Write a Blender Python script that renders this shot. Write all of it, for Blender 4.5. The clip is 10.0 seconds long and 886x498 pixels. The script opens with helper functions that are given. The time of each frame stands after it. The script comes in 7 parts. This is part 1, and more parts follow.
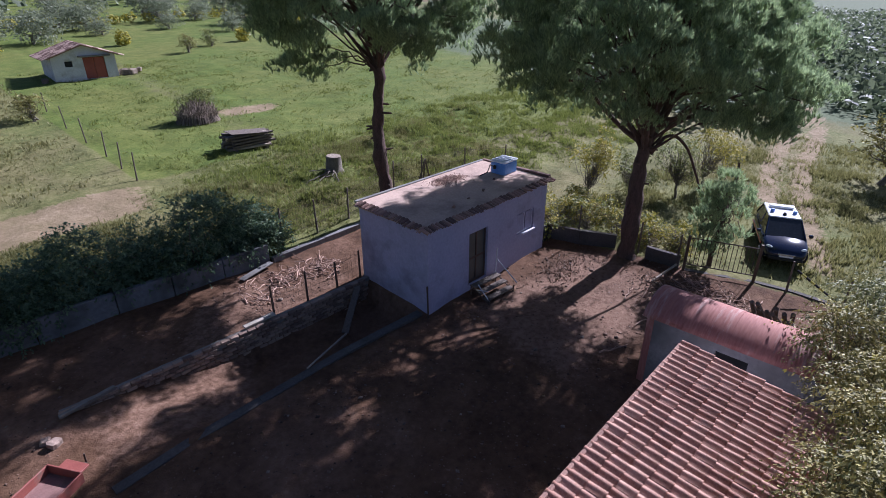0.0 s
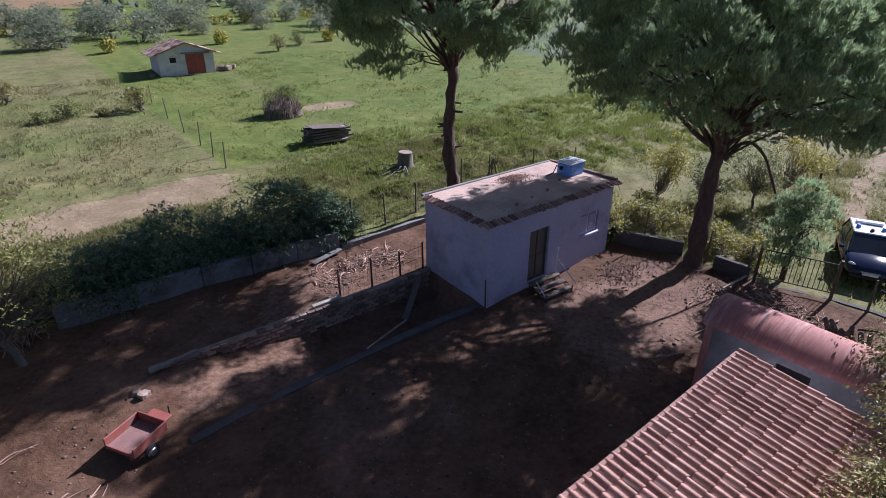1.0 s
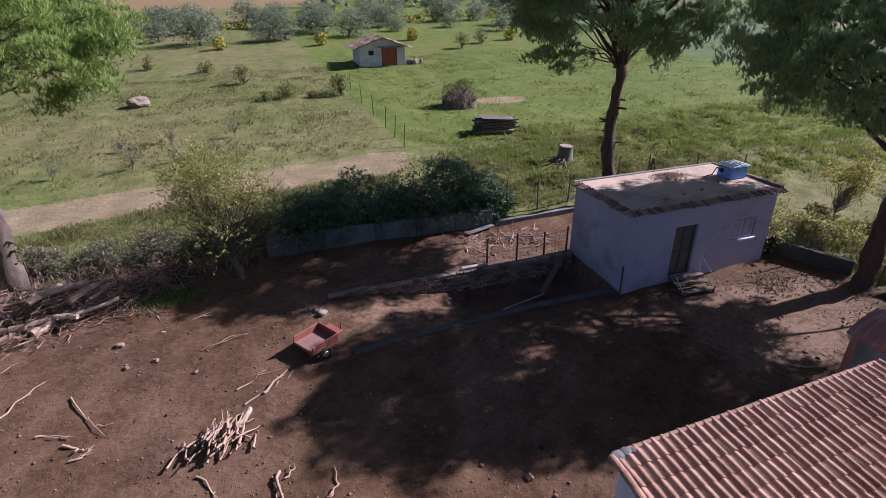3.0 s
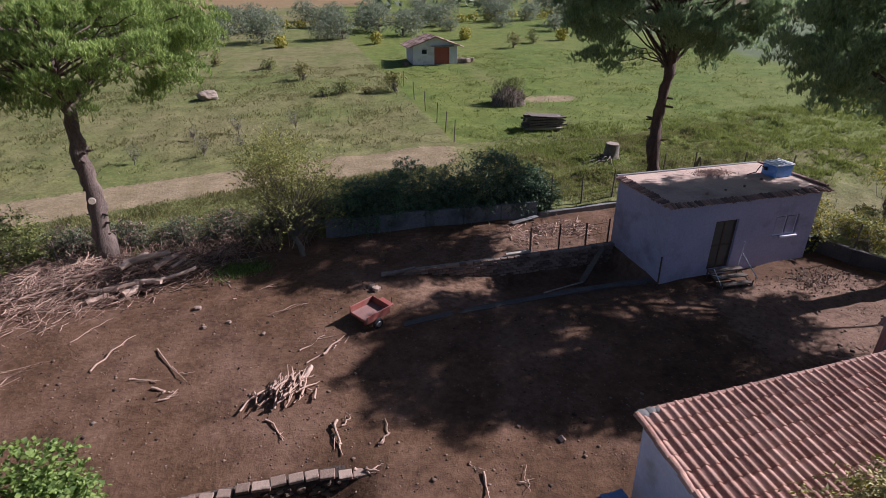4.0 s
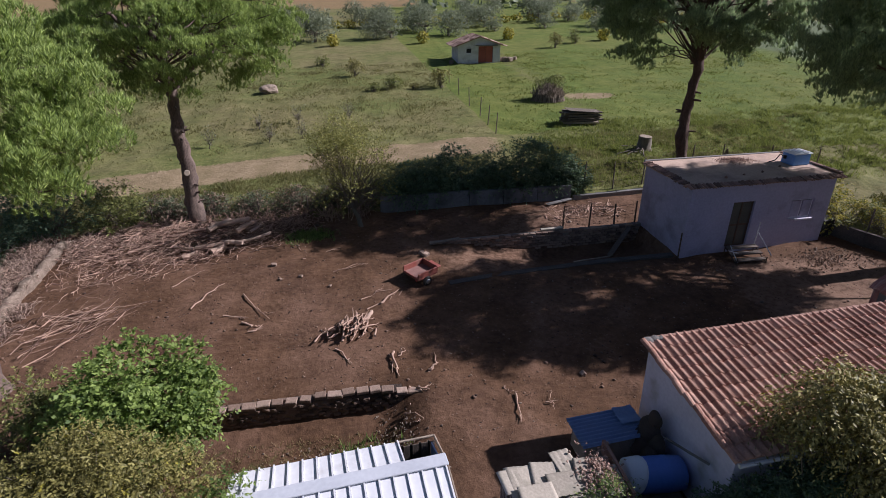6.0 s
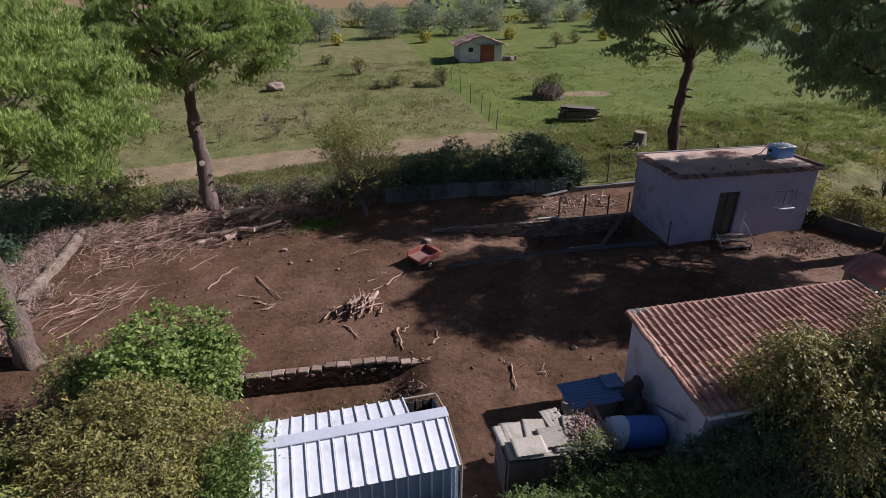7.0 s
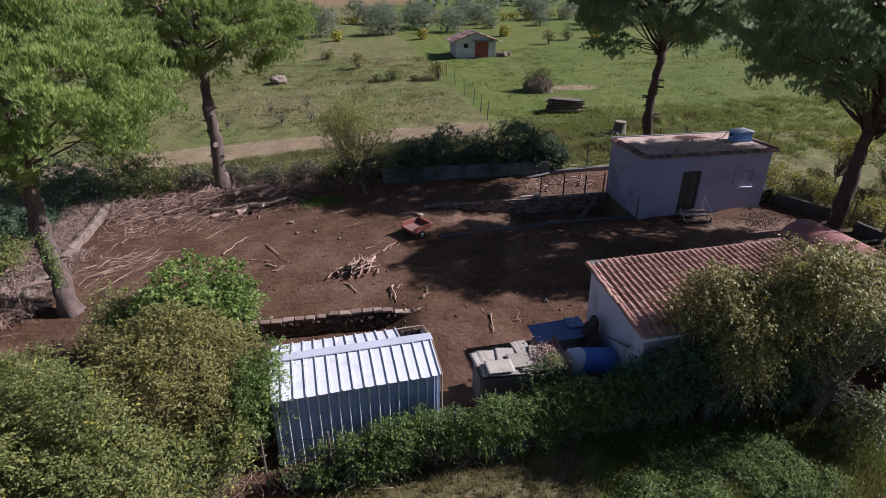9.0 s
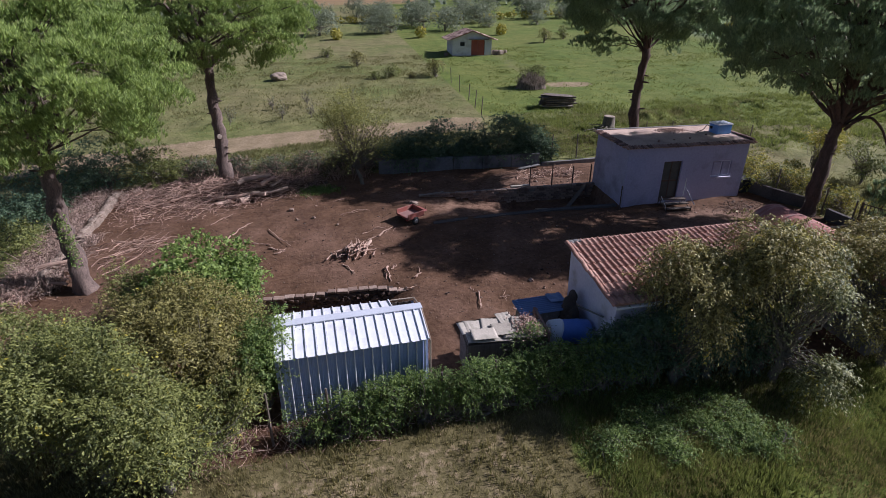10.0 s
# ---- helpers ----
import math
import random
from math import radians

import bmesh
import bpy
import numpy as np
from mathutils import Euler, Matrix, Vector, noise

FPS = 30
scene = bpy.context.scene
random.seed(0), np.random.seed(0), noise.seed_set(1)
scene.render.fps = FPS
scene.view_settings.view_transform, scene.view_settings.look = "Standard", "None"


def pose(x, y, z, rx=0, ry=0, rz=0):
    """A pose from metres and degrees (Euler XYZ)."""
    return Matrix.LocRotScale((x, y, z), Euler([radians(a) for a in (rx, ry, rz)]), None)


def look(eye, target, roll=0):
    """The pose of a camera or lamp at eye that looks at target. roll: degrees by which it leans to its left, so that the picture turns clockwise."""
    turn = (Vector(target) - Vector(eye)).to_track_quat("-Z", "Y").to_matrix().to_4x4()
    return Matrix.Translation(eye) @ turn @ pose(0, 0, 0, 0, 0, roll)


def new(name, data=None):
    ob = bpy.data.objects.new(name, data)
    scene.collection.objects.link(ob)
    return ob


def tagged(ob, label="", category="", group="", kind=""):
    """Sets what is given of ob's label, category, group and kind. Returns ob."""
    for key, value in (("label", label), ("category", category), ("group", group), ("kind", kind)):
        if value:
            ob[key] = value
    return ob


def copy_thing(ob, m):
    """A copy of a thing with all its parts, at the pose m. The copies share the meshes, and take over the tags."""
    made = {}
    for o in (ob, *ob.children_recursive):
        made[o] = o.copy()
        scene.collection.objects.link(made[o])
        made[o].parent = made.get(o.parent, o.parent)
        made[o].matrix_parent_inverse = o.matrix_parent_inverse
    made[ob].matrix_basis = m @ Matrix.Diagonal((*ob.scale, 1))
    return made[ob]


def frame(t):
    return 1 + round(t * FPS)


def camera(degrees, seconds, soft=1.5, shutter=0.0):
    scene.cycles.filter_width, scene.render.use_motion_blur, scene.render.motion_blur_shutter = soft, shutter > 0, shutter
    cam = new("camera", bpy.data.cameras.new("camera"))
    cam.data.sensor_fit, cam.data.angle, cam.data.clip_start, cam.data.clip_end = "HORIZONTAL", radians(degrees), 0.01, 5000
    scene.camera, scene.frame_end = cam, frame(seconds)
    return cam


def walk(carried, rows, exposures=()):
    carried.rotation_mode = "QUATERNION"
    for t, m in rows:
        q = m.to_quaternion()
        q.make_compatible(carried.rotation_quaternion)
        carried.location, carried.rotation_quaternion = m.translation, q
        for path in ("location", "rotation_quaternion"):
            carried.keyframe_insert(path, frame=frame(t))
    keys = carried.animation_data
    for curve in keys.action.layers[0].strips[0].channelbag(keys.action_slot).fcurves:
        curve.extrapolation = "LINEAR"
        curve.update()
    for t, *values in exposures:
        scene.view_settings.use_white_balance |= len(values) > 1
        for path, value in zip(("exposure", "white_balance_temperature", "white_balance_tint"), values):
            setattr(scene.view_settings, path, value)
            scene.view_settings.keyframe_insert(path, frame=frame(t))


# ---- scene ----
cam = camera(78.5, 10.0, soft=0.7)
METRES, EYE, TILT, LEAN, TURN = 13.597, 11.0, 3.4, 1.2, -44.6
ROWS = [
    (0.0, 0.0, 0.0, 0.0, 0.6, -28.95, -1.09),
    (0.5, 0.0097, -0.0195, 0.0038, 4.46, -28.9, -0.86),
    (1.0, 0.0204, -0.0457, 0.0032, 8.5, -28.86, -0.62),
    (1.5, 0.0321, -0.0783, 0.0043, 13.9, -28.87, -0.31),
    (2.0, 0.0468, -0.1136, 0.0055, 18.65, -28.84, -0.08),
    (2.5, 0.0662, -0.1531, 0.0076, 22.82, -28.82, 0.2),
    (4.0, 0.1301, -0.3015, 0.0213, 31.32, -28.73, 0.71),
    (4.5, 0.1543, -0.3527, 0.0256, 33.0, -28.69, 0.84),
    (5.0, 0.1803, -0.4042, 0.0302, 33.97, -28.65, 0.93),
    (5.5, 0.2074, -0.4558, 0.0359, 34.8, -28.62, 1.0),
    (6.0, 0.2365, -0.5061, 0.0411, 35.48, -28.59, 1.03),
    (7.5, 0.3309, -0.6297, 0.0524, 35.77, -28.63, 0.89),
    (8.0, 0.366, -0.67, 0.055, 35.75, -28.67, 0.84),
    (8.5, 0.4045, -0.7112, 0.0567, 35.73, -28.71, 0.76),
    (9.0, 0.4461, -0.7496, 0.0592, 35.7, -28.74, 0.67),
    (9.5, 0.4886, -0.7899, 0.0607, 35.67, -28.78, 0.62),
    (10.0, 0.5316, -0.8281, 0.0628, 35.66, -28.78, 0.6),
]
walk(cam, [(t, pose(0, 0, EYE, TILT, LEAN, TURN) @ pose(METRES * x, METRES * y, METRES * z, 90 + pitch, roll, yaw)) for t, x, y, z, yaw, pitch, roll in ROWS],
     exposures=[(0.0, 0.76, 5250, 25), (2.5, 0.72, 5500, 24), (5.0, 0.39, 5750, 21), (7.5, 0.27, 5800, 20), (10.0, 0.42, 5550, 22)])

# ---- world, sun ----
SUN_AZ, SUN_EL = 3.0, 36.0          # degrees: azimuth from +x towards +y, elevation
world = bpy.data.worlds.new("world")
scene.world = world
world.use_nodes = True
wn = world.node_tree.nodes
sky = wn.new("ShaderNodeTexSky")
sky.sky_type = "NISHITA"
sky.sun_disc = False
sky.sun_elevation = radians(SUN_EL)
sky.sun_rotation = radians(90 - SUN_AZ)
wn["Background"].inputs["Strength"].default_value = 0.038
world.node_tree.links.new(sky.outputs["Color"], wn["Background"].inputs["Color"])
sun = new("sun", bpy.data.lights.new("sun", "SUN"))
sun.data.energy, sun.data.angle, sun.data.color = 5.0, radians(0.6), (1.0, 0.94, 0.86)
sd = Vector((math.cos(radians(SUN_AZ)) * math.cos(radians(SUN_EL)), math.sin(radians(SUN_AZ)) * math.cos(radians(SUN_EL)), math.sin(radians(SUN_EL))))
sun.matrix_world = look(sd * 60, (0, 0, 0))

# ---- materials ----


def surf(name, low, high, scale=2.0, rough=0.85, bump=0.3, fine=14.0, stretch=(1, 1, 1), metal=0.0, island=0.0, piece=0.0, stain=None, stain_scale=0.6, stain_amount=0.5, translucent=0.0):
    """A procedural surface: a slow and a fine noise between two colours, relief, and an optional stain."""
    m = bpy.data.materials.new(name)
    m.use_nodes = True
    n, l = m.node_tree.nodes, m.node_tree.links
    bsdf = n["Principled BSDF"]
    co = n.new("ShaderNodeTexCoord")
    mp = n.new("ShaderNodeMapping")
    mp.inputs["Scale"].default_value = stretch
    l.new(co.outputs["Object"], mp.inputs["Vector"])
    a = n.new("ShaderNodeTexNoise")
    a.inputs["Scale"].default_value, a.inputs["Detail"].default_value = scale, 5
    b = n.new("ShaderNodeTexNoise")
    b.inputs["Scale"].default_value, b.inputs["Detail"].default_value = scale * fine, 4
    for t in (a, b):
        l.new(mp.outputs["Vector"], t.inputs["Vector"])
    s = n.new("ShaderNodeMath")
    s.operation = "MULTIPLY_ADD"
    s.inputs[1].default_value, s.inputs[2].default_value = 0.6, -0.05
    l.new(b.outputs["Fac"], s.inputs[0])
    s2 = n.new("ShaderNodeMath")
    s2.operation = "MULTIPLY_ADD"
    s2.inputs[1].default_value = 0.6
    l.new(a.outputs["Fac"], s2.inputs[0])
    l.new(s.outputs[0], s2.inputs[2])
    fac = s2.outputs[0]
    for amount, socket in ((island, ("ShaderNodeNewGeometry", "Random Per Island")), (piece, ("ShaderNodeObjectInfo", "Random"))):
        if amount:
            g = n.new(socket[0])
            k = n.new("ShaderNodeMath")
            k.operation = "MULTIPLY_ADD"
            k.inputs[1].default_value = amount
            l.new(g.outputs[socket[1]], k.inputs[0])
            sh = n.new("ShaderNodeMath")
            sh.operation = "SUBTRACT"
            sh.inputs[1].default_value = amount / 2
            l.new(fac, sh.inputs[0])
            l.new(sh.outputs[0], k.inputs[2])
            fac = k.outputs[0]
    ramp = n.new("ShaderNodeValToRGB")
    ramp.color_ramp.elements[0].position, ramp.color_ramp.elements[1].position = 0.3, 0.75
    ramp.color_ramp.elements[0].color, ramp.color_ramp.elements[1].color = (*low, 1), (*high, 1)
    l.new(fac, ramp.inputs["Fac"])
    colour = ramp.outputs["Color"]
    if stain:
        c = n.new("ShaderNodeTexNoise")
        c.inputs["Scale"].default_value, c.inputs["Detail"].default_value = stain_scale, 8
        c.inputs["Roughness"].default_value = 0.65
        l.new(mp.outputs["Vector"], c.inputs["Vector"])
        r = n.new("ShaderNodeValToRGB")
        r.color_ramp.elements[0].position, r.color_ramp.elements[1].position = 0.65 - 0.35 * stain_amount, 0.8 - 0.3 * stain_amount
        l.new(c.outputs["Fac"], r.inputs["Fac"])
        x = n.new("ShaderNodeMix")
        x.data_type = "RGBA"
        l.new(r.outputs["Color"], x.inputs["Factor"])
        l.new(colour, x.inputs["A"])
        x.inputs["B"].default_value = (*stain, 1)
        colour = x.outputs["Result"]
    l.new(colour, bsdf.inputs["Base Color"])
    bsdf.inputs["Roughness"].default_value, bsdf.inputs["Metallic"].default_value = rough, metal
    if bump:
        bp = n.new("ShaderNodeBump")
        bp.inputs["Strength"].default_value, bp.inputs["Distance"].default_value = bump, 0.03
        l.new(b.outputs["Fac"], bp.inputs["Height"])
        l.new(bp.outputs["Normal"], bsdf.inputs["Normal"])
    if translucent:
        out = n["Material Output"]
        tr = n.new("ShaderNodeBsdfTranslucent")
        l.new(colour, tr.inputs["Color"])
        mx = n.new("ShaderNodeMixShader")
        mx.inputs["Fac"].default_value = translucent
        l.new(bsdf.outputs["BSDF"], mx.inputs[1])
        l.new(tr.outputs["BSDF"], mx.inputs[2])
        l.new(mx.outputs["Shader"], out.inputs["Surface"])
    return m


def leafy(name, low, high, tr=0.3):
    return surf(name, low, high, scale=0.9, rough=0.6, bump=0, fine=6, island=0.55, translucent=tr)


M_PLASTER = surf("lilac_plaster", (0.35, 0.328, 0.45), (0.485, 0.455, 0.585), 0.7, 0.9, 0.15, stain=(0.25, 0.23, 0.29), stain_scale=0.5, stain_amount=0.35)
M_WHITEWALL = surf("white_plaster", (0.56, 0.535, 0.64), (0.74, 0.71, 0.80), 0.8, 0.9, 0.15, stain=(0.36, 0.33, 0.32), stain_scale=0.7, stain_amount=0.3)
M_LIMEWASH = surf("flaking_limewash", (0.46, 0.45, 0.46), (0.66, 0.65, 0.66), 0.8, 0.9, 0.15, stain=(0.38, 0.35, 0.33), stain_scale=0.9, stain_amount=0.35)
M_SCREED = surf("roof_screed", (0.39, 0.272, 0.21), (0.57, 0.415, 0.33), 0.9, 0.9, 0.2, stain=(0.27, 0.19, 0.155), stain_scale=0.55, stain_amount=0.42)
M_TILE = surf("clay_tile", (0.29, 0.135, 0.093), (0.575, 0.335, 0.25), 1.6, 0.85, 0.3, island=0.4, piece=0.4, stain=(0.24, 0.15, 0.125), stain_scale=1.5, stain_amount=0.25)
M_CABINTILE = surf("mixed_old_tile", (0.15, 0.085, 0.065), (0.56, 0.39, 0.31), 2.0, 0.9, 0.3, island=0.9)
M_OLDTILE = surf("old_clay_tile", (0.13, 0.075, 0.06), (0.36, 0.21, 0.16), 2.0, 0.9, 0.3, piece=0.6, island=0.3)
M_CONCRETE = surf("weathered_concrete", (0.13, 0.125, 0.12), (0.26, 0.25, 0.24), 0.8, 0.9, 0.3, stain=(0.12, 0.11, 0.10), stain_scale=0.7, stain_amount=0.5)
M_BRICK = surf("tufa_brick", (0.13, 0.085, 0.065), (0.34, 0.24, 0.18), 3.0, 0.95, 0.5, piece=0.6, island=0.4)
M_MORTAR = surf("mortar", (0.14, 0.12, 0.10), (0.26, 0.23, 0.20), 3.0, 0.95, 0.4)
M_RUST = surf("rusty_sheet", (0.25, 0.08, 0.062), (0.42, 0.185, 0.145), 0.6, 0.8, 0.1, stain=(0.55, 0.42, 0.37), stain_scale=0.9, stain_amount=0.3, stretch=(0.4, 2.4, 0.4))
M_WHITEMETAL = surf("white_sheet_metal", (0.62, 0.63, 0.66), (0.78, 0.78, 0.80), 0.5, 0.45, 0.03, stain=(0.55, 0.54, 0.54), stain_scale=1.1, stain_amount=0.25)
M_BLUEMETAL = surf("pale_blue_sheet_metal", (0.25, 0.32, 0.52), (0.33, 0.40, 0.60), 0.5, 0.45, 0.03)
M_DARK = surf("doorway_shade", (0.010, 0.010, 0.010), (0.02, 0.018, 0.016), 1.0, 0.95, 0.0)
M_IRON = surf("rusty_iron", (0.045, 0.03, 0.025), (0.12, 0.075, 0.05), 4.0, 0.7, 0.2)
M_POST = surf("weathered_post", (0.07, 0.055, 0.045), (0.19, 0.15, 0.12), 3.0, 0.9, 0.4, stretch=(4, 4, 0.6))
M_WOOD = surf("grey_wood", (0.20, 0.15, 0.11), (0.44, 0.36, 0.28), 2.0, 0.9, 0.4, island=0.4, piece=0.3, stretch=(3, 3, 1))
M_BRANCH = surf("dry_branch", (0.13, 0.074, 0.056), (0.52, 0.35, 0.262), 2.5, 0.9, 0.3, island=0.7)
M_CANES = surf("dead_canes", (0.18, 0.115, 0.09), (0.52, 0.385, 0.305), 2.0, 0.9, 0.0, island=0.8)
M_SAWN = surf("sawn_pine", (0.30, 0.19, 0.14), (0.60, 0.44, 0.34), 3.0, 0.85, 0.3, island=0.3, piece=0.4, stretch=(1, 1, 3))
M_BARK = surf("pine_bark", (0.035, 0.022, 0.018), (0.14, 0.085, 0.065), 4.0, 0.95, 1.0, fine=5, stretch=(1.5, 1.5, 0.45))
M_IVYBARK = surf("grey_pine_bark", (0.045, 0.032, 0.027), (0.21, 0.15, 0.122), 4.0, 0.95, 1.0, fine=5, stretch=(1.5, 1.5, 0.45))
M_GREYBARK = surf("grey_bark", (0.09, 0.075, 0.06), (0.22, 0.19, 0.15), 5.0, 0.95, 0.7, fine=5, stretch=(1.5, 1.5, 0.5))
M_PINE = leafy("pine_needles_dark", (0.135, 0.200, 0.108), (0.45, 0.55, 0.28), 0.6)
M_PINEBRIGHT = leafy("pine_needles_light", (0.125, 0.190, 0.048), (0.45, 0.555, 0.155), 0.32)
M_HEDGE = leafy("hedge_leaves", (0.075, 0.127, 0.078), (0.205, 0.29, 0.158), 0.5)
M_FIG = leafy("fig_leaves", (0.095, 0.155, 0.036), (0.32, 0.42, 0.105), 0.45)
M_OLIVE = leafy("olive_leaves", (0.15, 0.175, 0.11), (0.27, 0.30, 0.195), 0.45)
M_SCRUB = leafy("scrub_leaves", (0.075, 0.10, 0.055), (0.20, 0.235, 0.135), 0.4)
M_OAK = leafy("oak_leaves_ochre", (0.13, 0.120, 0.035), (0.47, 0.41, 0.135), 0.16)
M_OAKGREEN = leafy("oak_leaves_green", (0.10, 0.118, 0.046), (0.35, 0.355, 0.14), 0.16)
M_ALMOND = leafy("almond_leaves", (0.165, 0.172, 0.05), (0.42, 0.41, 0.13), 0.5)
M_AUTUMN = leafy("autumn_leaves", (0.105, 0.098, 0.028), (0.36, 0.325, 0.10), 0.34)
M_GREENLEAF = leafy("green_leaves", (0.086, 0.106, 0.029), (0.30, 0.318, 0.088), 0.32)
M_VINE = leafy("yellow_vine_leaves", (0.17, 0.17, 0.02), (0.50, 0.43, 0.06), 0.35)
M_DRYLEAF = leafy("dry_bramble", (0.10, 0.065, 0.05), (0.34, 0.24, 0.17), 0.2)
M_IVY = leafy("ivy_leaves", (0.07, 0.125, 0.032), (0.29, 0.38, 0.10), 0.5)
M_GRASS = leafy("grass_blades", (0.13, 0.132, 0.045), (0.29, 0.27, 0.105), 0.5)
M_VERGE = leafy("verge_grass_blades", (0.10, 0.092, 0.03), (0.30, 0.26, 0.10), 0.45)
M_DRYGRASS = leafy("dry_grass_blades", (0.17, 0.125, 0.055), (0.36, 0.28, 0.14), 0.4)
M_LUSH = leafy("lush_grass_blades", (0.108, 0.134, 0.028), (0.25, 0.28, 0.068), 0.5)
M_REDPAINT = surf("faded_red_paint", (0.21, 0.055, 0.042), (0.32, 0.10, 0.075), 3.0, 0.6, 0.1, stain=(0.22, 0.13, 0.10), stain_scale=3, stain_amount=0.35)
M_RUBBER = surf("rubber", (0.012, 0.012, 0.012), (0.03, 0.03, 0.03), 4.0, 0.8, 0.1)
M_BLUEPLASTIC = surf("blue_plastic", (0.10, 0.26, 0.62), (0.16, 0.34, 0.72), 1.0, 0.4, 0.02)
M_DEEPBLUE = surf("deep_blue_plastic", (0.10, 0.21, 0.60), (0.15, 0.28, 0.70), 1.0, 0.35, 0.02)
M_WHITEPLASTIC = surf("white_plastic", (0.80, 0.82, 0.84), (0.90, 0.91, 0.92), 1.0, 0.45, 0.02)
M_BLUETARP = surf("blue_corrugated_plastic", (0.13, 0.20, 0.36), (0.20, 0.28, 0.46), 1.2, 0.5, 0.1)
M_FIBRE = surf("fibre_cement", (0.27, 0.235, 0.19), (0.50, 0.44, 0.36), 1.2, 0.9, 0.2, piece=0.4, stain=(0.25, 0.23, 0.18), stain_scale=1.2, stain_amount=0.4)
M_STONE = surf("rubble_stone", (0.13, 0.095, 0.075), (0.34, 0.265, 0.205), 4.0, 0.95, 0.6, island=0.6, piece=0.5)
# rubble stone darkened: the shade on the dry wall's face is in its colour
M_DARKSTONE = surf("shaded_face_stone", (0.045, 0.030, 0.023), (0.17, 0.115, 0.085), 5.0, 0.95, 0.6, island=0.6, piece=0.6)
M_COPING = surf("tufa_coping", (0.20, 0.135, 0.10), (0.41, 0.30, 0.235), 4.0, 0.95, 0.6, piece=0.5, stain=(0.10, 0.07, 0.05), stain_scale=2.5, stain_amount=0.4)
M_RIDGE = surf("grey_flashing", (0.46, 0.48, 0.53), (0.58, 0.60, 0.65), 0.8, 0.5, 0.03)
M_NAVY = surf("navy_car_paint", (0.008, 0.012, 0.032), (0.012, 0.018, 0.045), 1.0, 0.09, 0.0)
M_CARWHITE = surf("white_car_paint", (0.70, 0.70, 0.72), (0.80, 0.80, 0.80), 1.0, 0.25, 0.0)
M_CARRED = surf("red_stripe", (0.45, 0.03, 0.03), (0.52, 0.05, 0.04), 1.0, 0.3, 0.0)
M_GLASS = surf("dark_window_glass", (0.015, 0.018, 0.022), (0.03, 0.034, 0.04), 1.0, 0.08, 0.0)
M_DIRTYGLASS = surf("dirty_door_glass", (0.035, 0.042, 0.04), (0.085, 0.095, 0.085), 2.0, 0.3, 0.0)
M_CHROME = surf("steel", (0.40, 0.40, 0.42), (0.55, 0.55, 0.56), 2.0, 0.35, 0.02, metal=0.9)
M_LENS = surf("clear_lens", (0.55, 0.58, 0.62), (0.75, 0.78, 0.8), 2.0, 0.1, 0.0)
M_REDDOOR = surf("rust_red_door", (0.24, 0.055, 0.035), (0.34, 0.09, 0.06), 1.5, 0.7, 0.1)
M_KERB = surf("dark_kerb", (0.045, 0.040, 0.037), (0.115, 0.10, 0.09), 1.2, 0.95, 0.4)

# ---- builders ----


def smooth(a, b, v):
    u = np.clip((np.asarray(v, float) - a) / (b - a), 0, 1)
    return u * u * (3 - 2 * u)


def vnoise(x, y, seed=0):
    """Smooth value noise in the plane, 0 to 1."""
    x, y = np.asarray(x, float), np.asarray(y, float)
    xi, yi = np.floor(x), np.floor(y)
    u, v = x - xi, y - yi
    u, v = u * u * (3 - 2 * u), v * v * (3 - 2 * v)

    def h(i, j):
        s = np.sin(i * 127.1 + j * 311.7 + seed * 74.7) * 43758.5453
        return s - np.floor(s)
    return (h(xi, yi) * (1 - u) + h(xi + 1, yi) * u) * (1 - v) + (h(xi, yi + 1) * (1 - u) + h(xi + 1, yi + 1) * u) * v


def slope(x, y):
    """The even hillside, without relief."""
    x, y = np.asarray(x, float), np.asarray(y, float)
    east = np.where(x < 50, 0.0268 * x, 1.34 - 0.033 * np.clip(x - 50, 0, 650))
    east = np.where(x < -60, -1.6, east)
    north = 0.057 * np.clip(y, -60, 260) + 0.02 * np.clip(y - 260, 0, 400)
    return -0.02 + east + north * (1 - smooth(60, 260, x))


def path_mask(x, y):
    """Where the ground is trodden bare: the field path, the car track, the verge and a patch in the pasture."""
    x, y = np.asarray(x, float), np.asarray(y, float)
    return np.maximum.reduce([
        (1 - smooth(1.1, 2.4, abs(y - (26.6 + 0.175 * (x + 11) - 0.004 * (x + 11) ** 2)))) * (1 - smooth(5, 9, x)),
        0.42 * (1 - smooth(-2.5, -1.2, y - 0.13 * (x + 2))) * (1 - smooth(0.5, 4, x)),
        (0.72 - 0.3 * smooth(0.25, 0.6, abs(abs(y - (4.4 + 0.27 * (x - 24) + 0.5 * np.sin(x * 0.23))) - 0.85)) - 0.5 * smooth(1.2, 2.6, abs(y - (4.4 + 0.27 * (x - 24) + 0.5 * np.sin(x * 0.23))))) * (1 - smooth(2.0, 3.2, abs(y - (4.4 + 0.27 * (x - 24))))) * smooth(22.5, 25, x) * (1 - smooth(55, 70, x)),
        0.75 * (1 - smooth(0.5, 1.3, np.hypot((x - 18.5) / 3.2, (y - 40.5) / 1.6)))])


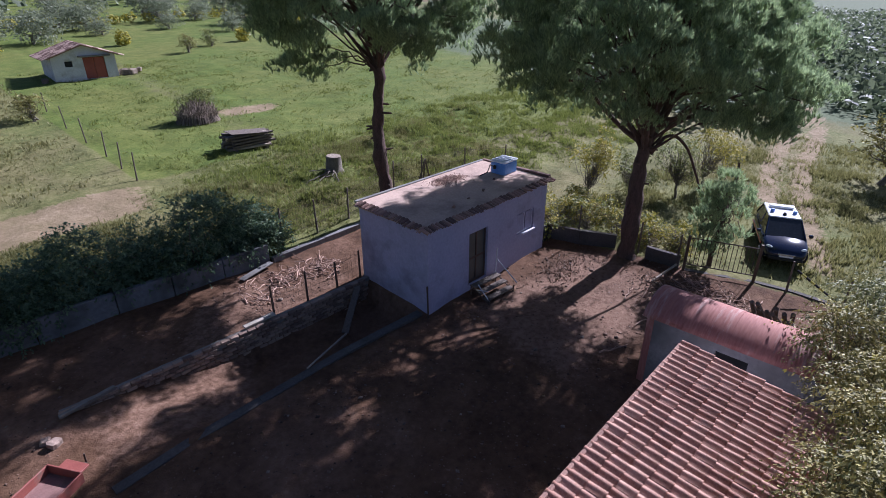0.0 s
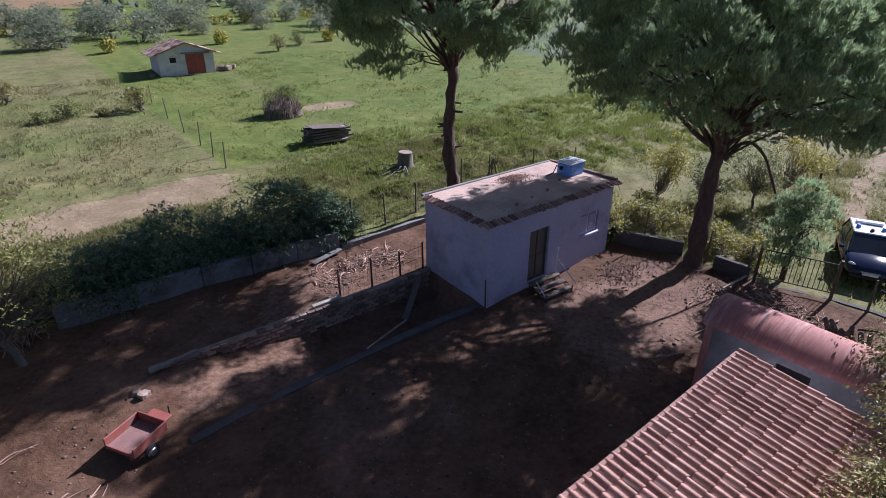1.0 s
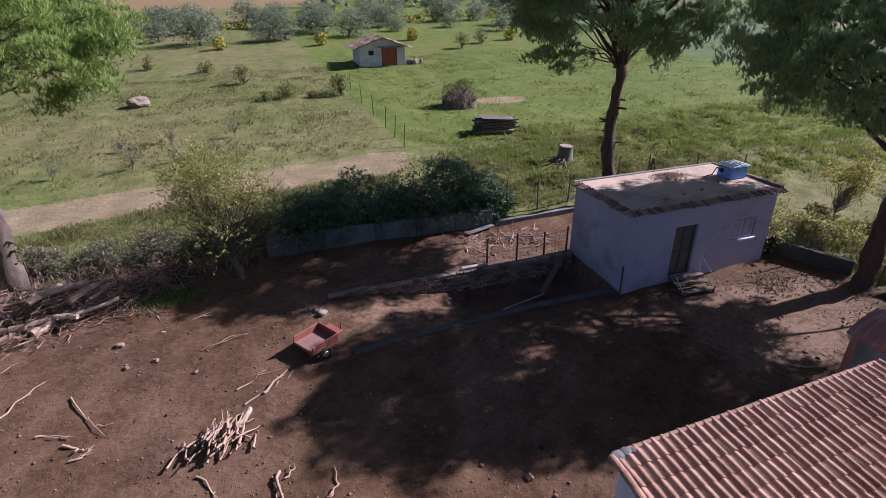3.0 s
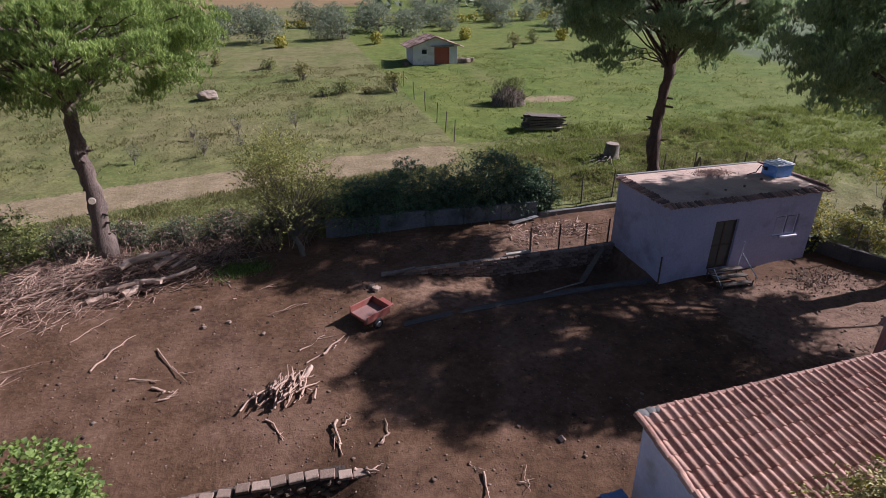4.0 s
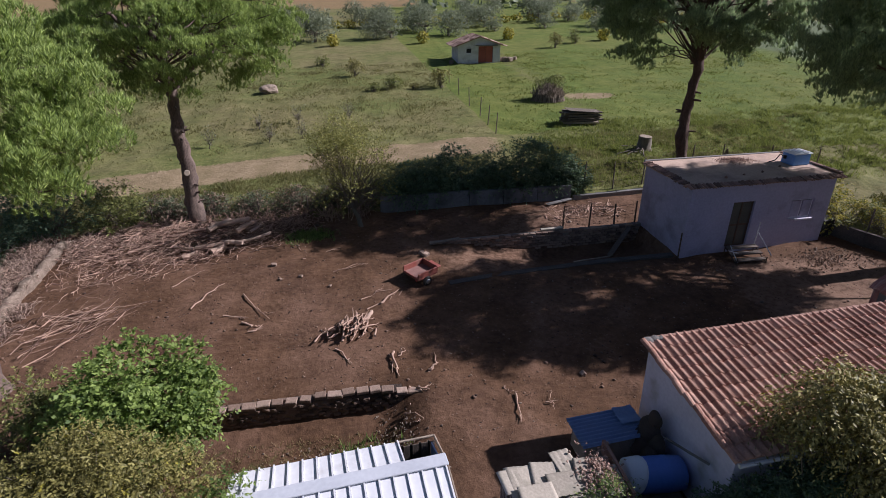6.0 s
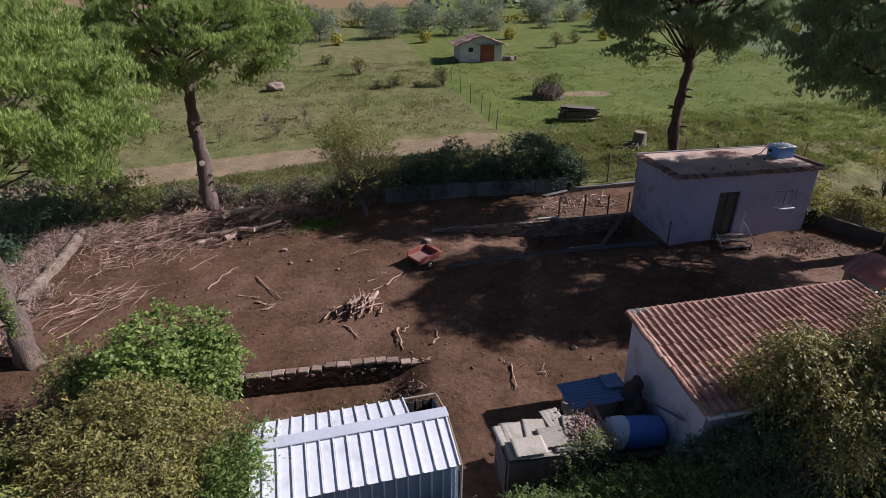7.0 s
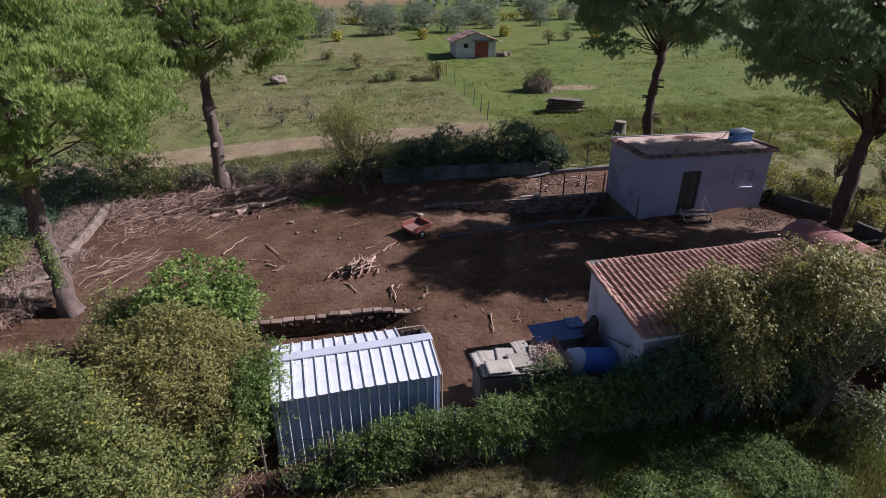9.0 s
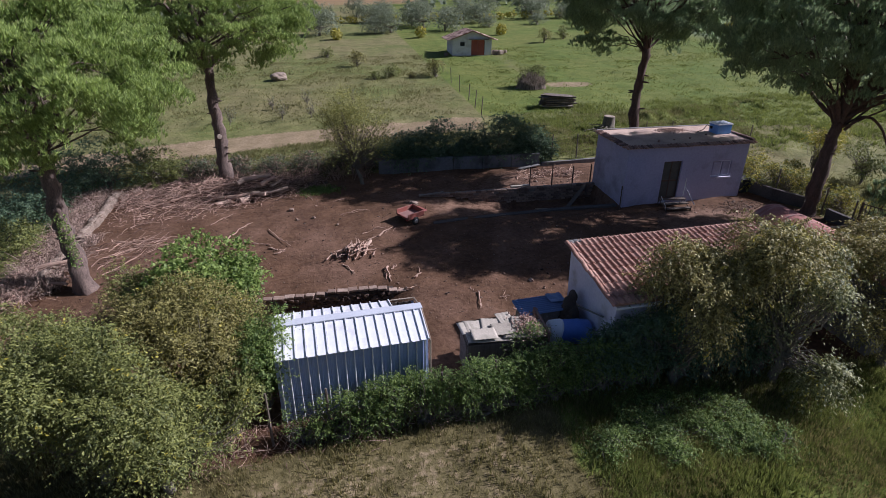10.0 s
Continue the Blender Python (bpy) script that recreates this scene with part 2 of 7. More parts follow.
def ground_z(x, y):
    x, y = np.asarray(x, float), np.asarray(y, float)
    z = slope(x, y)
    # the ramp that is dug down to the house
    ramp = smooth(1.0, 6.2, x) * (1 - smooth(10.35, 10.45, x)) * smooth(12.05, 12.3, y) * (1 - smooth(14.75, 14.95, y))
    z = z - 0.85 * ramp
    # the step below the dry wall
    z = z - 0.6 * smooth(-10.5, -8.5, x) * (1 - smooth(-2.6, -0.9, x)) * (1 - smooth(5.9, 6.1, y)) * smooth(1.5, 4.5, y)
    # the ditch before the south hedge
    line = -1.55 + 0.12 * (x + 7)
    z = z - 0.22 * np.exp(-((y - line) / 0.45) ** 2) * (1 - smooth(2, 5, x)) * smooth(-9, -7, x)
    # the field bank north of the path
    z = z + 0.10 * np.exp(-((y - (26.9 + 0.19 * (x - 18))) / 1.0) ** 2) * smooth(16, 22, x) * (1 - smooth(38, 48, x))
    # hummocks of the rough grass behind the fence, and gentler ones over the pasture
    rough = smooth(19.6, 21, y + 0.35 * np.clip(x - 14, 0, 20)) * smooth(7, 11, x) * (1 - smooth(27, 30, y - 0.15 * (x - 18))) * (1 - smooth(30, 40, x))
    z = z + rough * (0.34 * vnoise(x * 0.85, y * 0.85, 11) ** 2 + 0.2 * vnoise(x * 2.1, y * 2.1, 12) ** 2)
    field = smooth(28, 31, y) * (1 - smooth(60, 80, y))
    z = z + field * 0.22 * (vnoise(x * 0.6, y * 0.6, 13) ** 2 - 0.2)
    near = 1 - smooth(60, 140, np.hypot(x, y - 20))
    z = z + near * (0.10 * (vnoise(x * 0.35, y * 0.35, 1) - 0.5) + 0.07 * (vnoise(x * 1.1, y * 1.1, 2) - 0.5) + 0.035 * (vnoise(x * 3.1, y * 3.1, 3) - 0.5))
    return z


def gz(x, y):
    return float(ground_z(x, y))


def link(name, me, mat, parent=None, label=""):
    if mat:
        me.materials.append(mat)
    ob = new(name, me)
    if parent is not None:
        ob.parent = parent
    if label:
        ob["label"] = label
    return ob


def part(name, bm, mat, parent=None, label="", smooth_faces=False):
    """One bmesh as one mesh object, under a thing or a part."""
    me = bpy.data.meshes.new(name)
    bmesh.ops.recalc_face_normals(bm, faces=bm.faces)
    if smooth_faces:
        for f in bm.faces:
            f.smooth = True
    bm.to_mesh(me)
    bm.free()
    return link(name, me, mat, parent, label)


def np_mesh(name, verts, faces, mat, parent=None, label="", smooth_faces=False):
    """A mesh object from arrays; faces is (n, 3) or (n, 4)."""
    me = bpy.data.meshes.new(name)
    verts, faces = np.asarray(verts, np.float32), np.asarray(faces, np.int32)
    k = faces.shape[1]
    me.vertices.add(len(verts))
    me.vertices.foreach_set("co", verts.ravel())
    me.loops.add(faces.size)
    me.loops.foreach_set("vertex_index", faces.ravel())
    me.polygons.add(len(faces))
    me.polygons.foreach_set("loop_start", np.arange(0, faces.size, k, dtype=np.int32))
    me.polygons.foreach_set("loop_total", np.full(len(faces), k, np.int32))
    if smooth_faces:
        me.polygons.foreach_set("use_smooth", np.ones(len(faces), bool))
    me.update(calc_edges=True)
    return link(name, me, mat, parent, label)


def thing(name, m, label, category, group="", kind=""):
    """An Empty at a thing's base."""
    ob = new(name)
    ob.matrix_world = m
    ob.empty_display_size = 0.2
    return tagged(ob, label, category, group, kind)


def box(bm, x0, y0, z0, x1, y1, z1, bevel=0.0, m=None):
    r = bmesh.ops.create_cube(bm, size=1)
    mm = Matrix.Translation(((x0 + x1) / 2, (y0 + y1) / 2, (z0 + z1) / 2)) @ Matrix.Diagonal((abs(x1 - x0), abs(y1 - y0), abs(z1 - z0), 1))
    vs = r["verts"]
    bmesh.ops.transform(bm, matrix=(m or Matrix()) @ mm, verts=vs)
    if bevel:
        es = list({e for v in vs for e in v.link_edges})
        bmesh.ops.bevel(bm, geom=es, offset=bevel, segments=1, affect="EDGES")
    return bm


def boxed(x0, y0, z0, x1, y1, z1, bevel=0.0):
    return box(bmesh.new(), x0, y0, z0, x1, y1, z1, bevel)


def rod(bm, a, b, r0, r1=None, seg=6):
    a, b = Vector(a), Vector(b)
    d = b - a
    m = Matrix.Translation((a + b) / 2) @ d.to_track_quat("Z", "Y").to_matrix().to_4x4()
    bmesh.ops.create_cone(bm, cap_ends=True, segments=seg, radius1=r0, radius2=r1 if r1 is not None else r0, depth=d.length, matrix=m)
    return bm


def rods(pairs, r, seg=6):
    bm = bmesh.new()
    for a, b in pairs:
        rod(bm, a, b, r, r, seg)
    return bm


def tube_np(path, radii, seg=8, wob=0.0, rng=None):
    """A tapered tube along a path, as arrays of vertices and quads."""
    path = np.asarray(path, float)
    n = len(path)
    tang = np.gradient(path, axis=0)
    tang /= np.linalg.norm(tang, axis=1)[:, None] + 1e-9
    ref = np.array([0.3, 0.9, 0.1]) if abs(tang[:, 2]).mean() > 0.5 else np.array([0.05, 0.1, 1.0])
    u = np.cross(tang, ref)
    u /= np.linalg.norm(u, axis=1)[:, None] + 1e-9
    w = np.cross(tang, u)
    a = np.linspace(0, 2 * np.pi, seg, endpoint=False)
    rr = np.asarray(radii, float)[:, None] * (1 + (wob * (rng.random((n, seg)) - 0.5) if rng is not None else 0))
    v = path[:, None, :] + (np.cos(a)[None, :, None] * u[:, None, :] + np.sin(a)[None, :, None] * w[:, None, :]) * rr[..., None]
    i = np.arange(n - 1)[:, None] * seg
    j = np.arange(seg)[None, :]
    k = (j + 1) % seg
    f = np.stack([i + j, i + k, i + seg + k, i + seg + j], -1).reshape(-1, 4)
    return v.reshape(-1, 3), f


def join_np(pieces):
    vs, fs, o = [], [], 0
    for v, f in pieces:
        vs.append(v)
        fs.append(np.asarray(f) + o)
        o += len(v)
    return np.concatenate(vs), np.concatenate(fs)


def bend(p0, p1, n, sag, rng):
    """A crooked path from p0 to p1."""
    p0, p1 = np.asarray(p0, float), np.asarray(p1, float)
    t = np.linspace(0, 1, n)[:, None]
    p = p0 + (p1 - p0) * t
    off = rng.normal(size=(n, 3)) * sag
    off = np.cumsum(off, axis=0)
    off -= off[0] + (off[-1] - off[0]) * t
    return p + off


def unit(v):
    return v / (np.linalg.norm(v, axis=-1, keepdims=True) + 1e-9)


def leaf_cloud(blobs, n, size, rng, up=0.5, aspect=0.5, inner=0.5, droop=0.0, spread=0.3):
    """Small folded leaves on and in a set of blobs (x, y, z, rx, ry, rz)."""
    blobs = np.asarray(blobs, float)
    w = blobs[:, 3] * blobs[:, 4] + blobs[:, 4] * blobs[:, 5]
    pick = rng.choice(len(blobs), n, p=w / w.sum())
    d = unit(rng.normal(size=(n, 3)))
    rad = inner + (1 - inner) * np.sqrt(rng.random(n))
    rad *= 1 + spread * (rng.random(n) ** 3) - spread * 0.3
    p = blobs[pick, :3] + d * blobs[pick, 3:6] * rad[:, None]
    nrm = unit(d + up * np.array([0, 0, 1.0]) + 0.7 * rng.normal(size=(n, 3)))
    t = unit(np.cross(nrm, rng.normal(size=(n, 3))))
    t[:, 2] -= droop
    t = unit(t)
    b = unit(np.cross(nrm, t))
    s = size * (0.6 + 0.8 * rng.random(n))[:, None]
    v = np.stack([p - t * s * 0.5, p + b * s * aspect * 0.5 + nrm * s * 0.08, p + t * s * 0.5, p - b * s * aspect * 0.5 + nrm * s * 0.08], 1)
    i = np.arange(n)[:, None] * 4
    f = np.concatenate([i + np.array([[0, 1, 2]]), i + np.array([[0, 2, 3]])], 0)
    return v.reshape(-1, 3), f


def spray_cloud(blobs, n, size, rng, per=9, length=0.5, droop=0.35, aspect=0.42, inner=0.35):
    """Leafy sprays: arching twigs that grow out of a set of blobs, with leaves on both sides."""
    blobs = np.asarray(blobs, float)
    w = blobs[:, 3] * blobs[:, 4] + blobs[:, 4] * blobs[:, 5]
    pick = rng.choice(len(blobs), n, p=w / w.sum())
    d = unit(rng.normal(size=(n, 3)) + np.array([0, 0, 0.25]))
    rad = inner + (0.95 - inner) * np.sqrt(rng.random(n))
    p = blobs[pick, :3] + d * blobs[pick, 3:6] * rad[:, None]
    axis = unit(d * 0.8 + np.array([0, 0, 0.45]) + 0.45 * rng.normal(size=(n, 3)))
    ln = length * (0.5 + rng.random(n))
    p, axis, ln, d = (np.repeat(q, per, 0) for q in (p, axis, ln, d))
    m = n * per
    s = (np.tile(np.arange(per), n) + rng.random(m)) / per
    q = p + axis * (ln * s)[:, None]
    q[:, 2] -= droop * ln * s * s * 1.4
    grow = axis.copy()
    grow[:, 2] -= 2.8 * droop * s
    grow = unit(grow)
    side = unit(np.cross(grow, np.array([0, 0, 1.0]) + 0.5 * rng.normal(size=(m, 3)))) * rng.choice([-1.0, 1.0], m)[:, None]
    t = unit(grow * 0.7 + side * 0.8 + 0.3 * rng.normal(size=(m, 3)) + np.array([0, 0, -0.8 * droop]))
    nrm = unit(np.cross(t, np.cross(np.array([0, 0, 1.0]) + 0.5 * d + 0.6 * rng.normal(size=(m, 3)), t)))
    b = np.cross(nrm, t)
    k = size * (0.6 + 0.8 * rng.random(m))[:, None]
    v = np.stack([q, q + t * k * 0.5 + b * k * aspect * 0.5 + nrm * k * 0.07, q + t * k, q + t * k * 0.5 - b * k * aspect * 0.5 + nrm * k * 0.07], 1)
    i = np.arange(m)[:, None] * 4
    return v.reshape(-1, 3), np.concatenate([i + np.array([[0, 1, 2]]), i + np.array([[0, 2, 3]])], 0)


def shoot_cloud(blobs, n, length, rng, blades=14, width=0.008, needle=0.2, up=1.0, inner=0.55, fan=0.5, lift=0.85):
    """Pine shoots: brushes of needles at the twig ends of each clump, turned up and outwards."""
    blobs = np.asarray(blobs, float)
    w = blobs[:, 3] * blobs[:, 4] + blobs[:, 4] * blobs[:, 5]
    pick = rng.choice(len(blobs), n, p=w / w.sum())
    d = unit(rng.normal(size=(n, 3)) + np.array([0, 0, lift]))
    rad = inner + (1.0 - inner) * rng.random(n) ** 0.4
    p = blobs[pick, :3] + d * blobs[pick, 3:6] * rad[:, None]
    axis = unit(d * 0.55 + up * np.array([0, 0, 1.0]) + 0.2 * rng.normal(size=(n, 3)))
    ln = length * (0.6 + 0.8 * rng.random(n))
    p, axis, ln = np.repeat(p, blades, 0), np.repeat(axis, blades, 0), np.repeat(ln, blades)
    m = n * blades
    a = p + axis * (ln * rng.random(m) ** 0.7)[:, None]
    dr = unit(axis + fan * unit(rng.normal(size=(m, 3))))
    side = unit(np.cross(dr, rng.normal(size=(m, 3)))) * (width * (0.7 + 0.6 * rng.random(m)))[:, None]
    v = np.stack([a - side, a + side, a + dr * (needle * (0.7 + 0.6 * rng.random(m)))[:, None]], 1)
    return v.reshape(-1, 3), np.arange(3 * m).reshape(-1, 3)


def grass_np(xy, height, rng, blades=4, lean=0.5, width=0.018):
    """Grass tufts at the given places of the ground."""
    xy = np.repeat(xy, blades, 0)
    n = len(xy)
    xy = xy + rng.normal(size=(n, 2)) * 0.05
    z = ground_z(xy[:, 0], xy[:, 1]) - 0.02
    p = np.column_stack([xy, z])
    a = rng.random(n) * 2 * np.pi
    h = np.repeat(np.broadcast_to(height, (n // blades,)), blades) * (0.5 + 0.8 * rng.random(n))
    out = np.column_stack([np.cos(a), np.sin(a), np.zeros(n)])
    side = np.column_stack([-np.sin(a), np.cos(a), np.zeros(n)]) * width * (h / 0.2)[:, None].clip(0.6, 3)
    tip = p + out * (h * lean * rng.random(n))[:, None] + np.array([0, 0, 1.0]) * h[:, None]
    v = np.stack([p - side, p + side, tip], 1).reshape(-1, 3)
    return v, np.arange(3 * n).reshape(-1, 3)


def blob_cluster(c, r, n, rng, size=0.45, flat=0.7, low=-0.4):
    """Ellipsoids that fill a crown of half-axes r round c."""
    out = []
    c, r = np.asarray(c, float), np.asarray(r, float)
    while len(out) < n:
        d = rng.uniform(-1, 1, 3)
        if np.linalg.norm(d) > 1 or d[2] < low:
            continue
        d = d / (np.linalg.norm(d) + 1e-6) * np.linalg.norm(d) ** 0.45
        s = size * (0.5 + 0.9 * rng.random())
        q = c + d * r * (1 - s * 0.45) * rng.uniform(0.85, 1.12)
        out.append((*q, s * r[0], s * r[1], s * min(r[0], r[2] * 1.6) * flat))
    return out

# ---- ground ----


def inside(x, y, poly):
    """Signed distance to a polygon, positive inside."""
    x, y = np.asarray(x, float), np.asarray(y, float)
    d = np.full(x.shape, 1e9)
    s = np.zeros(x.shape, bool)
    for (ax, ay), (bx, by) in zip(poly, poly[1:] + poly[:1]):
        ex, ey = bx - ax, by - ay
        t = np.clip(((x - ax) * ex + (y - ay) * ey) / (ex * ex + ey * ey), 0, 1)
        d = np.minimum(d, np.hypot(x - ax - t * ex, y - ay - t * ey))
        s ^= ((ay > y) != (by > y)) & (x < (bx - ax) * (y - ay) / (by - ay + 1e-12) + ax)
    return np.where(s, d, -d)


YARD = [(-17.2, 19.2), (-1, 19.0), (13.2, 18.6), (18.2, 15.5), (19.2, 11), (20.0, 8), (21.4, 4), (22, 0.5), (12, -1.2), (4, -0.4), (-1, -1.1), (-5, -1.7), (-8.5, -1.9), (-12, 1.5), (-17, 5)]


def graded(lo, hi, step, a, b, growth=1.16):
    mid = list(np.arange(a, b + 1e-6, step))
    s, left = step, []
    x = a
    while x > lo:
        s *= growth
        x -= s
        left.append(x)
    s, right = step, []
    x = b
    while x < hi:
        s *= growth
        x += s
        right.append(x)
    return np.array(left[::-1] + mid + right)


def ground_material():
    m = bpy.data.materials.new("field_and_soil")
    m.use_nodes = True
    n, l = m.node_tree.nodes, m.node_tree.links
    bsdf = n["Principled BSDF"]
    bsdf.inputs["Roughness"].default_value = 0.95
    bsdf.inputs["Specular IOR Level"].default_value = 0.2
    co = n.new("ShaderNodeTexCoord")

    def tex(scale, detail=6, rough=0.6):
        t = n.new("ShaderNodeTexNoise")
        t.inputs["Scale"].default_value, t.inputs["Detail"].default_value, t.inputs["Roughness"].default_value = scale, detail, rough
        l.new(co.outputs["Object"], t.inputs["Vector"])
        return t.outputs["Fac"]

    def ramp(fac, stops):
        r = n.new("ShaderNodeValToRGB")
        e = r.color_ramp.elements
        while len(e) < len(stops):
            e.new(0.5)
        for el, (p, c) in zip(e, stops):
            el.position, el.color = p, (*c, 1)
        l.new(fac, r.inputs["Fac"])
        return r.outputs["Color"]

    def mask(name, wobble, amount=0.7):
        a = n.new("ShaderNodeAttribute")
        a.attribute_name = name
        k = n.new("ShaderNodeMath")
        k.operation = "MULTIPLY_ADD"
        k.inputs[1].default_value, k.inputs[2].default_value = amount, -amount / 2
        l.new(wobble, k.inputs[0])
        s = n.new("ShaderNodeMath")
        s.operation = "ADD"
        l.new(a.outputs["Fac"], s.inputs[0])
        l.new(k.outputs[0], s.inputs[1])
        r = n.new("ShaderNodeMapRange")
        r.interpolation_type = "SMOOTHSTEP"
        r.inputs["From Min"].default_value, r.inputs["From Max"].default_value = 0.35, 0.65
        l.new(s.outputs[0], r.inputs["Value"])
        return r.outputs["Result"]

    def mix(fac, a, b):
        x = n.new("ShaderNodeMix")
        x.data_type = "RGBA"
        l.new(fac, x.inputs["Factor"])
        l.new(a, x.inputs["A"])
        l.new(b, x.inputs["B"])
        return x.outputs["Result"]

    slow, mid, fine, grain = tex(0.12), tex(0.8), tex(5.0, 8), tex(28.0, 4)
    blend = n.new("ShaderNodeMath")
    blend.operation = "MULTIPLY_ADD"
    blend.inputs[1].default_value = 0.55
    l.new(mid, blend.inputs[0])
    half = n.new("ShaderNodeMath")
    half.operation = "MULTIPLY"
    half.inputs[1].default_value = 0.45
    l.new(fine, half.inputs[0])
    l.new(half.outputs[0], blend.inputs[2])
    gfac = blend.outputs[0]
    drift = n.new("ShaderNodeMapRange")
    drift.inputs["From Min"].default_value, drift.inputs["From Max"].default_value = 0.38, 0.62
    l.new(slow, drift.inputs["Value"])
    grass = mix(drift.outputs["Result"], ramp(gfac, [(0.34, (0.108, 0.098, 0.040)), (0.5, (0.178, 0.158, 0.067)), (0.66, (0.26, 0.225, 0.110))]),
                ramp(gfac, [(0.34, (0.070, 0.086, 0.024)), (0.5, (0.130, 0.146, 0.042)), (0.66, (0.20, 0.202, 0.070))]))
    lush = mix(drift.outputs["Result"], ramp(gfac, [(0.3, (0.072, 0.092, 0.018)), (0.5, (0.138, 0.155, 0.034)), (0.72, (0.215, 0.216, 0.062))]),
               ramp(gfac, [(0.3, (0.050, 0.083, 0.015)), (0.5, (0.106, 0.144, 0.026)), (0.72, (0.172, 0.204, 0.047))]))
    patch = n.new("ShaderNodeMapRange")
    patch.interpolation_type = "SMOOTHSTEP"
    patch.inputs["From Min"].default_value, patch.inputs["From Max"].default_value = 0.42, 0.62
    l.new(tex(0.33, 7, 0.55), patch.inputs["Value"])
    mask_noise = patch.outputs["Result"]
    verge = ramp(gfac, [(0.3, (0.075, 0.062, 0.026)), (0.5, (0.135, 0.112, 0.048)), (0.7, (0.215, 0.175, 0.085))])
    path = ramp(gfac, [(0.3, (0.17, 0.135, 0.065)), (0.5, (0.26, 0.195, 0.115)), (0.7, (0.37, 0.28, 0.18))])
    plough = ramp(gfac, [(0.3, (0.19, 0.13, 0.065)), (0.7, (0.30, 0.21, 0.105))])
    soil = mix(mask_noise, ramp(gfac, [(0.33, (0.054, 0.0285, 0.0165)), (0.48, (0.100, 0.054, 0.030)), (0.60, (0.142, 0.078, 0.0455)), (0.72, (0.215, 0.132, 0.085))]),
               ramp(gfac, [(0.33, (0.070, 0.038, 0.024)), (0.48, (0.132, 0.074, 0.046)), (0.60, (0.178, 0.104, 0.068)), (0.72, (0.255, 0.164, 0.114))]))
    soil = mix(mask("pale", fine, 0.5), soil, ramp(gfac, [(0.3, (0.11, 0.063, 0.042)), (0.7, (0.28, 0.175, 0.12))]))
    c = mix(mask("verge", mid, 0.7), grass, verge)
    c = mix(mask("lush", mid, 0.6), c, lush)
    c = mix(mask("moor", mid, 0.6), c, ramp(gfac, [(0.3, (0.060, 0.082, 0.040)), (0.5, (0.100, 0.128, 0.062)), (0.7, (0.15, 0.165, 0.085))]))
    c = mix(mask("path", fine, 0.9), c, path)
    c = mix(mask("plough", mid, 0.4), c, plough)
    c = mix(mask("soil", fine, 0.9), c, soil)
    l.new(c, bsdf.inputs["Base Color"])
    bp = n.new("ShaderNodeBump")
    bp.inputs["Strength"].default_value, bp.inputs["Distance"].default_value = 0.8, 0.06
    add = n.new("ShaderNodeMath")
    add.operation = "MULTIPLY_ADD"
    add.inputs[1].default_value = 0.35
    l.new(grain, add.inputs[0])
    l.new(fine, add.inputs[2])
    l.new(add.outputs[0], bp.inputs["Height"])
    l.new(bp.outputs["Normal"], bsdf.inputs["Normal"])
    return m


def build_ground():
    xs = graded(-900, 2600, 0.22, -19, 25)
    ys = graded(-400, 1200, 0.22, -5, 33)
    X, Y = np.meshgrid(xs, ys)
    Z = ground_z(X, Y)
    nx, ny = len(xs), len(ys)
    v = np.column_stack([X.ravel(), Y.ravel(), Z.ravel()])
    i = (np.arange(ny - 1)[:, None] * nx + np.arange(nx - 1)[None, :]).ravel()
    f = np.column_stack([i, i + 1, i + nx + 1, i + nx])
    ob = np_mesh("ground", v, f, ground_material(), smooth_faces=True)
    x, y = v[:, 0], v[:, 1]
    layers = {
        "soil": smooth(-0.7, 0.7, inside(x, y, YARD)) * (1 - 0.36 * smooth(-0.4, 0.6, inside(x, y, [(-8.2, 2.3), (-1.7, 2.3), (-1.9, 5.3), (-8.2, 5.3)]))),
        "path": path_mask(x, y),
        "verge": (1 - smooth(-2.0, 0.5, y)) * smooth(-40, -30, y),
        "moor": smooth(40, 60, x) * (1 - smooth(70, 110, y - 0.3 * x)),
        "lush": np.maximum.reduce([
            smooth(-0.8, 0.8, inside(x, y, [(2.5, -0.5), (14, -0.5), (14, -5.5), (5, -5.5), (2.5, -3.5)])),
            smooth(6.9, 7.9, x + 0.05 * (y - 31)) * (1 - smooth(11, 20, x)) * smooth(29.5, 31.5, y),
            0.72 * smooth(9, 20, x) * smooth(20, 25, y) * (1 - smooth(46, 70, x))]),
        "plough": smooth(140, 150, y) * (1 - smooth(8, 25, x)) * (1 - smooth(220, 240, y)),
        # first polygon paints sunlight: lighter soil on ramp and terrace, up to the house's shadow
        "pale": smooth(-0.5, 0.5, inside(x, y, [(0.5, 12), (4.5, 12.2), (6, 14.8), (10.4, 15.2), (10.4, 18), (5, 17.8), (3, 15), (0.5, 14.6)])) * 0.5
        + 0.6 * smooth(-1, 1, inside(x, y, [(11, 6.5), (19, 5), (19, 11), (11.5, 11.4)])),
    }
    for key, value in layers.items():
        at = ob.data.attributes.new(key, "FLOAT", "POINT")
        at.data.foreach_set("value", np.asarray(value, np.float32))
    return tagged(ob, "brown bare farmyard soil and rough grass field on a gentle slope", "ground", kind="structure")


build_ground()

# ---- walls of the yard ----


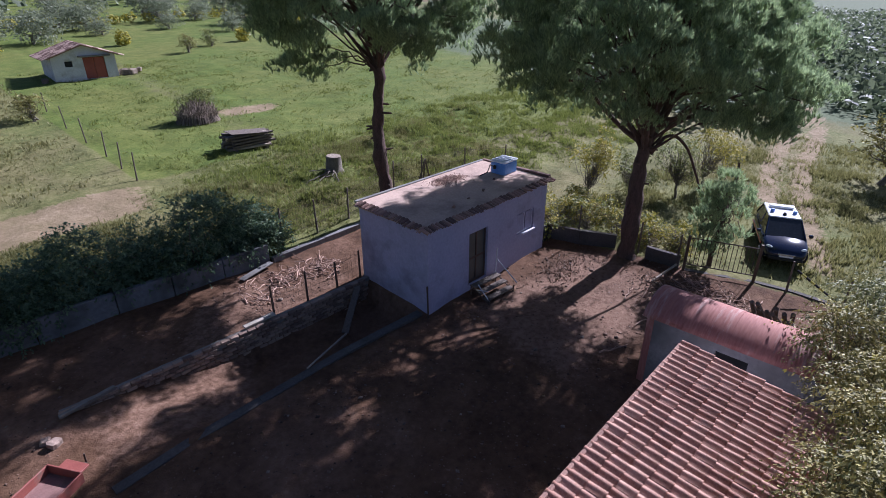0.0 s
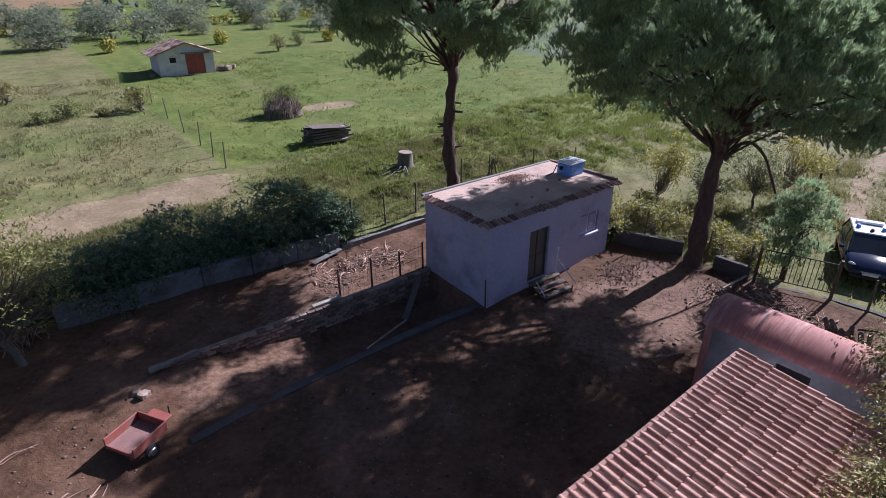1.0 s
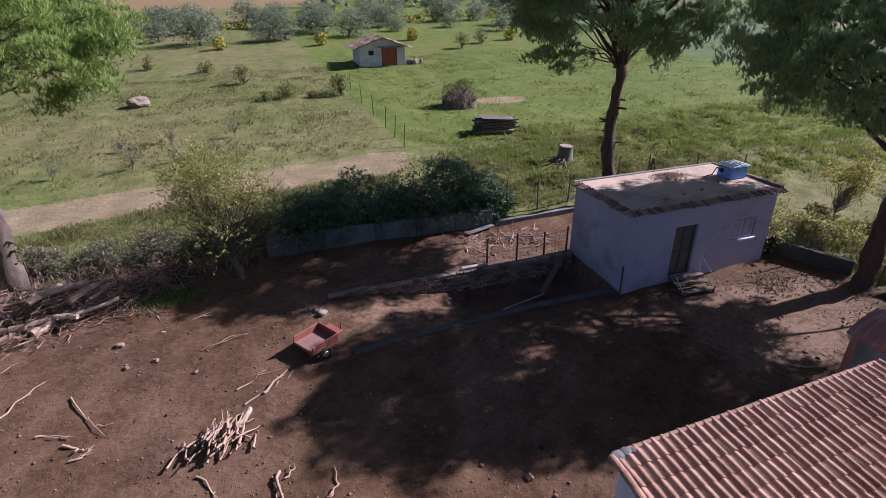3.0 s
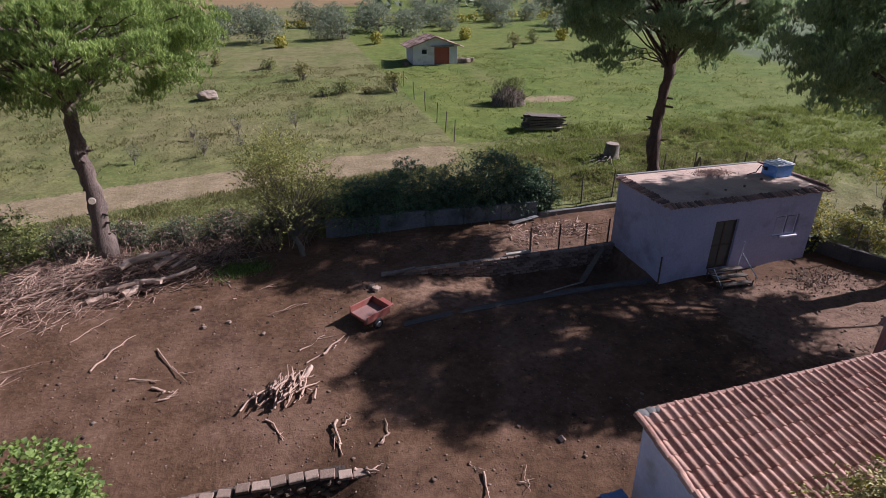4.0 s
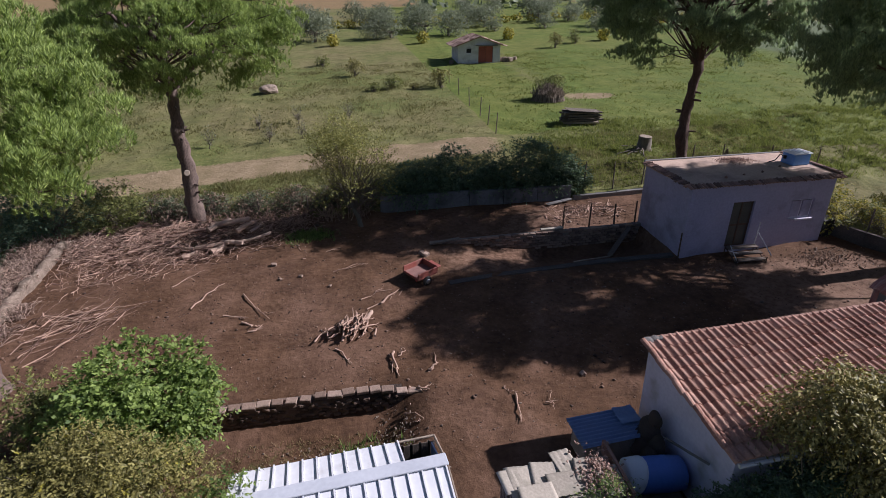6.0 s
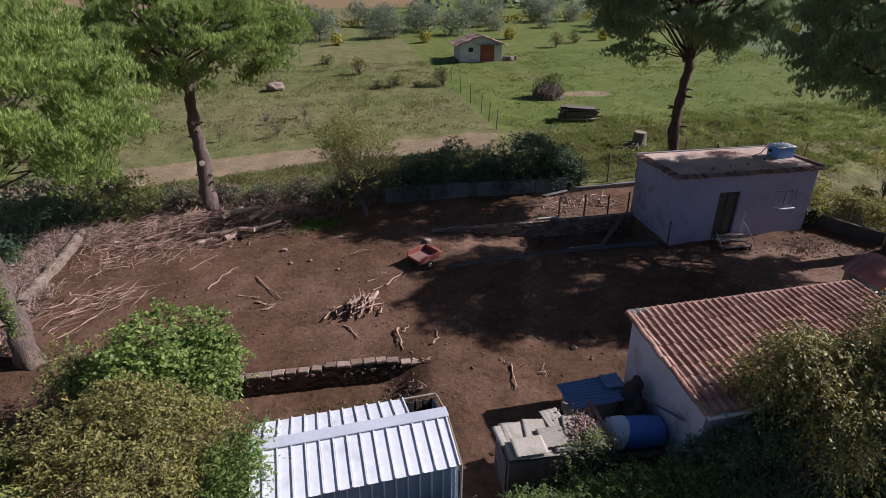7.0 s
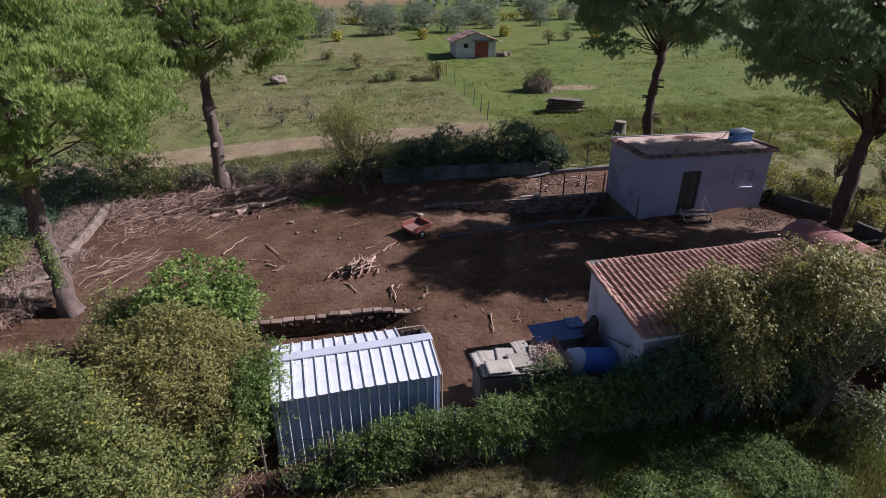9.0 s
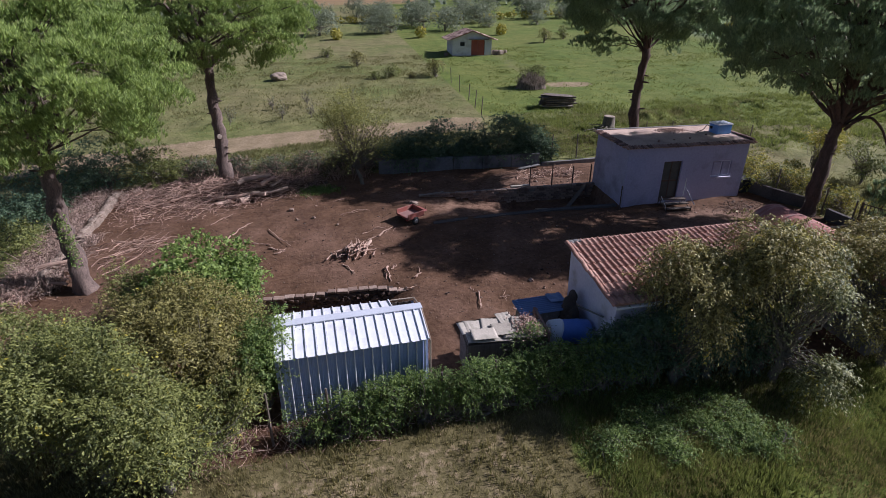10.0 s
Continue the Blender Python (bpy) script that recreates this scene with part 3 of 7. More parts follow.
def wall_run(name, pts, h, thick, mat, label, joint=0.0):
    """A low wall that follows the ground through the given points."""
    bm = bmesh.new()
    for (ax, ay), (bx, by) in zip(pts, pts[1:]):
        d = Vector((bx - ax, by - ay, 0))
        n = max(1, round(d.length / 2.0))
        for k in range(n):
            a, b = Vector((ax, ay, 0)) + d * (k / n), Vector((ax, ay, 0)) + d * ((k + 1) / n - joint / d.length)
            za, zb = float(slope(a.x, a.y)), float(slope(b.x, b.y))
            s = Vector((-d.y, d.x, 0)).normalized() * thick / 2
            top = h * (0.96 + 0.08 * random.random())
            vs = [bm.verts.new(p) for p in (a - s + Vector((0, 0, za - 0.4)), b - s + Vector((0, 0, zb - 0.4)), b + s + Vector((0, 0, zb - 0.4)), a + s + Vector((0, 0, za - 0.4)),
                                            a - s + Vector((0, 0, za + top)), b - s + Vector((0, 0, zb + top)), b + s + Vector((0, 0, zb + top)), a + s + Vector((0, 0, za + top)))]
            for q in ((0, 3, 2, 1), (4, 5, 6, 7), (0, 1, 5, 4), (1, 2, 6, 5), (2, 3, 7, 6), (3, 0, 4, 7)):
                bm.faces.new([vs[i] for i in q])
    bmesh.ops.bevel(bm, geom=list(bm.edges), offset=0.012, segments=1, affect="EDGES")
    ob = part(name, bm, mat)
    return tagged(ob, label, "wall", kind="structure")


M_DARKWALL = surf("dark_concrete", (0.11, 0.11, 0.115), (0.22, 0.22, 0.23), 0.8, 0.9, 0.3, stain=(0.05, 0.055, 0.045), stain_scale=0.7, stain_amount=0.5)
wall_run("wall_north", [(-1.6, 18.95), (3.0, 18.85), (8.4, 18.55)], 0.8, 0.18, M_DARKWALL, "dark grey precast concrete panel wall below the hedge", 0.03)
wall_run("kerb_north", [(8.5, 18.5), (13.4, 18.7)], 0.22, 0.22, M_CONCRETE, "low concrete kerb along the fence behind the house")
wall_run("wall_east", [(18.4, 12.6), (19.0, 11.2), (19.75, 9.9)], 0.62, 0.2, M_KERB, "low dark concrete wall on the east boundary")
wall_run("wall_east_gate", [(19.9, 8.6), (20.15, 7.3)], 0.55, 0.2, M_KERB, "low dark concrete wall between the pine and the gate")
wall_run("kerb_east", [(20.2, 7.1), (21.35, 4.8), (21.7, 3.6), (21.95, 1.4)], 0.03, 0.22, M_KERB, "low concrete sill under the gate")
wall_run("kerb_ramp", [(0.7, 11.55), (2.6, 11.8), (4.5, 11.9), (7.4, 12.05), (10.5, 12.02)], 0.045, 0.3, M_KERB, "cracked concrete edge of the sunken ramp")

# ---- flat-roofed house ----


def tile_mesh(name, length, width, seg=6, r=0.55, mat=None):
    """A barrel tile along -y, hump up, with a lip's thickness."""
    bm = bmesh.new()
    rows = []
    for yy, s in ((0.0, 1.0), (-length, 0.9)):
        for t in (0.0, -0.018):
            row = []
            for k in range(seg + 1):
                a = math.pi * k / seg
                rr = (width / 2 + t) * s
                row.append(bm.verts.new((-math.cos(a) * rr, yy, math.sin(a) * rr * r * 2 * 0.8)))
            rows.append(row)
    o0, i0, o1, i1 = rows
    for a, b in ((o0, o1), (i1, i0), (o1, i1), (i0, o0)):
        for k in range(seg):
            bm.faces.new((a[k], a[k + 1], b[k + 1], b[k]))
    bmesh.ops.recalc_face_normals(bm, faces=bm.faces)
    me = bpy.data.meshes.new(name)
    bm.to_mesh(me)
    bm.free()
    me.materials.append(mat)
    return me


def walls_with_openings(bm, axis, at, thick, u0, u1, z0, z1, holes):
    """A wall along x ('x') or y ('y'), its outer face at `at`, with rectangular holes (u0, u1, z0, z1) cut through."""
    us = sorted({u0, u1, *[h[0] for h in holes], *[h[1] for h in holes]})
    zs = sorted({z0, z1, *[h[2] for h in holes], *[h[3] for h in holes]})
    for a, b in zip(us, us[1:]):
        for c, d in zip(zs, zs[1:]):
            if any(h[0] <= (a + b) / 2 <= h[1] and h[2] <= (c + d) / 2 <= h[3] for h in holes):
                continue
            if axis == "x":
                box(bm, a, at, c, b, at + thick, d)
            else:
                box(bm, at, a, c, at + thick, b, d)
    bmesh.ops.remove_doubles(bm, verts=bm.verts, dist=0.0005)
    return bm


def build_house():
    X0, X1, Y0, Y1 = 10.68, 17.58, 11.74, 15.2
    ZT = 4.0
    house = thing("farm_house", pose((X0 + X1) / 2, (Y0 + Y1) / 2, 0.9), "small lilac plastered farmhouse with a flat, tile-edged roof", "house")
    inv = house.matrix_world.inverted()

    def p(name, bm, mat, parent=house, label=""):
        ob = part(name, bm, mat, parent, label)
        ob.matrix_parent_inverse = inv if parent is house else Matrix()
        return ob
    door = (12.75, 13.8, 1.2, 3.25)
    win = (15.62, 16.75, 2.28, 3.15)
    w = p("wall", walls_with_openings(bmesh.new(), "x", Y0, 0.25, X0, X1, -0.3, ZT, [door, win]), M_PLASTER, label="lilac plaster front wall, stained at the foot")
    w2 = p("wall", boxed(X0, Y0 + 0.25, -0.8, X0 + 0.25, Y1, ZT), M_PLASTER)
    w3 = p("wall", boxed(X1 - 0.25, Y0 + 0.25, -0.3, X1, Y1, ZT), M_PLASTER)
    w4 = p("wall", boxed(X0 + 0.25, Y1 - 0.25, -0.3, X1 - 0.25, Y1, ZT), M_PLASTER)
    p("floor_slab", boxed(X0 + 0.25, Y0 + 0.25, 1.05, X1 - 0.25, Y1 - 0.25, 1.2), M_CONCRETE)
    # roof: a thin slab that falls a little to the front, with a rim at its back and right edge
    bm = bmesh.new()
    x0, x1, y0, y1 = X0 - 0.12, X1 + 0.28, Y0 - 0.05, Y1 + 0.08
    vs = [bm.verts.new(c) for c in ((x0, y0, 4.0), (x1, y0, 4.0), (x1, y1, 4.0), (x0, y1, 4.0), (x0, y0, 4.10), (x1, y0, 4.12), (x1, y1, 4.2), (x0, y1, 4.18))]
    for q in ((0, 3, 2, 1), (4, 5, 6, 7), (0, 1, 5, 4), (1, 2, 6, 5), (2, 3, 7, 6), (3, 0, 4, 7)):
        bm.faces.new([vs[i] for i in q])
    roof = p("roof", bm, M_SCREED, label="pinkish bare screed flat roof with dark stains")
    rim = bmesh.new()
    box(rim, x1 - 0.16, y0 + 0.1, 4.1, x1 + 0.02, y1, 4.24, 0.015)
    p("roof_rim", rim, M_OLDTILE, roof, "dark tile capped edge")
    rim = bmesh.new()
    box(rim, x0, y1 - 0.1, 4.14, x1 - 0.16, y1 + 0.03, 4.23, 0.015)
    p("roof_rim", rim, M_CONCRETE, roof)
    # the tiles along the front and the west edge, and a rough course above them
    me = tile_mesh("edge_tile", 0.34, 0.15, mat=M_OLDTILE)
    rng = random.Random(4)
    n = int((x1 - x0 + 0.1) / 0.165)
    for k in range(n + 1):
        t = new("edge_tile", me)
        t.parent = roof
        t.matrix_basis = pose(x0 - 0.05 + k * 0.165, y0 + 0.16 + rng.uniform(-0.03, 0.03), 4.11 + rng.uniform(-0.012, 0.02), 10 + rng.uniform(-4, 4), rng.uniform(-5, 5), rng.uniform(-6, 6))
    for k in range(20):
        t = new("edge_tile", me)
        t.parent = roof
        t.matrix_basis = pose(x0 + 0.16 + rng.uniform(-0.04, 0.03), y0 + 0.22 + k * 0.165, 4.12 + 0.004 * k + rng.uniform(-0.012, 0.02), 10 + rng.uniform(-5, 5), rng.uniform(-5, 5), -90 + rng.uniform(-8, 8))
    # the door: a dark iron frame with glass
    d = p("door", boxed(12.75, Y0 + 0.1, 1.2, 12.83, Y0 + 0.16, 3.25), M_IRON, label="dark iron framed glazed door, dull and dirty")
    fr = bmesh.new()
    box(fr, 13.72, Y0 + 0.1, 1.2, 13.8, Y0 + 0.16, 3.25)
    for z in (1.2, 2.15, 3.17):
        box(fr, 12.83, Y0 + 0.1, z, 13.72, Y0 + 0.16, z + 0.08)
    box(fr, 13.24, Y0 + 0.1, 1.28, 13.30, Y0 + 0.15, 3.17)
    p("door_frame", fr, M_IRON, d)
    for a, b, c, e in ((12.83, 13.24, 1.28, 2.15), (13.30, 13.72, 1.28, 2.15), (12.83, 13.24, 2.23, 3.17), (13.30, 13.72, 2.23, 3.17)):
        p("pane", boxed(a, Y0 + 0.12, c, b, Y0 + 0.13, e), M_DIRTYGLASS, d)
    # the window: two leaves behind closed shutters, with a sill
    wi = p("window", boxed(15.62, Y0 + 0.08, 2.28, 15.68, Y0 + 0.14, 3.15), M_WHITEWALL, label="pale wooden shuttered window with a light sill")
    fr = bmesh.new()
    for a, b, c, e in ((16.69, 16.75, 2.28, 3.15), (15.68, 16.69, 3.09, 3.15), (15.68, 16.69, 2.28, 2.34), (16.15, 16.22, 2.34, 3.09)):
        box(fr, a, Y0 + 0.08, c, b, Y0 + 0.14, e)
    p("window_frame", fr, M_WHITEWALL, wi)
    for a in (15.69, 16.23):
        p("shutter", boxed(a, Y0 + 0.05, 2.35, a + 0.45, Y0 + 0.075, 3.08, 0.006), M_PLASTER, wi, "pale grey shutter leaf")
    p("sill", boxed(15.95, Y0 - 0.08, 2.2, 16.82, Y0 + 0.08, 2.275, 0.01), M_WHITEWALL, wi)
    c = Matrix.Translation((X0, Y0, 0))
    house.matrix_world = c @ pose(0, 0, 0, 0, 0, 3.0) @ c.inverted() @ house.matrix_world
    return house


build_house()

# the steps before the door, with a bent rail
st = thing("door_step", pose(13.35, 11.2, gz(13.35, 11.1)), "rickety wood and iron steps with a bent rail", "steps")
z0 = 0.0
for k, (y, z) in enumerate(((-0.42, 0.10), (-0.12, 0.26), (0.2, 0.40))):
    part("tread", boxed(-0.72, y, z, 0.72, y + 0.26, z + 0.05, 0.008), M_POST, st)
for x in (-0.7, 0.66):
    part("stringer", rods([((x, -0.5, 0.0), (x, 0.45, 0.45)), ((x, -0.45, 0), (x, -0.45, 0.28)), ((x, 0.42, 0), (x, 0.42, 0.45))], 0.025), M_IRON, st)
part("hand_rail", rods([((0.66, 0.45, 0.4), (0.66, 0.4, 1.5)), ((0.66, 0.4, 1.05), (0.78, -0.5, 0.35))], 0.022), M_WHITEMETAL, st, "thin pale metal rail")
part("hand_rail", rods([((-0.66, -0.45, 0.1), (-0.9, -0.1, 0.75)), ((-0.66, 0.3, 0.3), (-0.75, -0.45, 0.55))], 0.018), M_WHITEMETAL, st)

# a thin pipe at the corner, the tank and the rubble on the roof
pl = tagged(part("iron_pole", rods([((10.52, 11.6, gz(10.5, 11.5) - 0.2), (10.5, 11.62, gz(10.5, 11.5) + 1.25))], 0.03), M_IRON), "thin dark iron pole at the house corner", "pole")


def build_tank():
    t = thing("water_tank", pose(16.95, 13.9, 4.15, 0, 0, 5), "light blue plastic water tank with a white lid on the roof", "water tank")
    part("body", boxed(-0.46, -0.36, 0.0, 0.46, 0.36, 0.50, 0.05), M_BLUEPLASTIC, t)
    lid = part("lid", boxed(-0.49, -0.39, 0.50, 0.49, 0.39, 0.56, 0.02), M_WHITEPLASTIC, t, "white ribbed lid")
    for k in range(4):
        part("rib", boxed(-0.4 + 0.22 * k, -0.34, 0.56, -0.28 + 0.22 * k, 0.34, 0.60, 0.012), M_WHITEPLASTIC, lid)
    part("pipe", rods([((-0.46, 0.1, 0.3), (-0.75, 0.15, 0.45)), ((-0.75, 0.15, 0.45), (-1.0, 0.1, 0.2)), ((-1.0, 0.1, 0.2), (-1.1, 0.4, 0.02))], 0.02), M_RUBBER, t, "black hose")
    part("valve", boxed(-0.56, 0.04, 0.24, -0.46, 0.16, 0.38, 0.015), M_RUBBER, t)


build_tank()


def rubble(name, c, r, n, size, mat, label, z=None, seed=1, flat=0.5):
    """A low heap of broken bits."""
    rng = np.random.default_rng(seed)
    bm = bmesh.new()
    for _ in range(n):
        d = rng.normal(size=2) * 0.45
        x, y = c[0] + d[0] * r[0], c[1] + d[1] * r[1]
        zz = (gz(x, y) if z is None else z) + max(0.0, 0.18 * (1 - np.hypot(*d) * 1.1)) * r[1] * rng.random()
        s = size * (0.5 + rng.random())
        m = Matrix.Translation((x, y, zz + s * 0.2)) @ Euler(rng.uniform(0, 6.3, 3)).to_matrix().to_4x4() @ Matrix.Diagonal((s, s * rng.uniform(0.5, 0.9), s * flat, 1))
        bmesh.ops.create_icosphere(bm, subdivisions=1, radius=0.5, matrix=m)
    ob = part(name, bm, mat)
    return tagged(ob, label, "rubble", kind="stuff")


M_ROOFRUBBLE = surf("brown_tile_grit", (0.27, 0.17, 0.135), (0.46, 0.32, 0.255), 5.0, 0.95, 0.4, island=0.6)
rubble("tile_rubble", (14.5, 14.75), (0.95, 0.5), 1500, 0.04, M_ROOFRUBBLE, "heap of broken brown rubble on the flat roof", z=4.17, seed=3)
for k, (x, y) in enumerate(((13.6, 12.7), (14.6, 12.9), (12.6, 12.5), (15.9, 13.5))):
    rubble("brick_bit", (x, y), (0.05, 0.05), 3, 0.13, M_OLDTILE, "loose broken brick bits on the flat roof", z=4.14, seed=20 + k)

# ---- tiled outbuilding ----


def build_outbuilding():
    X0, X1, YN, YS = 4.5, 11.7, 3.5, -0.15
    ZN, ZS = 3.06, 2.62
    ob = thing("outbuilding", pose(8, 1.7, 0.3), "long low white plastered outbuilding with a clay tile roof", "outbuilding")
    inv = ob.matrix_world.inverted()

    def p(name, bm, mat, parent=ob, label=""):
        o = part(name, bm, mat, parent, label)
        o.matrix_parent_inverse = inv if parent is ob else Matrix()
        return o
    prof = [(YN - 0.12, -0.4), (YN - 0.12, ZN - 0.08), (YS + 0.12, ZS - 0.08), (YS + 0.12, -0.6)]
    def slab(x0, x1):
        b = bmesh.new()
        a = [b.verts.new((x0, y, z)) for y, z in prof]
        c = [b.verts.new((x1, y, z)) for y, z in prof]
        b.faces.new(a)
        b.faces.new(c[::-1])
        for i in range(4):
            j = (i + 1) % 4
            b.faces.new((a[i], a[j], c[j], c[i]))
        return b
    p("wall", slab(X0, X0 + 0.25), M_WHITEWALL, label="white plastered gable wall")
    p("wall", slab(X1 - 0.25, X1), M_WHITEWALL)
    p("wall", boxed(X0 + 0.25, YN - 0.37, -0.3, X1 - 0.25, YN - 0.12, ZN - 0.10), M_WHITEWALL)
    p("wall", boxed(X0 + 0.25, YS + 0.12, -0.5, X1 - 0.25, YS + 0.37, ZS - 0.10), M_WHITEWALL)
    # the boarding under the tiles
    pitch = math.degrees(math.atan2(ZN - ZS, YN - YS))
    L = math.hypot(YN - YS, ZN - ZS)
    m = pose(X0, YN, ZN, pitch)
    bm = bmesh.new()
    box(bm, -0.10, -L, -0.07, X1 - X0 + 0.12, 0.0, -0.015, m=m)
    roof = p("roof", bm, M_TILE, label="faded terracotta pan tile roof with leaf litter")
    cap = bmesh.new()
    for k in range(18):
        rod(cap, m @ Vector((-0.1 + k * 0.4, -0.02, 0.0)), m @ Vector((0.32 + k * 0.4, -0.02, 0.012)), 0.06, 0.055, 8)
    p("ridge_tile", cap, M_OLDTILE, roof, "dark mortared ridge course")
    # tiles: a hump and a pan each, laid in rows
    W, LEN, EXPO = 0.215, 0.43, 0.37
    me = bpy.data.meshes.new("roof_tile")
    b = bmesh.new()
    pr = [(-0.5, 0.006), (-0.36, 0.008), (-0.22, 0.034), (-0.10, 0.058), (0.03, 0.066), (0.16, 0.058), (0.28, 0.034), (0.42, 0.008), (0.5, 0.006)]
    rows = [[b.verts.new((u * W, y, h + z)) for u, h in pr] for y, z in ((0.0, 0.0), (-LEN, 0.028))]
    low = [b.verts.new((u * W, -LEN, h + 0.006)) for u, h in pr]
    for a, c in ((rows[0], rows[1]), (rows[1], low)):
        for k in range(len(pr) - 1):
            b.faces.new((a[k], c[k], c[k + 1], a[k + 1]))
    bmesh.ops.recalc_face_normals(b, faces=b.faces)
    for f in b.faces:
        f.smooth = abs(f.normal.z) > 0.3
    b.to_mesh(me)
    b.free()
    me.materials.append(M_TILE)
    rng = random.Random(8)
    cols, nrow = int((X1 - X0 + 0.2) / W) + 1, int(L / EXPO) + 1
    rest = bmesh.new()
    count = 0
    for c in range(cols):
        for r in range(nrow):
            q = m @ pose(-0.06 + c * W + rng.uniform(-0.008, 0.008), 0.02 - r * EXPO + rng.uniform(-0.012, 0.012) - (0.015 if c % 3 == 0 else 0), rng.uniform(0, 0.012), rng.uniform(-1.2, 1.2), rng.uniform(-2, 2), rng.uniform(-1.8, 1.8))
            if count < 300 and r < 9:
                t = new("roof_tile", me)
                t.parent, t.matrix_basis = roof, q
                count += 1
            else:
                s = len(rest.verts)
                rest.from_mesh(me)
                rest.verts.ensure_lookup_table()
                bmesh.ops.transform(rest, matrix=q, verts=rest.verts[s:])
    tagged(p("roof_tile", rest, M_TILE, roof), kind="stuff")
    # the row of tiles set on the west verge
    me2 = tile_mesh("verge_tile", 0.4, 0.17, mat=M_TILE)
    for k in range(10):
        t = new("verge_tile", me2)
        t.parent = roof
        t.matrix_basis = m @ pose(-0.16 + rng.uniform(-0.02, 0.02), -0.05 - k * 0.37, 0.03, rng.uniform(-2, 2), rng.uniform(-6, 6), rng.uniform(-4, 4))
    p("gutter", rods([((X0 - 0.1, YS - 0.08, ZS - 0.1), (X1 + 0.1, YS - 0.08, ZS - 0.12))], 0.05, 8), M_WHITEMETAL, ob, "pale metal gutter")
    lump = bmesh.new()
    for x, y, z, r in ((0.0, -0.08, 0.02, 0.15), (0.2, -0.06, 0.03, 0.13), (0.38, -0.07, 0.02, 0.11), (-0.06, -0.2, 0.01, 0.10)):
        bmesh.ops.create_icosphere(lump, subdivisions=2, radius=r, matrix=m @ pose(x - 0.05, y, z) @ Matrix.Diagonal((1.1, 0.8, 0.55, 1)))
    p("mortar_cap", lump, M_CONCRETE, roof, "grey mortar lump on the roof corner")
    c = Matrix.Translation((4.5, 3.45, 3.0))
    ob.matrix_world = c @ pose(0, 0, 0, 0, -1.6, 2.5) @ c.inverted() @ ob.matrix_world
    return ob


build_outbuilding()

# ---- barn with a rusty arched roof ----


def build_barn():
    X0, X1, YN, YS = 13.0, 14.8, 5.25, -0.8
    ob = thing("arched_barn", pose((X0 + X1) / 2, 1.5, 0.5), "grey barn with a rusty red corrugated arched roof", "barn")
    inv = ob.matrix_world.inverted()

    def p(name, bm, mat, parent=ob, label=""):
        o = part(name, bm, mat, parent, label)
        o.matrix_parent_inverse = inv if parent is ob else Matrix()
        return o
    ZE, RISE = 2.84, 0.42
    cx, hw = (X0 + X1) / 2, (X1 - X0) / 2

    def arch(u):
        return ZE + RISE * math.cos(u * math.pi / 2) ** 0.75
    # gable ends
    for y, t in ((YN, -0.2), (YS, 0.2)):
        bm = bmesh.new()
        ring = [(X0, 0.0)] + [(cx + hw * u, arch(u) - 0.05) for u in np.linspace(-1, 1, 17)] + [(X1, 0.0)]
        a = [bm.verts.new((x, y, z)) for x, z in ring]
        c = [bm.verts.new((x, y + t, z)) for x, z in ring]
        bm.faces.new(a)
        bm.faces.new(c[::-1])
        for i in range(len(ring)):
            j = (i + 1) % len(ring)
            bm.faces.new((a[i], c[i], c[j], a[j]))
        p("gable", bm, M_RUST if y == YN else M_CONCRETE, label="dark rusty sheet gable end")
    w = walls_with_openings(bmesh.new(), "y", X0, 0.2, YS + 0.2, YN - 0.2, 0.0, ZE, [(2.6, 3.4, 0.4, 2.55)])
    p("wall", w, M_CONCRETE, label="dark grey side wall with a doorway")
    p("wall", boxed(X1 - 0.2, YS + 0.2, 0.0, X1, YN - 0.2, ZE), M_CONCRETE)
    # a near-black sheet stands in for the unlit inside of the barn
    p("door", boxed(X0 + 0.12, 2.6, 0.4, X0 + 0.16, 3.4, 2.55), M_DARK, label="near-black panel painted as the shade inside the open doorway")
    # corrugated sheets over the arch, in strips that overlap
    n = 6
    pitch = 0.08
    roof = None
    for s in range(n):
        ya, yb = YN + 0.12 - s * 1.06, YN + 0.12 - (s + 1) * 1.06 - 0.08
        ys = np.arange(ya, yb, -pitch / 4)
        us = np.linspace(-1.06, 1.06, 25)
        U, Y = np.meshgrid(us, ys)
        Z = ZE + RISE * np.clip(np.cos(np.clip(U, -1, 1) * np.pi / 2), 0, 1) ** 0.75 - np.clip(abs(U) - 1, 0, 1) * 1.2
        off = 0.005 * np.sin(Y * 2 * np.pi / pitch) + 0.012 * (s % 2)
        nx = U / 1.06 * 0.75
        V = np.column_stack([(cx + hw * U + off * nx).ravel(), Y.ravel(), (Z + 0.03 + off * np.sqrt(1 - nx ** 2)).ravel()])
        i = (np.arange(len(ys) - 1)[:, None] * len(us) + np.arange(len(us) - 1)[None, :]).ravel()
        F = np.column_stack([i, i + 1, i + len(us) + 1, i + len(us)])
        o = np_mesh("roof_sheet", V, F, M_RUST, ob, "", True)
        o.matrix_parent_inverse = inv
        md = o.modifiers.new("thickness", "SOLIDIFY")
        md.thickness = 0.008
    c = Matrix.Translation((X0, YN, 0))
    ob.matrix_world = c @ pose(0, 0, 0, 0, 0, 3.0) @ c.inverted() @ ob.matrix_world
    return ob


build_barn()

# ---- white metal shed ----


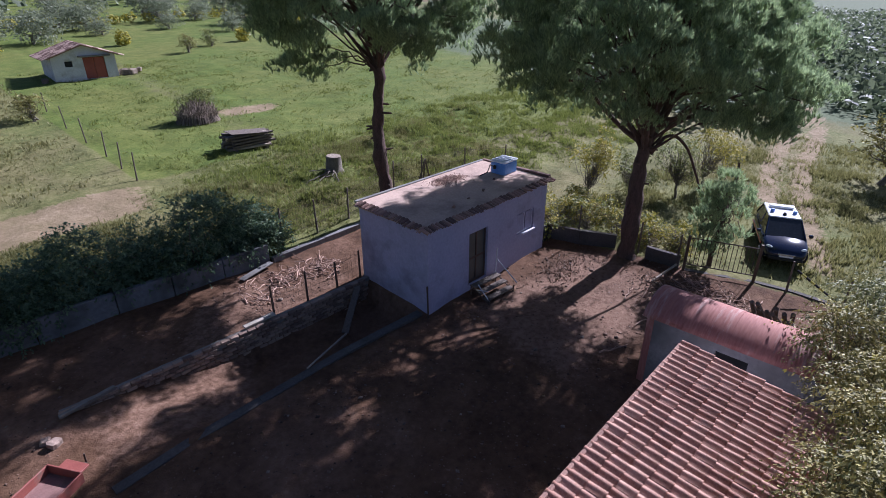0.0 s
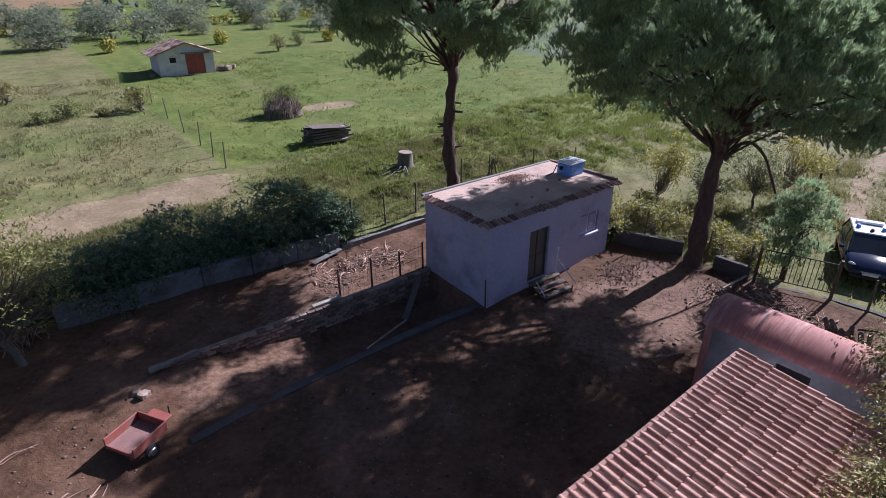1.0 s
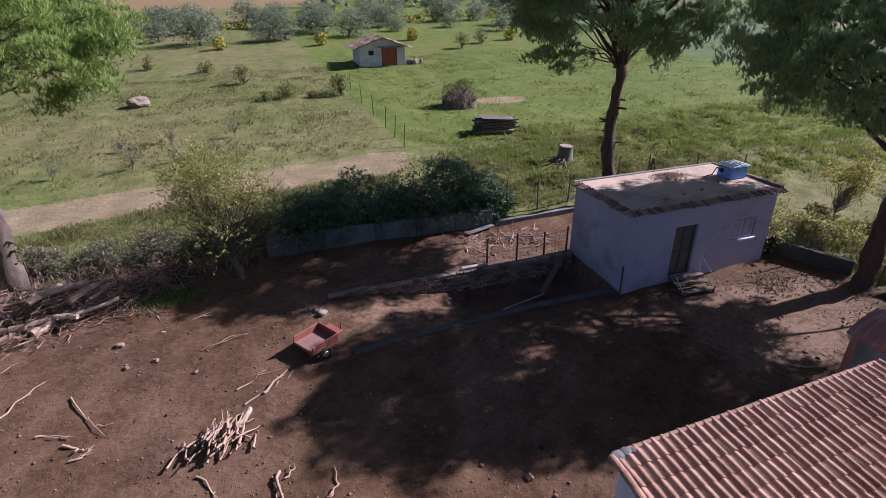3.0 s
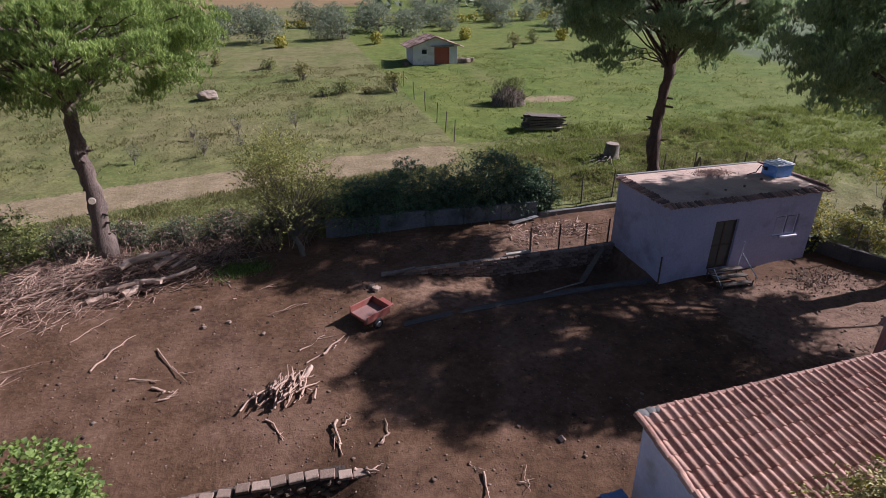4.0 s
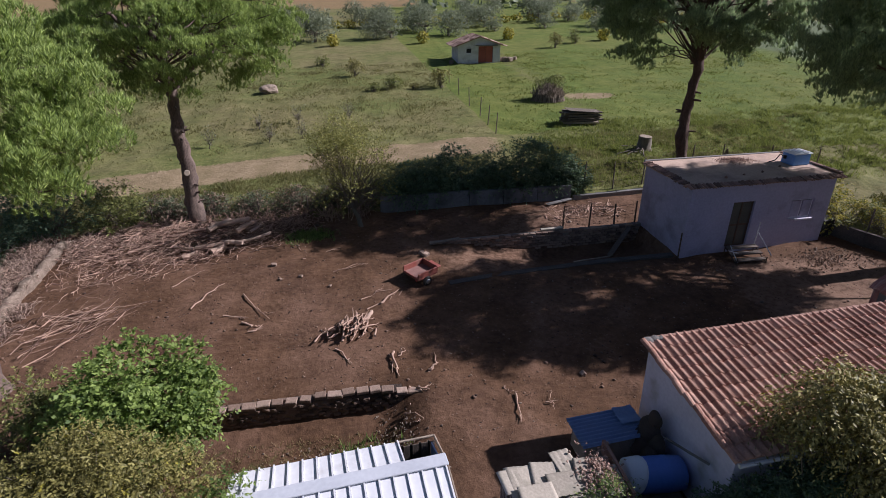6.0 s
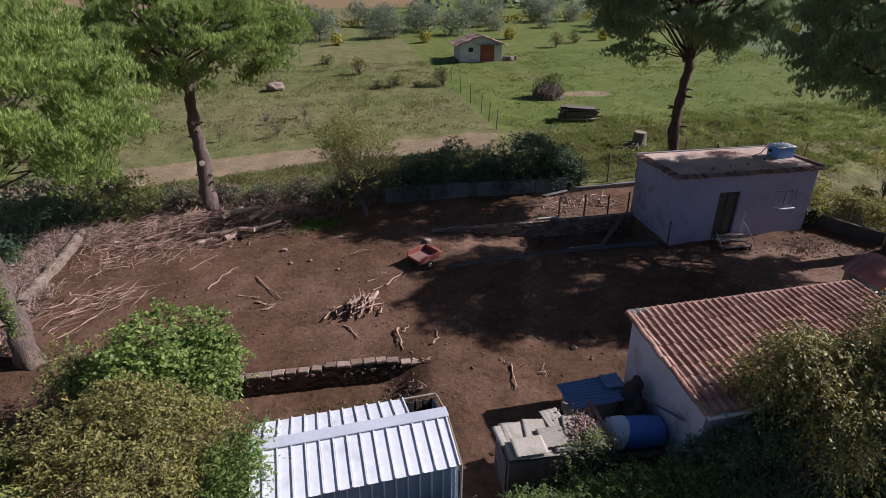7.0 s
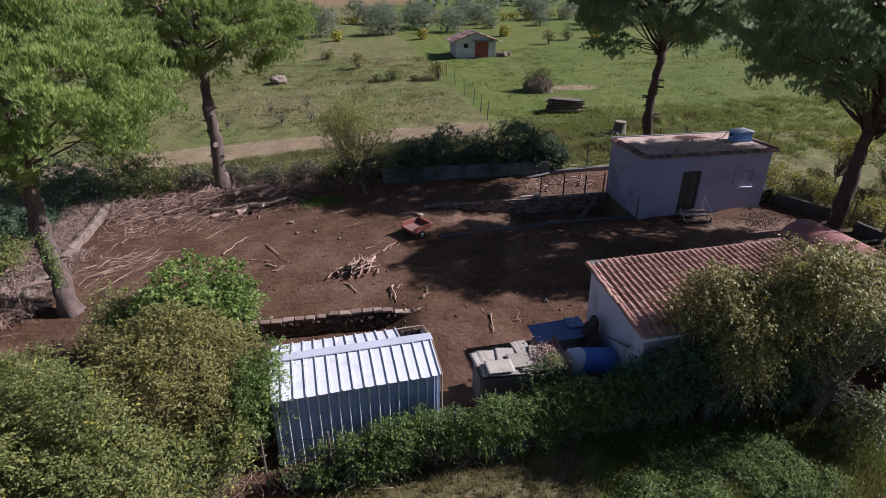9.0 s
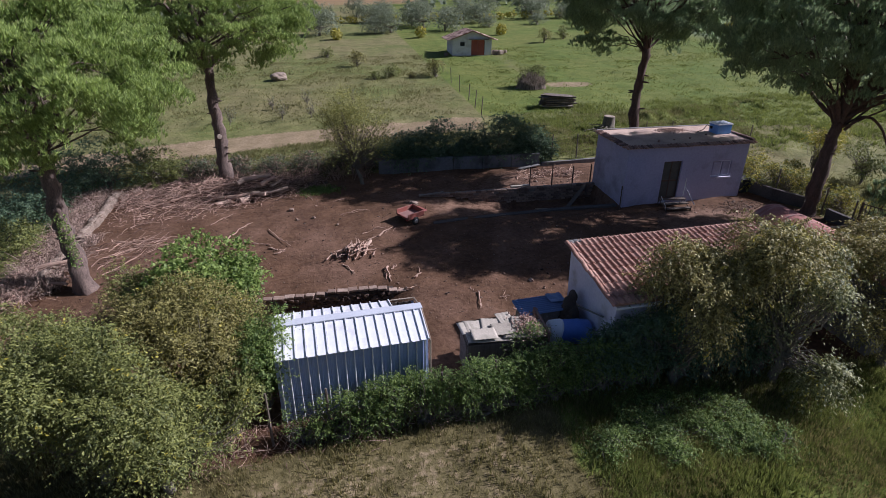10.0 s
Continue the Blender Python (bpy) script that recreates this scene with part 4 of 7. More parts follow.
def build_shed():
    X0, X1, YN, YR, YS = -5.5, -1.2, 1.95, 1.0, -0.2
    ZN, ZR, ZS = 2.12, 2.40, 2.02
    ob = thing("metal_shed", pose(-3.3, 0.9, -0.1), "white corrugated sheet metal shed with a missing roof panel", "shed")
    inv = ob.matrix_world.inverted()

    def p(name, bm, mat, parent=ob, label=""):
        o = part(name, bm, mat, parent, label)
        o.matrix_parent_inverse = inv if parent is ob else Matrix()
        return o
    zb = -0.45

    def ribbed(u0, u1, z0, z1, place, step=0.2, depth=0.05):
        """A ribbed sheet; place maps (u, z, out) to the world."""
        bm = bmesh.new()
        u = u0
        prof = []
        while u < u1 - 0.01:
            prof += [(u, 0.0), (u + step * 0.68, 0.0), (u + step * 0.76, depth), (u + step * 0.92, depth)]
            u += step
        prof.append((u1, 0.0))
        prof = [q for q in prof if q[0] <= u1]
        lo = [bm.verts.new(place(a, z0, d)) for a, d in prof]
        hi = [bm.verts.new(place(a, z1, d)) for a, d in prof]
        lo2 = [bm.verts.new(place(a, z0, d - 0.015)) for a, d in prof]
        hi2 = [bm.verts.new(place(a, z1, d - 0.015)) for a, d in prof]
        for k in range(len(prof) - 1):
            bm.faces.new((lo[k], lo[k + 1], hi[k + 1], hi[k]))
            bm.faces.new((lo2[k + 1], lo2[k], hi2[k], hi2[k + 1]))
            bm.faces.new((hi[k], hi[k + 1], hi2[k + 1], hi2[k]))
        return bm
    p("wall", ribbed(X0, X1, zb, ZS - 0.02, lambda u, z, d: (u, YS + 0.08 - d, z), 0.26, 0.012), M_BLUEMETAL, label="blue grey sheet wall with pale ribs")
    for k in range(17):
        x = X0 + 0.1 + k * 0.255
        p("rib", boxed(x, YS - 0.02, zb, x + 0.028, YS + 0.07, ZS - 0.03, 0.008), M_WHITEMETAL)
    # north wall in dark post colour, painting shade into the view through the roof hole
    p("wall", ribbed(X0, X1, zb, ZN - 0.02, lambda u, z, d: (u, YN - 0.08 + d, z)), M_POST)
    for x, s in ((X0 + 0.06, -1), (X1 - 0.06, 1)):
        bm = bmesh.new()
        ring = [(YS + 0.1, zb), (YN - 0.1, zb), (YN - 0.1, ZN - 0.03), (YR, ZR - 0.03), (YS + 0.1, ZS - 0.03)]
        a = [bm.verts.new((x, y, z)) for y, z in ring]
        c = [bm.verts.new((x - s * 0.03, y, z)) for y, z in ring]
        bm.faces.new(a)
        bm.faces.new(c[::-1])
        for i in range(5):
            j = (i + 1) % 5
            bm.faces.new((a[i], c[i], c[j], a[j]))
        p("wall", bm, M_BLUEMETAL)
    # roof panels, each with a raised seam
    def panel(u0, u1, ya, za, yb, zb2, cut=0.0):
        bm = bmesh.new()
        d = Vector((0, yb - ya, zb2 - za))
        nrm = Vector((0, -(zb2 - za), yb - ya)).normalized()
        if nrm.z < 0:
            nrm = -nrm
        def quad(a, b, t0, t1, h0, h1):
            vs = []
            for h in (h0, h1):
                for uu, tt in ((a, t0), (b, t0), (b, t1), (a, t1)):
                    vs.append(bm.verts.new(Vector((uu, ya, za)) + d * tt + nrm * h))
            for q in ((0, 1, 2, 3), (7, 6, 5, 4), (0, 4, 5, 1), (1, 5, 6, 2), (2, 6, 7, 3), (3, 7, 4, 0)):
                bm.faces.new([vs[i] for i in q])
        quad(u0 + 0.008, u1 - 0.028, cut, 1.0, 0.0, 0.012)
        quad(u1 - 0.028, u1 + 0.004, cut, 1.0, 0.004, 0.05)
        return bm
    step = 0.292
    k = 0
    u = X0
    rng = random.Random(3)
    while u < X1 - 0.05:
        w = min(step, X1 - u)
        p("roof_panel", panel(u, u + w, YR - 0.08, ZR - 0.02, YS - 0.06, ZS + rng.uniform(-0.006, 0.006)), M_WHITEMETAL)
        if u < X1 - 0.95:
            p("roof_panel", panel(u, u + w, YR + 0.06, ZR - 0.02, YN + 0.06, ZN + rng.uniform(-0.006, 0.006)), M_WHITEMETAL)
        u += step
        k += 1
    p("ridge_cap", boxed(X0 - 0.03, YR - 0.16, ZR - 0.005, X1 + 0.05, YR + 0.16, ZR + 0.035, 0.012), M_RIDGE, label="flat pale ridge flashing")
    p("edge_bar", rods([((X1 + 0.02, YR, ZR), (X1 + 0.02, YN + 0.05, ZN)), ((X1 - 0.95, YN + 0.05, ZN), (X1 + 0.02, YN + 0.05, ZN)), ((X1 + 0.03, YS - 0.05, zb), (X1 + 0.03, YS - 0.05, ZS)), ((X1 + 0.03, YS - 0.06, ZS), (X1 + 0.03, YR, ZR))], 0.028), M_WOOD)
    # the shed stands a little askew
    c = Matrix.Translation((-1.2, 0.9, 0))
    ob.matrix_world = c @ pose(0, 0, 0, 0, 0, 6.0) @ c.inverted() @ ob.matrix_world
    return ob


build_shed()

# ---- trees ----


def pine_clumps(crown, rad, n, rng, size, low, gap):
    """Needle clumps on and in a crown, with gaps between the limbs and a ragged underside."""
    out = []
    c, r = np.asarray(crown, float), np.asarray(rad, float)
    off = rng.uniform(0, 50, 2)
    while len(out) < n:
        d = rng.uniform(-1, 1, 3)
        k = np.linalg.norm(d)
        if k > 1 or k < 0.1:
            continue
        d /= k
        a = math.atan2(d[1], d[0])
        floor = low + 0.22 * math.sin(3 * a + off[0]) + 0.15 * math.sin(7 * a + off[1])
        if d[2] < floor:
            continue
        shell = k ** 0.5 * rng.uniform(0.86, 1.1)
        if float(vnoise(a * 2.2 + off[0], d[2] * 3.5 + off[1], 7)) < (gap if d[2] < 0.25 else 0.0) and rng.random() < 0.9:
            continue
        s = size * (0.6 + 0.9 * rng.random())
        out.append((*(c + d * r * shell * (1 - 0.5 * s / r[0])), s, s * rng.uniform(0.8, 1.2), s * rng.uniform(0.5, 0.75)))
    return out


def pine(name, base, top, crown, rad, tufts, mat, label, seed, limbs=14, bark_r=0.36, blobs=300, low=-0.35, width=0.0125, needle=0.19, stubs=True, via=None, fork=11.5, clump=0.42, bark=None, gap=0.3, limb_r=0.10, inner=0.7, lobes=()):
    """An umbrella pine: a knobbly bare trunk, limbs and a crown of needle clumps."""
    rng = np.random.default_rng(seed)
    bx, by = base
    bz = gz(bx, by) - 0.15
    ob = thing(name, pose(bx, by, bz), label, "pine tree", "umbrella pines")
    o = np.array([bx, by, bz])
    n = 31
    u = np.linspace(0, 1, n)
    path = bend(o, top, n, 0.045 * bark_r / 0.3, rng)
    if via is not None:
        path += (np.array(via) - (o + np.array(top)) / 2) * 4 * (u * (1 - u))[:, None]
    radii = bark_r * (1 - 0.55 * u) * (1 + 0.28 * np.exp(-u * 22)) * (0.88 + 0.28 * rng.random(n))
    tv, tf = tube_np(path - o, radii, 14, 0.34, rng)
    np_mesh("trunk", tv, tf, bark or M_BARK, ob, "scaly bark", True)
    bl = pine_clumps(crown, rad, blobs, rng, clump, low, gap)
    for c, r, k in lobes:
        bl += pine_clumps(c, r, k, rng, clump, -0.8, gap)
    pieces = []
    order = rng.permutation(len(bl))[:limbs + 60]
    for k, i in enumerate(order):
        q = np.array(bl[i][:3])
        s = path[int(2 * np.clip(rng.normal(fork, 1.8), fork - 2.5, 15))]
        if q[2] < s[2] - 0.4:
            s = path[int(2 * (fork - 2.2))]
        mid = bend(s, q, 9, 0.11, rng)
        mid[:, 2] += 0.10 * np.linalg.norm(q - s) * np.sin(np.linspace(0, np.pi, 9))
        r0 = limb_r * rng.uniform(0.7, 1.2) if k < limbs else 0.4 * limb_r
        tv, tf = tube_np(mid - o, np.linspace(r0, 0.015, 9), 6)
        if k < limbs:
            np_mesh("limb", tv, tf, bark or M_BARK, ob, "", True)
        else:
            pieces.append((tv, tf))
    if stubs:
        for k in range(16):
            s = path[rng.integers(5, 22)]
            d = unit(rng.normal(size=3) * np.array([1, 1, 0.3]))
            pieces.append(tube_np(np.array([s, s + d * 0.34, s + d * rng.uniform(0.4, 0.6)]) - o, [0.07, 0.05, 0.03], 5))
    lv, lf = join_np(pieces)
    tagged(np_mesh("branchwork", lv, lf, bark or M_BARK, ob), kind="stuff")
    local = [(b[0] - o[0], b[1] - o[1], b[2] - o[2], *b[3:]) for b in bl]
    v, f = shoot_cloud(local, tufts, 0.12, rng, 11, width, needle, 1.25, inner, 0.7)
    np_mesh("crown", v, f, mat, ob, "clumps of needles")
    return ob


def leaf_tree(name, base, height, crowns, leaves, size, mat, label, seed, category="tree", bark=None, trunk_r=0.12, lean=(0, 0), twigs=40, inner=0.5, up=0.5, aspect=0.5, group="", droop=0.0, blobs=26, bsize=0.42, extra=None, low=-0.6, per=9, length=0.45, arch=0.35):
    """A broad-leaved tree or shrub; crowns are (dx, dy, dz, rx, ry, rz) from its foot."""
    rng = np.random.default_rng(seed)
    bx, by = base
    bz = gz(bx, by) - 0.1
    ob = thing(name, pose(bx, by, bz), label, category, group)
    bl = []
    for c in crowns:
        bl += blob_cluster(c[:3], c[3:], blobs, rng, bsize, 0.9, low)
    fork = np.array([lean[0], lean[1], height * 0.35])
    pieces = []
    tp = bend((0, 0, 0), fork, 7, 0.04, rng)
    tv, tf = tube_np(tp, np.linspace(trunk_r * 1.25, trunk_r * 0.8, 7), 8, 0.2, rng)
    np_mesh("trunk", tv, tf, bark or M_GREYBARK, ob, "", True)
    for k in range(twigs):
        b = bl[rng.integers(len(bl))]
        q = np.array(b[:3]) + unit(rng.normal(size=3)) * np.array(b[3:]) * 0.9
        s = tp[rng.integers(4, 7)]
        mid = bend(s, q, 8, 0.10, rng)
        pieces.append(tube_np(mid, np.linspace(trunk_r * (0.5 if k < 6 else 0.25), 0.006, 8), 5))
    lv, lf = join_np(pieces)
    tagged(np_mesh("branchwork", lv, lf, bark or M_GREYBARK, ob), kind="stuff")
    v, f = spray_cloud(bl, leaves // per, size, rng, per, length, arch, aspect * 0.85, inner)
    np_mesh("crown", v, f, mat, ob)
    if extra:
        v, f = spray_cloud(bl, max(4, extra[0] // per), size, rng, per, length, arch, aspect, 0.7)
        np_mesh("crown", v, f, extra[1], ob, extra[2])
    return ob


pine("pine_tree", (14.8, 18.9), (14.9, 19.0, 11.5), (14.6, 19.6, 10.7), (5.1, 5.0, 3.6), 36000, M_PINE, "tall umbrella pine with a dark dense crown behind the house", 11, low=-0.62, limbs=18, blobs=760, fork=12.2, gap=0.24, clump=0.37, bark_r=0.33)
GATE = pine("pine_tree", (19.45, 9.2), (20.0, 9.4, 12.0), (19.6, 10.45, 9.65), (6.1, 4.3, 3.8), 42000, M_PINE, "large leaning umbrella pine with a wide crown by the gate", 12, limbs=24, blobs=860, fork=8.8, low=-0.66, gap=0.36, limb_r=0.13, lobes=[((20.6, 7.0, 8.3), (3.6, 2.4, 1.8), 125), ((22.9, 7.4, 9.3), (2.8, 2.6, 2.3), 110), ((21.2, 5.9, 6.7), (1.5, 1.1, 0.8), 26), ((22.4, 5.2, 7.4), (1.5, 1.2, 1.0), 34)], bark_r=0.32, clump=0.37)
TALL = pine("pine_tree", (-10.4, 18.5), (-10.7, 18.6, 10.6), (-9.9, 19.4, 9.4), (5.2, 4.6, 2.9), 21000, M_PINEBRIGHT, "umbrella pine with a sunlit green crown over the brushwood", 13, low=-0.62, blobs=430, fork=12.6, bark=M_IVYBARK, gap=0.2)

def hanging_limb(tree, points, r):
    """A long bare limb that bows down from the trunk."""
    o = np.array(tree.matrix_world.translation)
    P = np.array(points, float)
    u = np.linspace(0, len(P) - 1, 22)
    q = np.column_stack([np.interp(u, range(len(P)), P[:, k]) for k in range(3)])
    q[1:-1] = (q[:-2] + 2 * q[1:-1] + q[2:]) / 4
    v, f = tube_np(q - o, np.linspace(r, r * 0.35, 22), 7, 0.15, np.random.default_rng(4))
    np_mesh("limb", v, f, M_BARK, tree, "bare drooping limb", True)


hanging_limb(GATE, [(19.9, 9.1, 5.3), (20.2, 8.8, 6.0), (20.55, 8.5, 6.0), (20.98, 8.15, 5.5), (21.4, 7.8, 4.4), (21.75, 7.5, 3.4), (21.95, 7.35, 2.5), (21.9, 7.35, 1.7)], 0.075)
scar = bmesh.new()
bmesh.ops.create_cone(scar, cap_ends=True, segments=12, radius1=0.14, radius2=0.12, depth=0.14, matrix=pose(0.10, -0.30, 3.1, 78, 0, 18))
part("branch_scar", scar, M_WOOD, TALL, "pale sawn branch scar")
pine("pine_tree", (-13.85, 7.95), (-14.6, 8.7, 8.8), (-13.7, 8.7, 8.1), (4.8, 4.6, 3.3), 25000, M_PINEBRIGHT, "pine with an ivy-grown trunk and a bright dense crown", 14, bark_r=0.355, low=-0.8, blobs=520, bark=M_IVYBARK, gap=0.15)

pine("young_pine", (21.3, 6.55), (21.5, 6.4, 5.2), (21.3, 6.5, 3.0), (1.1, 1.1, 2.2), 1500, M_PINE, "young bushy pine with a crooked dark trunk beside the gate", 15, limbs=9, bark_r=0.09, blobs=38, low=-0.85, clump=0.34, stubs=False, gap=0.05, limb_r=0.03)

# the bare-twigged tree at the back of the yard
leaf_tree("almond_tree", (-2.6, 17.5), 3.8, [(-0.1, 0.1, 2.7, 2.1, 1.8, 1.5), (-0.3, 0.2, 4.0, 1.8, 1.6, 1.0)], 15000, 0.10, M_ALMOND, "small thin-leaved olive-green tree at the yard's back edge", 21, trunk_r=0.10, twigs=100, inner=0.1, lean=(-0.4, 0.3), arch=0.05, length=0.55)
# fig
leaf_tree("fig_tree", (-8.4, 4.25), 3.6, [(0.5, 0.0, 2.75, 1.75, 1.5, 1.45), (-0.9, 0.1, 1.8, 1.3, 1.1, 1.2)], 24000, 0.108, M_FIG, "bright green broad-leaved fig tree beside the dry wall", 22, trunk_r=0.1, inner=0.4, aspect=0.85, blobs=18, length=0.4, arch=0.25)
leaf_tree("evergreen_shrub", (-10.6, 4.6), 1.8, [(0, 0, 1.2, 1.3, 1.1, 1.1), (-0.5, 0.8, 1.5, 0.8, 0.8, 0.9)], 9000, 0.09, M_GREENLEAF, "grey-green shrub between the fig and the leaning pine", 23, "shrub", twigs=24, blobs=16)
leaf_tree("evergreen_shrub", (-5.85, 0.2), 2.2, [(0.2, 0.1, 2.55, 0.6, 0.75, 0.55), (0.1, -0.65, 2.1, 0.55, 0.5, 0.7), (0, -0.2, 1.2, 0.6, 0.9, 1.0)], 12000, 0.085, M_IVY, "bright green shrub growing against the metal shed", 24, "shrub", twigs=20, blobs=16)

# trees along the south side
SOUTH = [
    ("shrub_tree", (-9.6, -1.9), [(0.2, -0.3, 3.2, 1.5, 1.2, 1.6), (0.9, -1.0, 2.3, 1.1, 0.8, 1.4), (-1.2, 0.3, 2.9, 1.5, 1.4, 1.6), (1.4, 0.3, 1.8, 1.0, 1.0, 1.4)], 60000, M_GREENLEAF, "dense tall green shrub tree at the field edge", 31),
    ("shrub_tree", (-7.2, 0.3), [(0.0, 0.5, 2.5, 1.2, 1.4, 1.3), (-0.3, -0.6, 2.8, 1.1, 0.9, 1.2), (-1.6, 0.6, 2.4, 1.4, 1.3, 1.5), (0.3, -0.9, 1.8, 0.9, 0.9, 1.2)], 52000, M_AUTUMN, "ochre autumn shrub tree beside the metal shed", 32),
    ("shrub_tree", (-12.6, -0.4), [(0, 0, 2.8, 2.2, 1.7, 1.8), (1.4, 1.4, 2.0, 1.4, 1.2, 1.3)], 40000, M_GREENLEAF, "dense green shrub tree behind the field edge", 33),
    ("shrub_tree", (-8.0, -2.4), [(0, -0.3, 2.2, 1.0, 0.9, 1.2), (1.5, 1.0, 1.9, 0.7, 0.7, 1.0), (0.6, 0.4, 1.3, 0.9, 0.8, 1.1)], 26000, M_GREENLEAF, "green and ochre shrub tree before the metal shed", 34),
    ("oak_tree", (6.5, -0.95), [(-0.6, 1.0, 3.2, 0.6, 0.7, 0.5), (0.0, 0.6, 3.8, 1.0, 0.8, 0.8), (0.2, -0.3, 3.2, 0.8, 0.6, 1.0), (1.0, 0.3, 3.6, 1.0, 0.9, 0.8), (0.6, -0.3, 2.0, 0.6, 0.5, 1.0)], 34000, M_AUTUMN, "ochre-green tree drooping over the tile roof", 35),
    ("oak_tree", (9.5, -1.4), [(-0.5, 0.7, 4.2, 0.8, 0.5, 0.8), (0.1, 0.5, 3.6, 0.9, 0.45, 1.0), (-0.4, 0.3, 2.3, 0.7, 0.4, 1.0), (0.7, 0.4, 3.9, 0.9, 0.5, 0.8), (0.6, -0.9, 0.9, 0.7, 0.5, 0.7), (0.2, -0.7, 3.5, 0.5, 0.4, 0.6)], 28000, M_GREENLEAF, "grey-green tree drooping over the verge", 36),
    ("oak_tree", (9.2, -1.0), [(-0.8, 0.3, 4.5, 0.9, 0.8, 0.8), (-0.4, -0.6, 4.6, 0.8, 0.7, 0.7), (0.6, 0.7, 3.9, 1.1, 0.9, 1.0), (-0.3, 0.8, 3.5, 1.1, 0.8, 0.7), (0.9, 0.6, 2.6, 1.1, 0.7, 1.1)], 34000, M_AUTUMN, "ochre-green tree leaning over the tile roof edge", 38),
    ("oak_tree", (13.4, -1.3), [(-0.6, 1.7, 3.3, 1.2, 0.9, 0.7), (0.7, 2.2, 3.4, 1.1, 1.0, 0.8), (0.2, 0.8, 3.4, 1.6, 1.2, 1.1), (-0.2, -0.2, 2.0, 1.6, 0.9, 1.3)], 34000, M_AUTUMN, "ochre-green autumn tree behind the barn", 37),
    ("oak_tree", (15.8, -0.4), [(0, 0.8, 3.6, 1.6, 1.3, 1.2), (0.4, 0.2, 2.4, 1.5, 1.2, 1.4)], 18000, M_GREENLEAF, "green tree at the end of the barn", 39),
]
for name, base, crowns, n, mat, label, seed in SOUTH:
    if name == "oak_tree":
        leaf_tree(name, base, crowns[0][2] * 1.1, [(a, b, c, rx * 0.9, ry * 0.9, rz * 0.9) for a, b, c, rx, ry, rz in crowns], n, 0.084, M_OAK if mat is M_AUTUMN else M_OAKGREEN, label, seed, group="trees on the south side", extra=(n // 45, M_VINE, "a few yellow leaves"), blobs=13, twigs=110, bsize=0.34, inner=0.3, per=14, length=0.7, arch=0.5)
    else:
        leaf_tree(name, base, crowns[0][2] * 1.2, crowns, n, 0.078, mat, label, seed, group="trees on the south side", extra=(n // 60, M_VINE, "a few yellow leaves"), blobs=15, twigs=90, bsize=0.36, inner=0.4, length=0.42, arch=0.3)

# the tall shrubs behind the north wall
for k, (x, y, rx, ry, h) in enumerate(((0.4, 19.9, 1.8, 1.2, 1.2), (3.0, 20.0, 2.0, 1.3, 1.6), (5.9, 19.8, 2.1, 1.3, 1.7), (8.2, 19.7, 1.3, 1.0, 1.1))):
    leaf_tree("laurel_shrub", (x, y), h, [(0, 0, h * 0.75, rx, ry, h), (0, -0.75, 0.75, rx, 0.35, 0.45)], 13000, 0.13, M_HEDGE, "dark green laurel shrub behind the concrete wall", 40 + k, "shrub", group="shrubs behind the north wall", twigs=14, blobs=20)
# the low hedge further west
for k in range(6):
    leaf_tree("hedge_bush", (-12.2 + 2.0 * k, 19.9), 1.0, [(0, 0, 0.55, 1.2, 0.55, 0.6), (0.4, 0.3, 0.8, 0.6, 0.4, 0.5)], 2600, 0.10, M_SCRUB, "straggling dark hedge bush with dry stems over a leaning fence", 50 + k, "bush", group="hedge at the back of the yard", twigs=110, blobs=14, inner=0.2, extra=(1500, M_DRYLEAF, "dry leaves"))

# the ivy hedge along the south fence
for k in range(13):
    x = -4.6 + 0.8 * k
    h = 1.27 + 0.12 * math.sin(k * 2.3) - (0.5 if k < 2 else 0.0)
    leaf_tree("ivy_bush", (x, -1.15 + 0.05 * (x + 4)), 0.9, [(0, 0, h, 0.8, 0.42, 0.5), (0.3, -0.1, h - 0.45, 0.7, 0.34, 0.4)], 6500 if k > 1 else 2200, 0.066, M_IVY, "ivy-grown bush of the south fence", 60 + k, "bush", group="ivy along the south fence", twigs=60, blobs=10, inner=0.3, length=0.3)
for k, (x, y, h) in enumerate(((4.1, -0.6, 1.9), (4.9, -0.7, 2.5), (5.8, -0.75, 2.7), (6.7, -0.8, 2.5), (7.6, -0.8, 2.6), (8.5, -0.8, 2.4), (9.5, -0.8, 2.2))):
    leaf_tree("evergreen_shrub", (x, y), 1.8, [(0, 0, h * 0.5, 0.65, 0.45, h * 0.55), (0.2, 0.0, h * 0.85, 0.45, 0.35, 0.5)], 7000, 0.08, M_HEDGE, "dark shrub in the shade of the outbuilding wall", 75 + k, "shrub", group="shrubs by the outbuilding", twigs=20, blobs=12)
for k, (x, y, r) in enumerate(((4.4, -2.5, 0.9), (5.4, -2.0, 1.1), (6.5, -2.0, 1.1), (5.9, -2.9, 1.0), (7.3, -2.5, 1.0), (6.9, -3.3, 0.9), (3.4, -3.0, 0.8), (7.9, -3.7, 0.9), (4.9, -3.5, 0.7))):
    leaf_tree("bramble_mound", (x, y), 0.35, [(0, 0, 0.16, r, r * 0.7, 0.2), (0.3 * r, 0.2 * r, 0.24, r * 0.4, r * 0.3, 0.2)], 4200, 0.065, M_IVY, "low bright green creeper mat on the verge", 110 + k, "bramble", group="brambles on the verge", twigs=20, blobs=9, inner=0.3, bsize=0.25, trunk_r=0.03)

